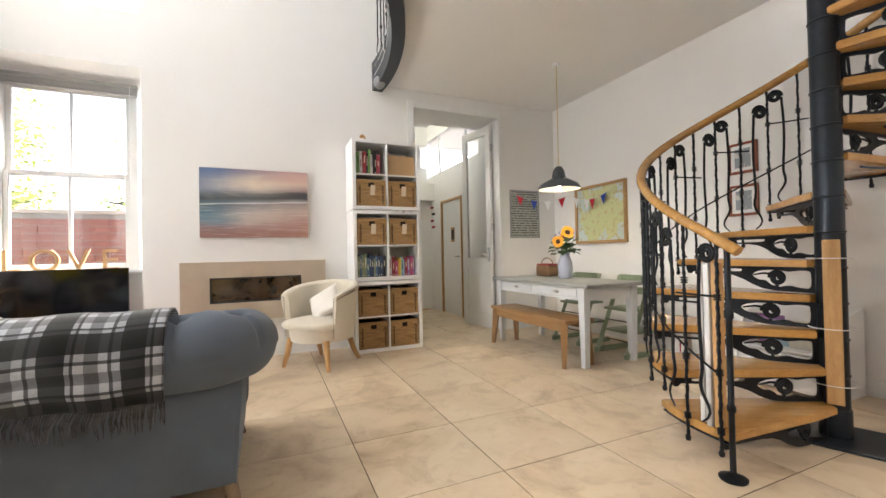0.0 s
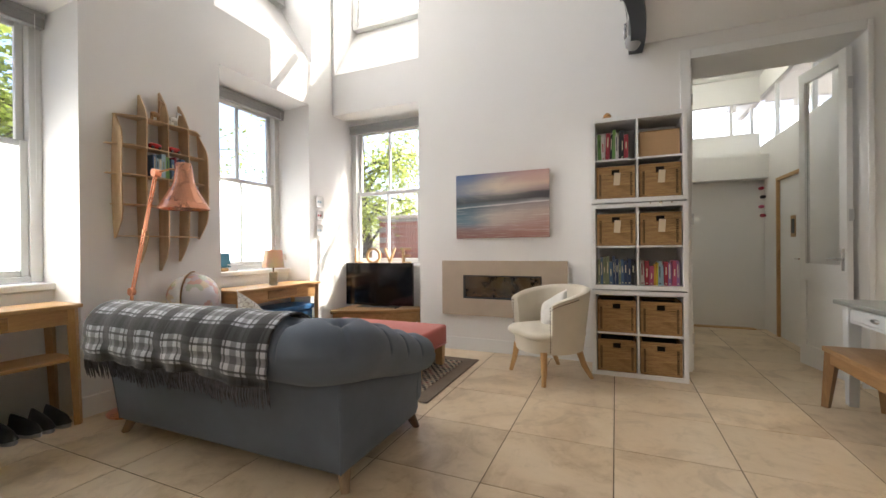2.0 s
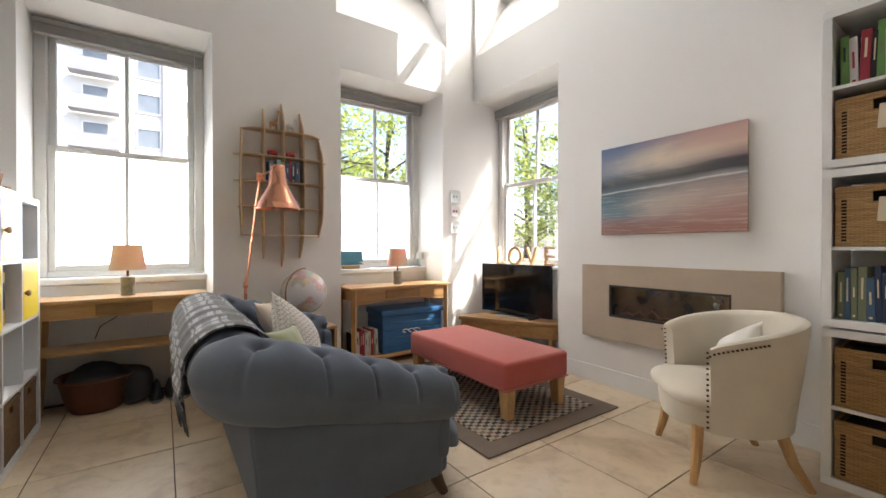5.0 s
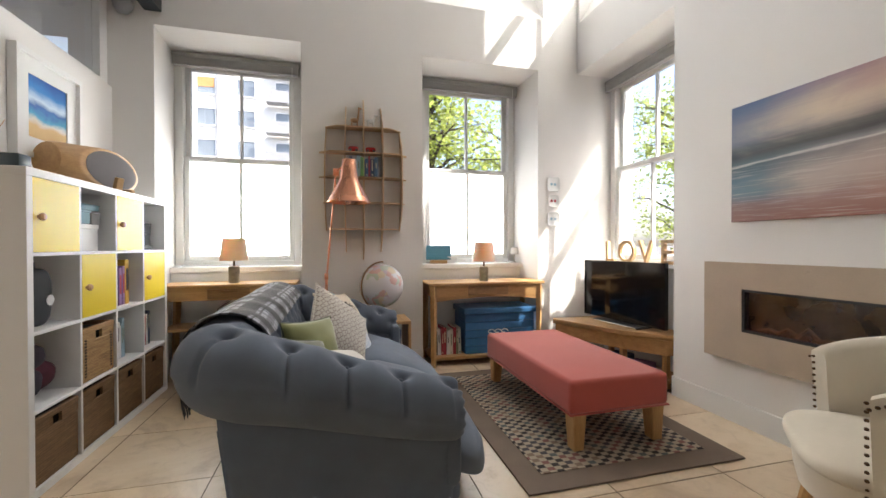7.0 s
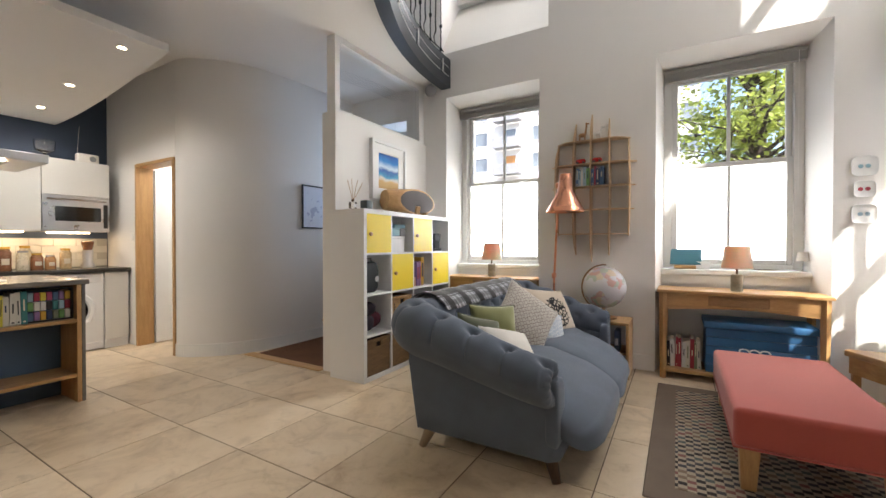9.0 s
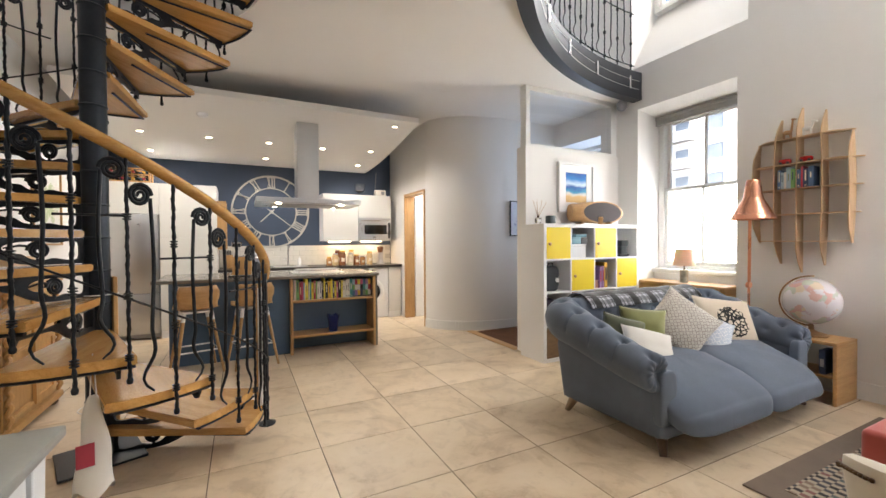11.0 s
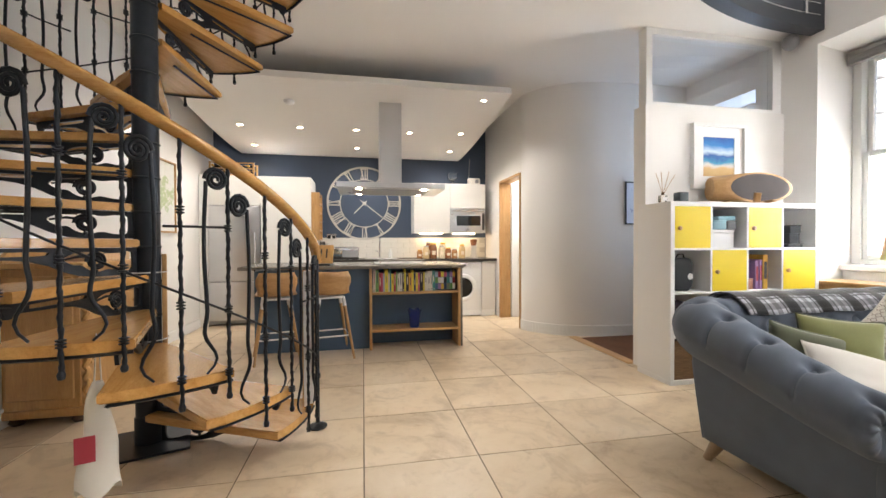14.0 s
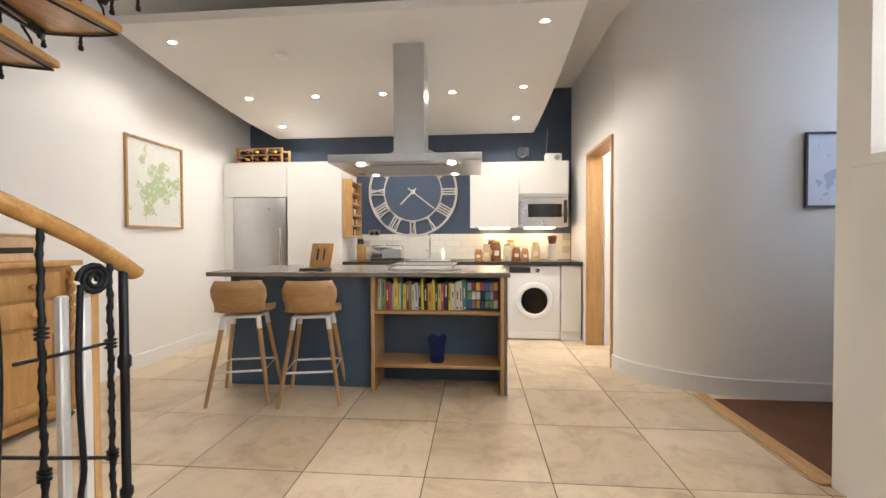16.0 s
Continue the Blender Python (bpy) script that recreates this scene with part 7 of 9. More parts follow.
# cloth bag hung from a baluster
bagh = thing("hanging_bag", "white cloth bag with red lettering hung on the stair", "bag", pose(3.27, 2.60, 0.11) @ Matrix.Rotation(radians(20), 4, "Z") @ Matrix.Diagonal((0.58, 0.9, 1.2, 1)))
b = bmesh.new()
rows = []
for i in range(15):
    f = i / 14
    w = 0.03 + 0.10 * f ** 0.7
    rows.append([(w * math.cos(a) + 0.01 * math.sin(f * 9), (0.015 + 0.035 * f) * math.sin(a), 0.40 - 0.36 * f + 0.02 * math.sin(3 * a) * f) for a in [2 * math.pi * k / 18 for k in range(18)]])
vs = grid_surface(b, rows, True)
b.faces.new(vs[-1])
part("body", b, M_PALE, bagh, smooth=70)
part("red_panel", turned(box(-0.055, 0.055, 0.046, 0.052, 0.15, 0.235), pose(0.06, 0.0, 0)), BOOKC[3], bagh)
part("handle", tube(bmesh.new(), [(-0.02, 0, 0.39), (-0.01, 0, 0.50), (0.0, 0.02, 0.56), (0.01, 0, 0.50), (0.02, 0, 0.39)], 0.005, 6), M_PALE, bagh)

# ---- kitchen ----
def unit(name, label, cat, x0, x1, y0, y1, z0, z1, doors, mat=None, handle=False):
    """A cabinet unit with door fronts facing +y; doors are (x0, x1, z0, z1)."""
    t = thing(name, label, cat)
    part("body", box(x0, x1, y0, y1 - 0.02, z0, z1), M_WHITE, t)
    for dx0, dx1, dz0, dz1 in doors:
        part("door", box(dx0 + 0.0015, dx1 - 0.0015, y1 - 0.019, y1, dz0 + 0.0015, dz1 - 0.0015, 0.0015, 1), mat or M_GLOSSW, t, "glossy white slab door")
    return t


YT = -1.60
unit("tall_cabinet", "glossy white tall larder cabinet", "cabinet", 2.96, 3.632, SOUTH + 0.004, YT, 0.0, 2.09, [(2.96, 3.632, 0.1, 1.36), (2.96, 3.632, 1.36, 2.09)])
unit("bridge_cabinet", "glossy white cabinet above the steel fridge", "cabinet", 3.634, 4.425, SOUTH + 0.004, YT, 1.675, 2.09, [(3.634, 4.425, 1.675, 2.09)])
part_f = thing("filler_panel", "glossy white filler panel beside the fridge", "panel")
part("board", box(4.315, 4.425, SOUTH + 0.004, YT - 0.002, 0, 1.673), M_GLOSSW, part_f)
fr = thing("fridge_freezer", "brushed steel fridge freezer with bar handles", "fridge")
part("body", box(3.64, 4.31, SOUTH + 0.006, YT - 0.04, 0.02, 1.67), M_GREYP, fr)
for z0, z1, hz0, hz1 in ((0.62, 1.668, 0.75, 1.3), (0.08, 0.612, 0.35, 0.56)):
    d = part("door", box(3.645, 4.305, YT - 0.039, YT + 0.012, z0, z1, 0.008, 2), M_STEEL, fr, "brushed steel door")
    part("handle", tube(bmesh.new(), [(3.70, YT + 0.045, hz0), (3.70, YT + 0.045, hz1)], 0.009, 8), M_CHROME, d)
unit("wall_cabinet", "glossy white wall cabinet", "cabinet", 0.868, 1.45, SOUTH + 0.004, -1.84, 1.305, 2.09, [(0.868, 1.45, 1.305, 2.09)])
unit("wall_cabinet", "glossy white wall cabinet above the microwave", "cabinet", 0.28, 0.866, SOUTH + 0.004, -1.84, 1.70, 2.09, [(0.28, 0.866, 1.70, 2.09)])
mw = thing("microwave", "stainless steel built-in microwave with a dark window", "microwave")
part("body", box(0.285, 0.862, SOUTH + 0.006, -1.86, 1.307, 1.696), M_GREYP, mw)
part("front", holed_wall("y", -1.859, -1.838, 0.285, 0.862, 1.307, 1.696, [(0.36, 0.76, 1.42, 1.58)]), M_STEEL, mw)
part("window", box(0.36, 0.76, -1.858, -1.846, 1.42, 1.58), M_SCREEN, mw)
part("handle", tube(bmesh.new(), [(0.32, -1.815, 1.655), (0.83, -1.815, 1.655)], 0.009, 8), M_CHROME, mw)
part("control_strip", box(0.30, 0.34, -1.838, -1.836, 1.35, 1.62), M_BLACK, mw)

unit("base_cabinet", "white base cabinet below the sink", "cabinet", 1.03, 2.955, SOUTH + 0.004, YT - 0.01, 0.0, 0.858, [(1.03, 1.67, 0.1, 0.855), (1.67, 2.31, 0.1, 0.855), (2.31, 2.955, 0.1, 0.855)])
unit("base_cabinet", "narrow white base cabinet beside the washing machine", "cabinet", 0.19, 0.415, SOUTH + 0.004, YT - 0.01, 0.0, 0.858, [(0.19, 0.415, 0.1, 0.855)])
wt = thing("worktop", "dark stone worktop along the kitchen wall", "worktop")
part("slab", box(0.178, 2.955, SOUTH + 0.004, YT + 0.02, 0.86, 0.90, 0.003, 1), coat_of("dark_worktop", (0.05, 0.045, 0.04), 0.25, 0.2, 12, 150, 0.03), wt)
sk = thing("sink", "inset stainless steel sink with a tall mixer tap", "sink", pose(1.95, -1.92, 0.901))
part("bowl_rim", holed_wall("y", -0.2, 0.2, -0.25, 0.25, 0, 0.004, []), M_STEEL, sk)
part("tap", tube(bmesh.new(), [(0.02, -0.17, 0), (0.02, -0.17, 0.28), (0.02, -0.13, 0.32), (0.02, -0.05, 0.32), (0.02, -0.02, 0.29)], 0.012, 10), M_CHROME, sk)
part("tap_lever", tube(bmesh.new(), [(0.02, -0.17, 0.1), (0.09, -0.15, 0.13)], 0.007, 8), M_CHROME, sk)

wm = thing("washing_machine", "white front-loading washing machine under the worktop", "washing machine", pose(0.718, -1.62, 0))
part("body", box(-0.295, 0.295, -0.52, 0.0, 0.012, 0.85, 0.008, 2), M_WHITE, wm)
part("drawer", box(-0.28, -0.12, -0.001, 0.006, 0.745, 0.84, 0.004, 1), M_WHITE, wm)
part("control_panel", box(0.04, 0.28, -0.001, 0.004, 0.77, 0.835, 0.003, 1), M_BLACK, wm)
part("dial", turned(lathe(bmesh.new(), [(0, 0.025), (0.026, 0.023), (0.03, 0)], 20), pose(-0.04, 0.0, 0.80, -90, 0, 0)), M_CHROME, wm)
d = part("door", turned(lathe(bmesh.new(), [(0.15, 0.0), (0.205, 0.004), (0.215, 0.018), (0.20, 0.036), (0.165, 0.04), (0.150, 0.03)], 40), pose(0.0, 0.0, 0.455, -90, 0, 0)), M_WHITE, wm, "round white porthole door")
part("porthole", turned(lathe(bmesh.new(), [(0, 0.045), (0.09, 0.04), (0.15, 0.022), (0.152, 0.0)], 32), pose(0.0, 0.0, 0.455, -90, 0, 0)), glass("porthole_glass", 0.02, (0.12, 0.12, 0.13)), d)
part("drum", turned(lathe(bmesh.new(), [(0, 0.003), (0.15, 0.002), (0.15, 0.0)], 28), pose(0, 0, 0.455, -90, 0, 0)), M_BLACK, d)
part("plinth", box(-0.29, 0.29, -0.02, 0.003, 0.02, 0.09, 0.002, 1), M_WHITE, wm)

# splashback of white brick tiles
sb = tagged(new("splashback"), "white glossy brick-tiled splashback", "splashback", "", "structure")
part("bed", box(0.18, 2.955, SOUTH + 0.001, SOUTH + 0.008, 0.902, 1.235), coat_of("pale_grout", (0.50, 0.48, 0.44), 0.9, 0.1, 6, 90, 0.1), sb)
m_metro = link_mesh("tile", box(-0.098, 0.098, 0, 0.008, -0.039, 0.039, 0.0025, 1), coat_of("white_glazed_tile", (0.70, 0.68, 0.63), 0.12, 0.03, 5, 40, 0.02), 40)
for j in range(4):
    for i in range(14):
        x = 0.28 + 0.2 * i + (0.1 if j % 2 else 0)
        if x < 2.86:
            o = new("tile", m_metro)
            o.parent = sb
            o.matrix_basis = Matrix.Translation((x, SOUTH + 0.0075, 0.945 + 0.081 * j))

# wall clock with roman numerals
ck = thing("wall_clock", "large pale metal skeleton clock with roman numerals on navy wall", "clock", pose(2.205, SOUTH, 1.785))
M_CLK = coat_of("pale_painted_metal", (0.52, 0.50, 0.46), 0.5, 0.08, 8, 80, 0.1)


def ring(r0, r1, y0, y1, n=72):
    b = bmesh.new()
    rows = []
    for k in range(n):
        a = 2 * math.pi * k / n
        rows.append([(r * math.cos(a), y, r * math.sin(a)) for r, y in ((r0, y0), (r1, y0), (r1, y1), (r0, y1))])
    rows.append(rows[0])
    grid_surface(b, rows, True)
    bmesh.ops.remove_doubles(b, verts=b.verts, dist=0.0001)
    return b


part("outer_ring", ring(0.560, 0.588, 0.012, 0.026), M_CLK, ck)
part("inner_ring", ring(0.372, 0.388, 0.012, 0.026), M_CLK, ck)
for k, txt in enumerate(("XII", "I", "II", "III", "IIII", "V", "VI", "VII", "VIII", "IX", "X", "XI")):
    b = bmesh.new()
    wid = {"I": 0.034, "V": 0.062, "X": 0.062}
    tot = sum(wid[c] for c in txt)
    x = -tot / 2
    for c in txt:
        w = wid[c]
        h0, h1 = 0.392, 0.556
        cx = x + w / 2
        if c == "I":
            bx(b, cx - 0.009, cx + 0.009, 0.012, 0.02, h0, h1)
        elif c == "V":
            tube(b, [(cx - 0.02, 0.016, h1), (cx, 0.016, h0)], 0.010, 4)
            tube(b, [(cx + 0.02, 0.016, h1), (cx, 0.016, h0)], 0.005, 4)
        else:
            tube(b, [(cx - 0.02, 0.016, h1), (cx + 0.02, 0.016, h0)], 0.010, 4)
            tube(b, [(cx + 0.02, 0.016, h1), (cx - 0.02, 0.016, h0)], 0.005, 4)
        bx(b, cx - w * 0.45, cx + w * 0.45, 0.012, 0.02, h1 - 0.012, h1 + 0.003)
        bx(b, cx - w * 0.45, cx + w * 0.45, 0.012, 0.02, h0 - 0.003, h0 + 0.010)
        x += w
    for v in b.verts:
        v.co.x = -v.co.x
    part("numeral", turned(b, Matrix.Rotation(radians(-30 * k), 4, "Y")), M_CLK, ck)
part("hour_pointer", turned(box(-0.009, 0.009, 0.022, 0.027, -0.06, 0.23, 0.003, 1), Matrix.Rotation(radians(135), 4, "Y")), M_CLK, ck)
part("minute_pointer", turned(box(-0.007, 0.007, 0.028, 0.032, -0.08, 0.36, 0.003, 1), Matrix.Rotation(radians(-128), 4, "Y")), M_CLK, ck)
part("hub", turned(lathe(bmesh.new(), [(0, 0.036), (0.022, 0.034), (0.03, 0.012), (0.03, 0.0)], 20), pose(0, 0, 0, -90, 0, 0)), M_CLK, ck)

# cooker hood over the island
hd = thing("cooker_hood", "stainless steel island cooker hood hung from the ceiling", "cooker hood")
part("canopy", box(1.333, 2.503, -0.62, 0.065, 1.735, 1.795, 0.004, 1), M_STEEL, hd)
part("filter", box(1.50, 2.34, -0.52, -0.05, 1.728, 1.734), M_GREYP, hd)
part("chimney", box(1.792, 2.042, -0.46, -0.18, 1.796, 2.742, 0.002, 1), M_STEEL, hd)
M_LED = glow("warm_downlight", (1.0, 0.78, 0.50), 14)
for x in (1.56, 2.27):
    for y in (-0.02, -0.50):
        part("hood_lamp", lathe(bmesh.new(), [(0.0, 0.0), (0.026, 0.0), (0.03, 0.006), (0, 0.008)], 18, (x, y, 1.7265)), M_LED, hd, "lit round hood lamp")
small_light("hood_light", (1.92, -0.25, 1.70), 3.0, 0.12, (1.0, 0.92, 0.80), 150)

# island
isl = thing("kitchen_island", "slate blue kitchen island with an oak open bookcase end", "kitchen island")
part("back_body", box(1.20, 3.33, -0.80, -0.215, 0.0, 0.868), M_ISLBLUE, isl)
part("front_panel", box(2.166, 3.33, -0.214, 0.0, 0.0, 0.868), M_ISLBLUE, isl, "slate blue front panel")
part("upright", box(2.138, 2.165, -0.214, 0.10, 0.0, 0.868, 0.0015, 1), M_OAK_Z, isl, "oak upright")
part("upright", box(1.172, 1.199, -0.214, 0.10, 0.0, 0.868, 0.0015, 1), M_OAK_Z, isl, "oak upright")
part("end_panel", box(1.150, 1.170, -0.80, 0.10, 0.0, 0.868), M_WORKTOP, isl)
part("shelf", box(1.20, 2.137, -0.213, 0.095, 0.59, 0.615, 0.0015, 1), M_OAK, isl)
part("shelf", box(1.20, 2.137, -0.213, 0.095, 0.187, 0.212, 0.0015, 1), M_OAK, isl)
iw = thing("island_worktop", "grey stone worktop on the kitchen island", "worktop")
part("slab", box(1.13, 3.46, -0.86, 0.115, 0.869, 0.903, 0.003, 1), M_WORKTOP, iw)
book_row((2.125, 0.05, 0.616), (-1, 0, 0), (0, 1, 0), 0.67, 0.25, 0.17, (0, 9, 0, 12, 12, 5, 7, 6, 1, 9, 13, 4, 8, 3), "cookbooks on the island", 1.2)
cr = thing("spice_crate", "dark crate full of small coloured packets", "crate", pose(1.33, -0.02, 0.616))
part("crate_box", holed_wall("y", 0.0, 0.06, -0.13, 0.13, 0, 0.23, [(-0.12, 0.12, 0.01, 0.22)]), M_BLACK, cr)
for i in range(7):
    for j in range(3):
        part("packet", box(-0.115 + 0.033 * i, -0.086 + 0.033 * i, 0.01, 0.05, 0.012 + 0.068 * j, 0.072 + 0.068 * j, 0.002, 1), BOOKC[(i * 5 + j * 3) % 14], cr)
vb_ = thing("glass_jug", "cobalt blue wavy glass vase on the island shelf", "vase", pose(1.675, 0.0, 0.213))
b = bmesh.new()
rows = []
for r, z in ((0.0, 0.0), (0.05, 0.0), (0.055, 0.02), (0.058, 0.12), (0.075, 0.19), (0.07, 0.19), (0.052, 0.12), (0.05, 0.02), (0.0, 0.01)):
    rows.append([(r * (1 + 0.08 * math.sin(5 * a) * z / 0.19) * math.cos(a), r * (1 + 0.08 * math.sin(5 * a) * z / 0.19) * math.sin(a), z + (0.012 * math.sin(5 * a) if z > 0.15 else 0)) for a in [2 * math.pi * k / 40 for k in range(40)]])
grid_surface(b, rows, True)
part("body", b, glass("cobalt_glass", 0.03, (0.10, 0.20, 0.75)), vb_, smooth=60)
so = thing("socket", "white double wall socket on the island panel", "socket", pose(3.175, 0.003, 0.79))
part("plate", box(-0.073, 0.073, 0, 0.008, -0.043, 0.043, 0.003, 1), M_WHITE, so)
for s in (-1, 1):
    part("switch", box(s * 0.045 - 0.008, s * 0.045 + 0.008, 0.008, 0.011, 0.005, 0.025, 0.001, 1), M_WHITE, so)
    part("pin_hole", box(s * 0.03 - 0.004, s * 0.03 + 0.004, 0.0085, 0.0095, -0.02, -0.008), M_BLACK, so)
hb = thing("hob", "black glass hob in a steel rim on the island", "hob", pose(1.80, -0.42, 0.904))
part("glass_top", box(-0.29, 0.29, -0.25, 0.25, 0, 0.006, 0.002, 1), M_SCREEN, hb)
part("rim", holed_wall("y", -0.262, 0.262, -0.302, 0.302, 0.0, 0.008, []), M_STEEL, hb)
tr_ = thing("cooling_tray", "steel wire tray stood on the hob", "tray", pose(1.80, -0.30, 0.913))
for k in range(4):
    part("wire", tube(bmesh.new(), [(-0.26, 0.1 * k - 0.15, 0.03), (0.26, 0.1 * k - 0.15, 0.03)], 0.004, 6), M_CHROME, tr_)
part("rim_wire", tube(bmesh.new(), [(-0.26, -0.16, 0.034), (0.26, -0.16, 0.034), (0.26, 0.16, 0.034), (-0.26, 0.16, 0.034)], 0.005, 6, closed=True), M_CHROME, tr_)
for sx in (-0.24, 0.24):
    for sy in (-0.14, 0.14):
        part("foot", tube(bmesh.new(), [(sx, sy, 0.03), (sx, sy, 0)], 0.004, 6), M_CHROME, tr_)
tb = thing("cookbook_stand", "oak board book stand holding a dark recipe card", "book stand", pose(2.66, -0.12, 0.904) @ Matrix.Rotation(radians(-12), 4, "Z"))
part("board", turned(box(-0.10, 0.10, -0.008, 0.008, 0.015, 0.225, 0.006, 2), pose(0, -0.02, 0, 15, 0, 0)), M_PINE, tb)
part("foot_rest", box(-0.11, 0.11, -0.03, 0.10, 0.0, 0.018, 0.003, 1), M_BLACK, tb)
part("back_leg", tube(bmesh.new(), [(0.0, -0.06, 0.16), (0.0, -0.15, 0.0)], 0.007, 6), M_BLACK, tb)
for s in (-0.03, 0.03):
    part("page_clip", turned(box(s - 0.008, s + 0.008, 0.009, 0.013, 0.08, 0.18, 0.002, 1), pose(0, -0.02, 0, 15, 0, 0)), M_BLACK, tb)


def bar_stool(m):
    t = thing("bar_stool", "oak-veneer bar stool with a low curved back and white footrest", "bar stool", m, "bar stools at the island")
    b = bmesh.new()
    rows = []
    for i in range(15):
        f = i / 14
        y = -0.19 + 0.36 * min(f / 0.72, 1.0) + 0.035 * max(0, (f - 0.72) / 0.28)
        z = 0.62 + 0.015 * (abs(f - 0.35) / 0.35) ** 2 + (0.19 * ((f - 0.66) / 0.34) ** 1.3 if f > 0.66 else 0)
        hw = 0.17 + 0.025 * math.sin(math.pi * min(1, f / 0.7)) + (0.015 if f > 0.8 else 0) - 0.03 * (max(0, f - 0.93) / 0.07)
        row = []
        for k in range(13):
            u = -1 + 2 * k / 12
            wrap = 0.045 * u * u if f > 0.6 else 0.0
            row.append((hw * u, y - wrap * 1.2, z + 0.014 * u * u * (1 if f < 0.7 else 0.3)))
        rows.append(row)
    grid_surface(b, rows)
    s = part("seat_shell", b, M_OAK, t, "bent oak veneer shell", smooth=70)
    so_ = s.modifiers.new("thick", "SOLIDIFY")
    so_.thickness = 0.012
    part("seat_frame", box(-0.13, 0.13, -0.13, 0.11, 0.592, 0.612, 0.006, 2), M_WHITE, t)
    legs = []
    for sx in (-1, 1):
        for sy in (-1, 1):
            top, bot = Vector((sx * 0.115, sy * 0.105 - 0.01, 0.60)), Vector((sx * 0.205, sy * 0.195, 0.0))
            part("leg", tube(bmesh.new(), [bot, top.lerp(bot, 0.1)], [0.012, 0.017], 10), M_OAK_Z, t)
            part("leg_socket", tube(bmesh.new(), [top.lerp(bot, 0.14), top], [0.019, 0.018], 10), M_WHITE, t)
            legs.append(bot.lerp(top, 0.38))
    a, c, d, e = legs[0], legs[1], legs[3], legs[2]
    part("footrest", tube(bmesh.new(), [a, c, d, e], 0.008, 8, closed=True), M_WHITE, t, "white metal footrest")
    return t


st1 = bar_stool(pose(3.07, 0.235, 0) @ Matrix.Rotation(radians(14), 4, "Z"))
copy_thing(st1, pose(2.56, 0.215, 0) @ Matrix.Rotation(radians(12), 4, "Z"))

# downlights and smoke alarm in the dropped ceiling
def panel_z(y):
    f = (0.17 - y) / 2.36
    return 2.80 - 0.28 * (1 - (1 - f) ** 1.7)


M_RIM = coat_of("downlight_rim", (0.7, 0.7, 0.68), 0.3, 0.03, 3, 40, 0, 0.5)
for x, y in ((3.83, -0.05), (0.865, -0.01), (3.71, -0.95), (3.005, -0.95), (2.307, -0.945), (1.61, -0.955), (0.92, -0.90), (3.73, -1.70), (2.31, -1.66), (0.92, -1.63)):
    z = panel_z(y)
    t = thing("downlight", "small lit recessed ceiling downlight", "downlight", pose(x, y, z), "kitchen downlights")
    part("rim", lathe(bmesh.new(), [(0.028, -0.001), (0.042, -0.004), (0.044, -0.001), (0.044, 0.004), (0.028, 0.004)], 24), M_RIM, t)
    part("lens", lathe(bmesh.new(), [(0.0, -0.002), (0.028, -0.002), (0.028, 0.003), (0.0, 0.003)], 20), M_LED, t)
    small_light("downlight_beam", (x, y, z - 0.02), 4.2, 0.03, (1.0, 0.94, 0.87), 150)
sm = thing("smoke_alarm", "round white smoke alarm on the ceiling panel", "smoke alarm", pose(3.02, -0.27, panel_z(-0.27)))
part("case", lathe(bmesh.new(), [(0, -0.042), (0.035, -0.04), (0.055, -0.026), (0.06, -0.002), (0, -0.002)], 28), M_WHITE, sm)
for x in (0.6, 1.15):
    t = thing("under_cabinet_light", "lit strip lamp under the wall cabinet", "strip lamp", pose(x, -2.0, 1.30))
    part("strip", box(-0.18, 0.18, -0.02, 0.02, -0.012, -0.001), glow("strip_glow", (1.0, 0.72, 0.42), 5), t)
    small_light("strip_light", (x, -2.0, 1.27), 0.4, 0.05, (1.0, 0.76, 0.5))

# on the worktop
ts = thing("toaster", "polished steel four-slot toaster on the worktop", "toaster", pose(2.49, -1.93, 0.901))
part("body", box(-0.2, 0.2, -0.09, 0.09, 0.012, 0.185, 0.025, 4), M_CHROME, ts, smooth=50)
part("front_panel", box(-0.19, 0.05, 0.088, 0.094, 0.03, 0.14, 0.004, 1), M_GREYP, ts)
part("base", box(-0.195, 0.195, -0.085, 0.085, 0, 0.014), M_BLACK, ts)
for s in (-0.04, 0.03):
    part("slot", box(-0.16, 0.16, s - 0.012, s + 0.012, 0.183, 0.187), M_BLACK, ts)
kb = thing("knife_block", "wooden knife block and boards beside the toaster", "knife block", pose(2.83, -1.95, 0.901))
part("block", turned(box(-0.055, 0.055, -0.06, 0.06, 0, 0.2, 0.006, 2), pose(0, 0, 0.0, 0, 0, 10)), M_PINE, kb)
for k in range(4):
    part("knife_handle", tube(bmesh.new(), [(-0.03 + 0.02 * k, 0.02, 0.195), (-0.03 + 0.02 * k, 0.045, 0.27)], 0.008, 6), M_BLACK, kb)
sk2 = thing("double_socket", "chrome double wall socket on the navy wall", "socket", pose(2.72, SOUTH + 0.003, 1.25))
part("plate", box(-0.075, 0.075, 0, 0.008, -0.045, 0.045, 0.003, 1), M_CHROME, sk2)
for s in (-0.035, 0.035):
    part("plug", box(s - 0.022, s + 0.022, 0.008, 0.035, -0.03, 0.02, 0.005, 1), M_BLACK, sk2)


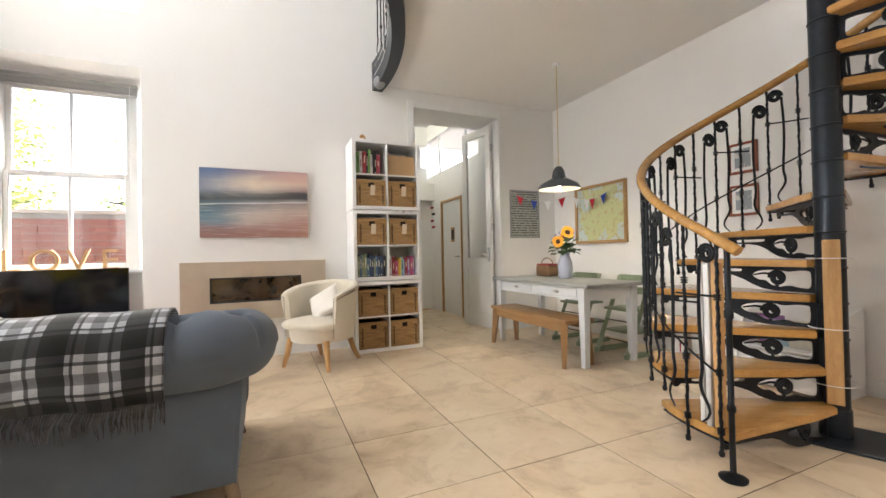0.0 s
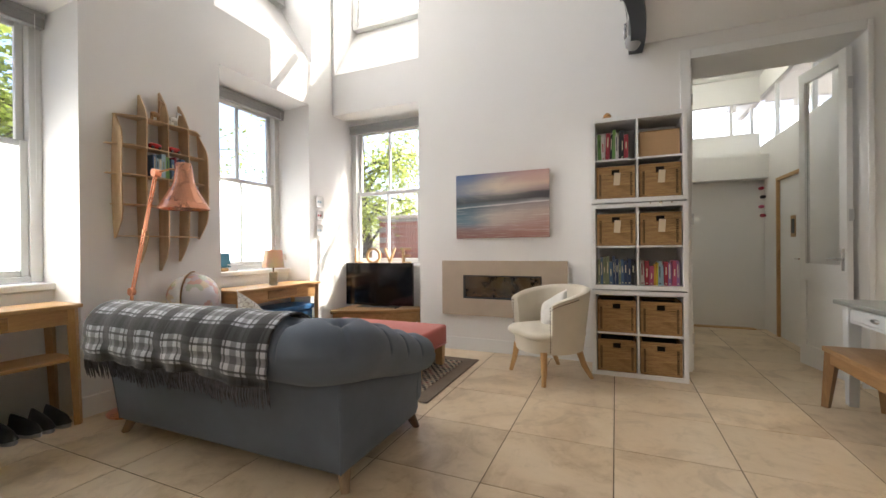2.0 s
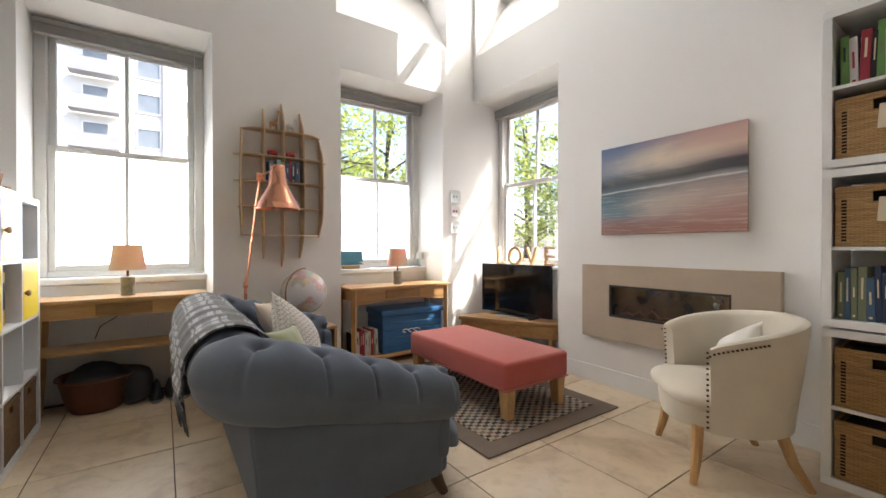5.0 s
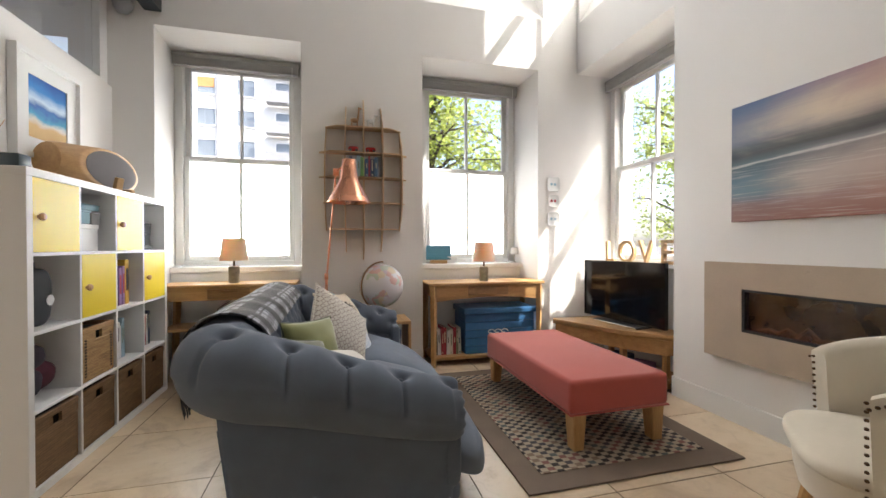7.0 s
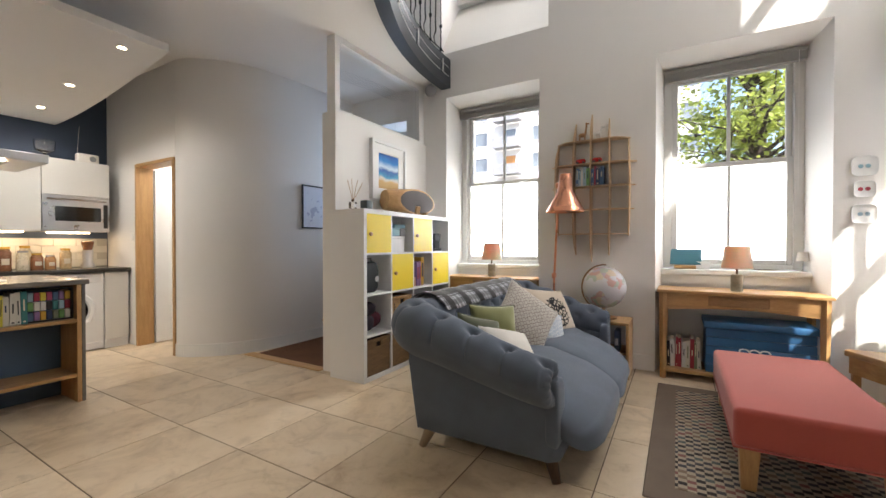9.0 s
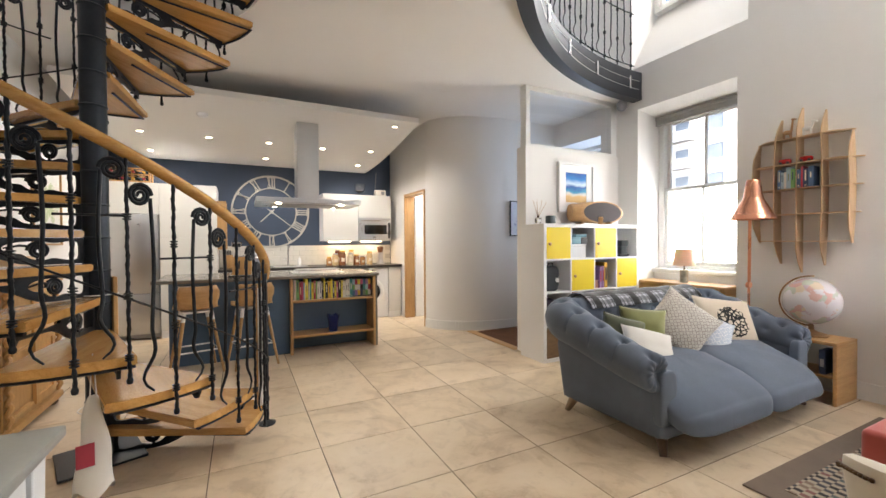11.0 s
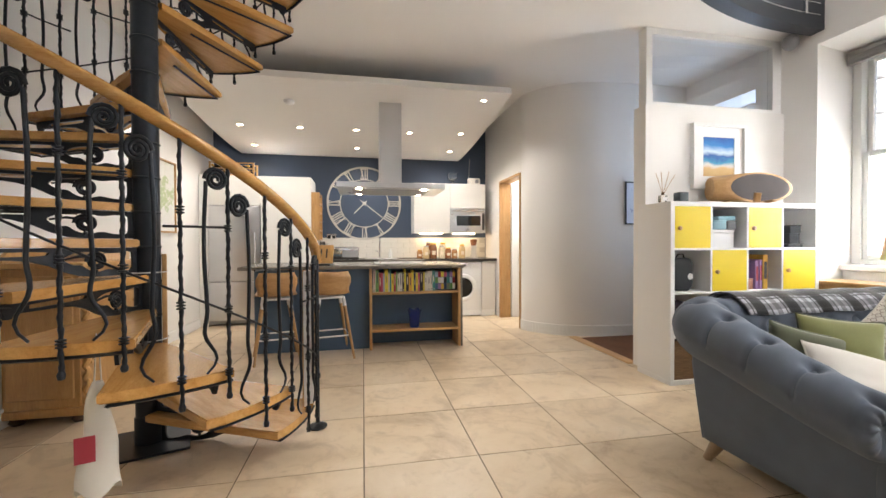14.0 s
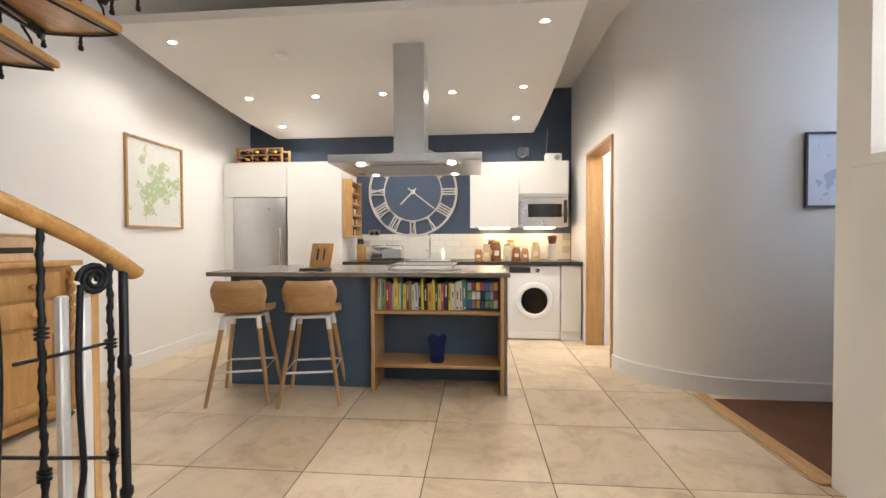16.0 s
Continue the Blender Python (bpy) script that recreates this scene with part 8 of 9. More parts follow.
def jar(x, y, r, h, fill, lid):
    t = thing("storage_jar", "glass storage jar of dry food on the worktop", "jar", pose(x, y, 0.901), "food jars")
    part("glass_body", lathe(bmesh.new(), [(0, 0), (r, 0), (r, h * 0.75), (r * 0.75, h * 0.86), (r * 0.75, h * 0.9), (0, h * 0.9)], 20), fill, t)
    part("lid", lathe(bmesh.new(), [(r * 0.8, h * 0.9), (r * 0.82, h), (0, h)], 20), lid, t)
    part("label_panel", box(-r * 0.5, r * 0.5, r * 0.93, r * 1.01, h * 0.25, h * 0.5), M_TAG, t)


JARF = [coat_of("jar_food", c, 0.25, 0.35, 60, 120, 0.2, coat=0.8) for c in ((0.40, 0.20, 0.08), (0.55, 0.40, 0.22), (0.22, 0.09, 0.04), (0.60, 0.52, 0.38), (0.30, 0.12, 0.05))]
for i, (x, r, h) in enumerate(((1.35, 0.045, 0.14), (1.25, 0.052, 0.2), (1.13, 0.055, 0.24), (1.00, 0.05, 0.2), (0.89, 0.05, 0.17), (0.79, 0.045, 0.15), (0.66, 0.05, 0.22), (1.19, 0.05, 0.26), (0.95, 0.05, 0.25))):
    jar(x, -1.9 - (0.12 if i > 6 else 0) + 0.02 * (i % 2), r, h, JARF[i % 5], M_GREYP if i % 2 else BOOKC[6])
cf = thing("coffee_grinder", "steel coffee grinder with a glass hopper on the worktop", "coffee grinder", pose(0.46, -1.92, 0.901))
part("body", lathe(bmesh.new(), [(0, 0), (0.065, 0), (0.065, 0.03), (0.045, 0.06), (0.05, 0.2), (0, 0.2)], 22), M_STEEL, cf)
part("hopper", lathe(bmesh.new(), [(0.04, 0.2), (0.06, 0.29), (0.05, 0.30), (0, 0.31)], 22), JARF[2], cf)
bs = thing("bottle", "small dark soap bottle by the sink", "bottle", pose(1.80, -2.05, 0.901))
part("body", lathe(bmesh.new(), [(0, 0), (0.032, 0), (0.032, 0.1), (0.012, 0.125), (0.012, 0.15), (0, 0.15)], 16), M_PLATE, bs)
rk = thing("spice_rack", "oak spice rack with bottles on the tall cabinet's side", "spice rack")
for y in (-2.0, -1.63):
    part("side_panel", box(2.84, 2.956, y, y + 0.015, 1.19, 1.88), M_OAK_Z, rk)
for j in range(6):
    z = 1.195 + 0.13 * j
    part("shelf", box(2.842, 2.956, -1.984, -1.631, z, z + 0.012), M_OAK_Y, rk)
for j in range(5):
    for i in range(5):
        bt = thing("spice_bottle", "small dark spice bottle in the rack", "bottle", pose(2.90, -1.95 + 0.07 * i, 1.208 + 0.13 * j), "spice bottles")
        part("body", lathe(bmesh.new(), [(0, 0), (0.02, 0), (0.02, 0.07), (0.012, 0.08), (0, 0.08)], 10), JARF[(i + j) % 5], bt)
        part("cap", lathe(bmesh.new(), [(0.014, 0.08), (0.014, 0.095), (0, 0.095)], 10), M_BLACK, bt)
# on the tall units
wr = thing("wine_rack", "pine wine rack with dark bottles on the cabinets", "wine rack", pose(4.03, -1.80, 2.092))
for x in (-0.28, -0.09, 0.10, 0.29):
    for y in (-0.12, 0.08):
        part("post", box(x - 0.01, x + 0.01, y - 0.01, y + 0.01, 0, 0.2), M_PINE, wr)
for z in (0.02, 0.11, 0.19):
    for y in (-0.12, 0.08):
        part("rail", box(-0.29, 0.30, y + 0.0101, y + 0.02, z - 0.008, z + 0.008), M_PINE, wr)
M_BOTTLE = coat_of("dark_green_glass", (0.012, 0.018, 0.012), 0.1, 0.1, 4, 40, 0)
for j in range(2):
    for i in range(5):
        bt = thing("wine_bottle", "dark wine bottle lying in the rack", "bottle", pose(3.80 + 0.115 * i, -1.93, 2.14 + 0.09 * j) @ Matrix.Rotation(radians(-90), 4, "X"), "wine bottles")
        part("body", lathe(bmesh.new(), [(0, 0), (0.037, 0), (0.037, 0.19), (0.014, 0.24), (0.014, 0.30), (0, 0.30)], 14), M_BOTTLE, bt)
        part("capsule", lathe(bmesh.new(), [(0.0152, 0.26), (0.0152, 0.302), (0, 0.303)], 12), BOOKC[(3, 6)[(i + j) % 2]], bt)
rd = thing("radio", "small cream radio with an aerial on the cabinet", "radio", pose(0.44, -1.98, 2.092))
part("case", box(-0.10, 0.10, -0.04, 0.05, 0, 0.11, 0.02, 3), M_PALE, rd, smooth=50)
part("dial", turned(lathe(bmesh.new(), [(0, 0.006), (0.03, 0.004), (0.032, 0)], 18), pose(-0.04, 0.05, 0.055, -90, 0, 0)), M_GREYP, rd)
part("aerial", tube(bmesh.new(), [(0.08, -0.02, 0.11), (0.06, -0.02, 0.42)], 0.002, 5), M_CHROME, rd)
part("foot", box(-0.08, 0.08, -0.03, 0.04, -0.001, 0.004), M_BLACK, rd)
gf = thing("glass_bowl", "clear footed glass bowl on the wall cabinet", "bowl", pose(0.80, -1.98, 2.092))
part("bowl", lathe(bmesh.new(), [(0, 0), (0.05, 0), (0.012, 0.02), (0.012, 0.05), (0.08, 0.09), (0.09, 0.19), (0.086, 0.19), (0.076, 0.095), (0.0, 0.06)], 24), M_GLASS, gf, smooth=60)

# map in an oak frame on the east wall
def paper_art(name, base, blob, scale=5.0, cut=0.6, second=None):
    m, n, l, p = shader(name)
    co = n.new("ShaderNodeTexCoord").outputs["Object"]
    v = noise_tex(n, l, co, scale, 6, 0.6)
    sep = n.new("ShaderNodeVectorMath")
    sep.operation = "LENGTH"
    l.new(co, sep.inputs[0])
    f = calc(n, l, "SUBTRACT", v, calc(n, l, "MULTIPLY", sep.outputs["Value"], 0.55))
    col = mix_rgb(n, l, steps(n, l, f, ((0.0, 0.0), (cut, 1.0))), base, blob)
    if second:
        col = mix_rgb(n, l, steps(n, l, noise_tex(n, l, co, scale * 4, 4), ((0.0, 0.0), (0.57, 0.8))), col, second)
    l.new(col, p.inputs["Base Color"])
    p.inputs["Roughness"].default_value = 0.5
    return m


EM = Matrix.Rotation(radians(-90), 4, "Z")
picture("framed_map", "island map print in an oak frame", Matrix.Translation((EAST - 0.001, -0.55, 1.68)) @ EM, 0.68, 0.82, 0.018, 0, paper_art("island_map", (0.70, 0.70, 0.67), (0.42, 0.50, 0.30), 6, 0.40, (0.66, 0.66, 0.62)), 0.025, M_OAK_Z)

# oak-lined doorway and the open door
lin = thing("door_frame_1", "oak door lining", "door frame")
tagged(lin, kind="structure")
part("jamb", box(0.012, 0.185, -1.455, -1.42, 0, 2.075), M_OAK_Z, lin)
part("jamb", box(0.012, 0.185, -0.65, -0.615, 0, 2.075), M_OAK_Z, lin)
part("head", box(0.012, 0.185, -1.42, -0.65, 2.045, 2.078), M_OAK_Y, lin)
dk = thing("door_1", "plain white door standing open into the small room", "door")
tagged(dk, kind="structure")
part("leaf", box(-0.80, 0.0, -1.44, -1.40, 0.01, 2.03), M_TRIM, dk)
part("door_handle", tube(bmesh.new(), [(-0.72, -1.40, 1.0), (-0.72, -1.36, 1.0), (-0.62, -1.36, 1.0)], 0.009, 8), M_CHROME, dk)
setting("ceiling_back_room", box(-1.5, 0.02, -2.2, -0.6, 2.5, 2.6), M_CEIL, "white ceiling of the small room", "ceiling")
# unseen lamp, added to brighten the room behind the doorway
lbr = thing("flush_light", "unseen round ceiling lamp added to brighten the small room", "ceiling lamp", pose(-0.5, -1.1, 2.498))
part("diffuser", lathe(bmesh.new(), [(0.0, -0.05), (0.12, -0.045), (0.14, -0.02), (0.14, -0.001), (0, -0.001)], 28), glow("cool_lamp", (1.0, 0.95, 0.88), 4), lbr)
small_light("flush_lamp", (-0.5, -1.1, 2.35), 8, 0.1, (1.0, 0.95, 0.88))
sw = thing("light_switch", "small white light switch by the oak doorway", "light switch", pose(0.172, -1.55, 1.25))
part("plate", box(0, 0.008, -0.04, 0.04, -0.04, 0.04, 0.003, 1), M_WHITE, sw)
part("rocker", box(0.008, 0.012, -0.012, 0.012, -0.02, 0.02, 0.002, 1), M_WHITE, sw)

# entrance mat in its oak border
mt = tagged(new("door_mat"), "dark brown coir entrance mat set in an oak strip", "mat")
b = bmesh.new()
bx(b, WEST + 0.01, -0.30, 0.075, 1.085, 0.0015, 0.012)
part("coir", b, M_MATTED, mt)
part("oak_border", box(-0.30, -0.20, -0.02, 1.085, 0.0015, 0.013, 0.003, 1), M_OAK_Y, mt)

# entrance side: framed print and wooden coat hooks on the back of the partition
picture("framed_print", "pale print in a thin dark frame on the curved wall", Matrix.Translation((-1.10, 0.047, 1.62)) @ Matrix.Rotation(math.pi, 4, "Z"), 0.40, 0.52, 0.014, 0, paper_art("pale_print", (0.62, 0.64, 0.72), (0.40, 0.42, 0.55), 8, 0.5), 0.02, M_BLACK)
ct = thing("coat_rack", "plywood leaf-shaped coat rack on the partition back", "coat rack", pose(-0.42, 1.088, 0))
for z, ln, a in ((0.35, 0.20, 22), (0.75, 0.15, 60), (1.15, 0.17, 60), (1.75, 0.2, 62)):
    b = bmesh.new()
    rows = []
    for i in range(9):
        f = i / 8
        w = 0.045 * math.sin(math.pi * (0.12 + 0.85 * f))
        rows.append([(-w, -ln * f * math.cos(radians(a)), z + ln * f * math.sin(radians(a))), (w, -ln * f * math.cos(radians(a)), z + ln * f * math.sin(radians(a))), (w, -ln * f * math.cos(radians(a)) + 0.012, z + ln * f * math.sin(radians(a)) + 0.012), (-w, -ln * f * math.cos(radians(a)) + 0.012, z + ln * f * math.sin(radians(a)) + 0.012)])
    vs = grid_surface(b, rows, True)
    b.faces.new(vs[0][::-1])
    b.faces.new(vs[-1])
    part("hook_leaf", b, M_PINE, ct)
part("spine", box(-0.03, 0.03, -0.02, -0.001, 0.2, 2.0, 0.004, 1), M_PINE, ct)

# ---- dining corner ----
M_TBLW = coat_of("white_table_paint", (0.66, 0.68, 0.70), 0.4, 0.04, 4, 90, 0.08)
dt = thing("dining_table", "white painted dining table with grey top and two drawers", "table", pose(3.48, 4.19, 0))
part("tabletop", box(-0.355, 0.36, -0.795, 0.80, 0.718, 0.75, 0.006, 2), M_GREYTOP, dt, "worn grey painted top")
for nm, c in (("apron", (-0.315, -0.295, -0.68, 0.68, 0.60, 0.717)), ("apron", (0.295, 0.315, -0.68, 0.68, 0.60, 0.717)), ("apron", (-0.25, 0.25, -0.715, -0.695, 0.60, 0.717)), ("apron", (-0.25, 0.25, 0.695, 0.715, 0.60, 0.717))):
    part(nm, box(*c), M_TBLW, dt)
for x in (-0.29, 0.29):
    for y in (-0.69, 0.69):
        b = prism(bmesh.new(), [(x - 0.04, y - 0.04), (x + 0.04, y - 0.04), (x + 0.04, y + 0.04), (x - 0.04, y + 0.04)], 0, 0.717)
        for v in b.verts:
            if v.co.z < 0.3:
                v.co.x += (x - v.co.x) * 0.3
                v.co.y += (y - v.co.y) * 0.3
        bmesh.ops.bevel(b, geom=list(b.edges), offset=0.004, segments=1, affect="EDGES")
        part("leg", b, M_TBLW, dt)
for y in (-0.35, 0.33):
    d = part("drawer", box(-0.324, -0.314, y - 0.28, y + 0.28, 0.62, 0.705, 0.004, 1), M_TBLW, dt)
    part("cup_handle", turned(lathe(bmesh.new(), [(0.0, 0.018), (0.03, 0.014), (0.042, 0.0), (0, 0)], 18), Matrix.Translation((-0.324, y, 0.662)) @ Matrix.Rotation(radians(-90), 4, "Y") @ Matrix.Diagonal((0.4, 1, 1, 1))), M_STEEL, d, "steel cup handle")

bn = thing("bench", "brown oak bench with tapered splayed legs at the table", "bench", pose(3.17, 4.18, 0))
part("seat", box(-0.17, 0.17, -0.645, 0.645, 0.395, 0.43, 0.005, 2), M_DKOAK, bn)
part("apron", box(-0.155, -0.137, -0.56, 0.56, 0.32, 0.394), M_DKOAK, bn)
part("apron", box(0.137, 0.155, -0.56, 0.56, 0.32, 0.394), M_DKOAK, bn)
for sx in (-1, 1):
    for sy in (-1, 1):
        b = bmesh.new()
        tube(b, [(sx * 0.13, sy * 0.585, 0.394), (sx * 0.16, sy * 0.61, 0.0)], [0.048, 0.028], 4)
        part("leg", b, M_DKOAK_Z, bn)

M_SAGE = coat_of("sage_green_paint", (0.22, 0.27, 0.17), 0.45, 0.08, 4, 80, 0.08)


def high_chair(m):
    t = thing("growing_chair", "sage green adjustable wooden chair tucked at the table", "chair", m, "green chairs")
    for s in (-1, 1):
        part("side_frame", tube(bmesh.new(), [(0.26, s * 0.19, 0.0), (-0.10, s * 0.19, 0.78)], 0.03, 4, 0.6), M_SAGE, t)
        part("floor_rail", box(-0.22, 0.28, s * 0.19 - 0.018, s * 0.19 + 0.018, 0.0, 0.05, 0.006, 1), M_SAGE, t)
    part("seat", box(-0.17, 0.17, -0.172, 0.172, 0.44, 0.462, 0.006, 2), M_SAGE, t)
    part("footplate", box(-0.20, 0.16, -0.172, 0.172, 0.22, 0.242, 0.006, 2), M_SAGE, t)
    for z in (0.6, 0.72):
        part("back_slat", box(-0.05 - (z - 0.6) * 0.4, -0.03 - (z - 0.6) * 0.4, -0.172, 0.172, z, z + 0.07, 0.004, 1), M_SAGE, t)
    for z in (0.13, 0.33):
        part("tie_rod", tube(bmesh.new(), [(0.12, -0.19, z), (0.12, 0.19, z)], 0.006, 6), M_BLACK, t)
    return t


hc = high_chair(pose(3.98, 3.72, 0) @ Matrix.Rotation(math.pi, 4, "Z"))
copy_thing(hc, pose(3.98, 4.40, 0) @ Matrix.Rotation(math.pi + 0.06, 4, "Z"))

# pendant lamp
M_PEND = coat_of("grey_enamel", (0.07, 0.08, 0.09), 0.25, 0.06, 4, 40, 0.02)
pl = thing("pendant_lamp", "dark grey enamel pendant lamp lit over the table", "pendant lamp", pose(3.50, 4.17, 1.715))
part("shade", lathe(bmesh.new(), [(0.225, 0.0), (0.228, 0.008), (0.20, 0.055), (0.13, 0.095), (0.075, 0.125), (0.06, 0.2), (0.035, 0.245), (0, 0.25), (0, 0.243), (0.033, 0.238), (0.055, 0.195), (0.07, 0.12), (0.125, 0.09), (0.195, 0.05), (0.22, 0.002)], 48), [M_PEND], pl, smooth=50)
part("inner_reflector", lathe(bmesh.new(), [(0.219, 0.001), (0.192, 0.047), (0.12, 0.086), (0.06, 0.115), (0, 0.118)], 48), coat_of("white_enamel", (0.8, 0.78, 0.72), 0.3, 0.02, 3, 30, 0), pl)
part("bulb", lathe(bmesh.new(), [(0, 0.02), (0.028, 0.035), (0.035, 0.065), (0.02, 0.10), (0, 0.112)], 18), glow("pendant_bulb", (1.0, 0.84, 0.62), 8), pl)
part("flex", tube(bmesh.new(), [(0, 0, 0.25), (0, 0, 1.36)], 0.004, 6), coat_of("yellow_flex", (0.55, 0.42, 0.16), 0.7, 0.05, 4, 60, 0), pl)
part("ceiling_rose", lathe(bmesh.new(), [(0.0, 1.34), (0.04, 1.342), (0.045, 1.363), (0, 1.364)], 20), M_WHITE, pl)
small_light("pendant_light", (3.50, 4.17, 1.735), 3.5, 0.03, (1.0, 0.84, 0.64), 150)

# sunflowers in a vase
vs_ = thing("vase_of_sunflowers", "pale vase of sunflowers and leaves on the table", "vase", pose(3.60, 4.22, 0.752))
part("vase", lathe(bmesh.new(), [(0, 0), (0.055, 0), (0.07, 0.03), (0.08, 0.11), (0.07, 0.19), (0.045, 0.25), (0.058, 0.285), (0.054, 0.285), (0.04, 0.25), (0, 0.24)], 32), coat_of("pale_lilac_china", (0.52, 0.54, 0.64), 0.25, 0.04, 4, 40, 0.02), vs_, smooth=50)
M_PETAL = coat_of("sunflower_petal", (0.80, 0.36, 0.01), 0.6, 0.12, 30, 90, 0.1)
M_CORE = coat_of("sunflower_core", (0.05, 0.022, 0.008), 0.9, 0.4, 60, 200, 0.6)
M_LEAF = coat_of("flower_leaf", (0.05, 0.11, 0.025), 0.5, 0.3, 12, 60, 0.2)
M_TINY = coat_of("purple_filler_flower", (0.22, 0.14, 0.32), 0.8, 0.3, 40, 60, 0)
for at, nrm, r in (((-0.13, -0.05, 0.40), (-0.9, -0.6, 0.2), 0.07), ((-0.01, -0.06, 0.50), (-0.4, -0.9, 0.45), 0.078), ((0.06, 0.05, 0.46), (0.4, 0.6, 0.6), 0.07)):
    q = Vector(nrm).normalized().to_track_quat("Z", "Y").to_matrix().to_4x4()
    mm = Matrix.Translation(at) @ q
    b = bmesh.new()
    for ringk in range(2):
        for k in range(17):
            a = 2 * math.pi * (k + 0.5 * ringk) / 17
            ln = r * random.uniform(0.9, 1.08) * (1.0 if ringk == 0 else 0.85)
            d, sdir = Vector((math.cos(a), math.sin(a), 0)), Vector((-math.sin(a), math.cos(a), 0))
            zo = 0.004 * ringk
            pts = [d * r * 0.36 + sdir * -0.008, d * r * 0.36 + sdir * 0.008, d * ln * 0.75 + sdir * 0.012, d * ln, d * ln * 0.75 - sdir * 0.012]
            b.faces.new([b.verts.new(mm @ (p + Vector((0, 0, zo + 0.10 * (p.length / r) ** 2 * 0.12)))) for p in pts])
    part("petals", b, M_PETAL, vs_, "orange-yellow sunflower petals")
    part("flower_centre", turned(lathe(bmesh.new(), [(0, 0.012), (r * 0.28, 0.010), (r * 0.44, 0.0), (0, -0.012)], 18), mm), M_CORE, vs_)
    part("stem", tube(bmesh.new(), [(0, 0, 0.22), (at[0] * 0.6, at[1] * 0.6, 0.34), at], 0.006, 6), M_LEAF, vs_)
b = bmesh.new()
for k in range(46):
    a, e = random.uniform(0, 6.28), random.uniform(-0.3, 1.0)
    base = Vector((0.02 * math.cos(a), 0.02 * math.sin(a), 0.28 + 0.10 * random.random()))
    d = Vector((math.cos(a), math.sin(a), e * 0.9)).normalized()
    sdir = d.cross(Vector((0, 0, 1))).normalized()
    ln = random.uniform(0.10, 0.19)
    w = ln * 0.28
    p = [base + d * ln * 0.25, base + d * ln * 0.55 + sdir * w, base + d * ln * 0.85 + sdir * w * 0.6, base + d * ln + Vector((0, 0, -0.02)), base + d * ln * 0.85 - sdir * w * 0.6, base + d * ln * 0.55 - sdir * w]
    b.faces.new([b.verts.new(x) for x in p])
part("leaves", b, M_LEAF, vs_, "dark green leaves")
b = bmesh.new()
for k in range(70):
    a, r = random.uniform(0, 6.28), random.uniform(0.05, 0.15)
    bmesh.ops.create_icosphere(b, subdivisions=1, radius=0.006, matrix=Matrix.Translation((r * math.cos(a), r * math.sin(a), 0.40 + random.uniform(-0.04, 0.13))))
tagged(part("filler_flowers", b, M_TINY, vs_, "tiny purple filler flowers"), kind="stuff")
hb2 = thing("wicker_hamper", "small brown wicker hamper with red checked lining on table", "basket", pose(3.70, 4.66, 0.752))
part("body", box(-0.08, 0.08, -0.12, 0.12, 0, 0.13, 0.02, 3), M_SEAGRASS, hb2)
part("lining", box(-0.075, 0.075, -0.115, 0.115, 0.131, 0.15, 0.008, 2), coat_of("red_check_cloth", (0.30, 0.05, 0.05), 0.9, 0.6, 40, 90, 0.2), hb2)
part("handle", tube(bmesh.new(), [(0, 0.11 * math.cos(a), 0.13 + 0.09 * math.sin(a)) for a in [math.pi * k / 12 for k in range(13)]], 0.007, 6), M_SEAGRASS, hb2)

# pictures and bunting
def text_print():
    m, n, l, p = shader("line_print")
    co = n.new("ShaderNodeTexCoord").outputs["Object"]
    sep = n.new("ShaderNodeSeparateXYZ")
    l.new(co, sep.inputs[0])
    row = calc(n, l, "FRACT", calc(n, l, "MULTIPLY", sep.outputs[2], 30.0))
    gaps = noise_tex(n, l, co, 60, 2, 0.5, (1, 1, 0.5))
    ink = calc(n, l, "MULTIPLY", calc(n, l, "LESS_THAN", row, 0.5), calc(n, l, "GREATER_THAN", gaps, 0.43))
    l.new(mix_rgb(n, l, ink, (0.46, 0.46, 0.42), (0.09, 0.09, 0.08)), p.inputs["Base Color"])
    p.inputs["Roughness"].default_value = 0.4
    return m


picture("framed_text_print", "grey print with lines of small writing in a slim frame", Matrix.Translation((3.90, NORTH - 0.001, 1.575)), 0.48, 0.66, 0.016, 0, text_print(), 0.02, M_GREYP)
picture("framed_country_map", "green and yellow map in a wide oak frame", Matrix.Translation((EAST - 0.001, 4.52, 1.51)) @ EM, 0.84, 0.74, 0.035, 0, paper_art("country_map", (0.52, 0.60, 0.58), (0.55, 0.58, 0.30), 4, 0.30, (0.50, 0.42, 0.22)), 0.03, M_OAK)
M_REDFR = wood("red_brown_frame", (0.20, 0.05, 0.02), (0.34, 0.10, 0.04), (9, 9, 1))
for z in (1.83, 1.46):
    picture("small_picture", "small animal print in a red-brown frame", Matrix.Translation((EAST - 0.001, 2.86, z)) @ EM, 0.235, 0.27, 0.022, 0.03, paper_art("small_print", (0.62, 0.60, 0.55), (0.30, 0.33, 0.36), 9, 0.42), 0.02, M_REDFR)
bt = thing("bunting", "red white and blue triangle bunting strung across the corner", "bunting")
A, B_, Cc = Vector((3.70, 5.355, 1.86)), Vector((4.33, 4.97, 1.80)), Vector((4.385, 4.28, 1.80))
sags = []
for P, Q in ((A, B_), (B_, Cc)):
    for k in range(17):
        f = k / 16
        sags.append(P.lerp(Q, f) - Vector((0, 0, 0.10 * 4 * f * (1 - f))))
part("cord", tube(bmesh.new(), sags, 0.003, 5), M_PALE, bt)
FL = [coat_of("flag_cloth", c, 0.9, 0.05, 8, 200, 0.1) for c in ((0.45, 0.02, 0.04), (0.02, 0.05, 0.28), (0.72, 0.71, 0.70))]
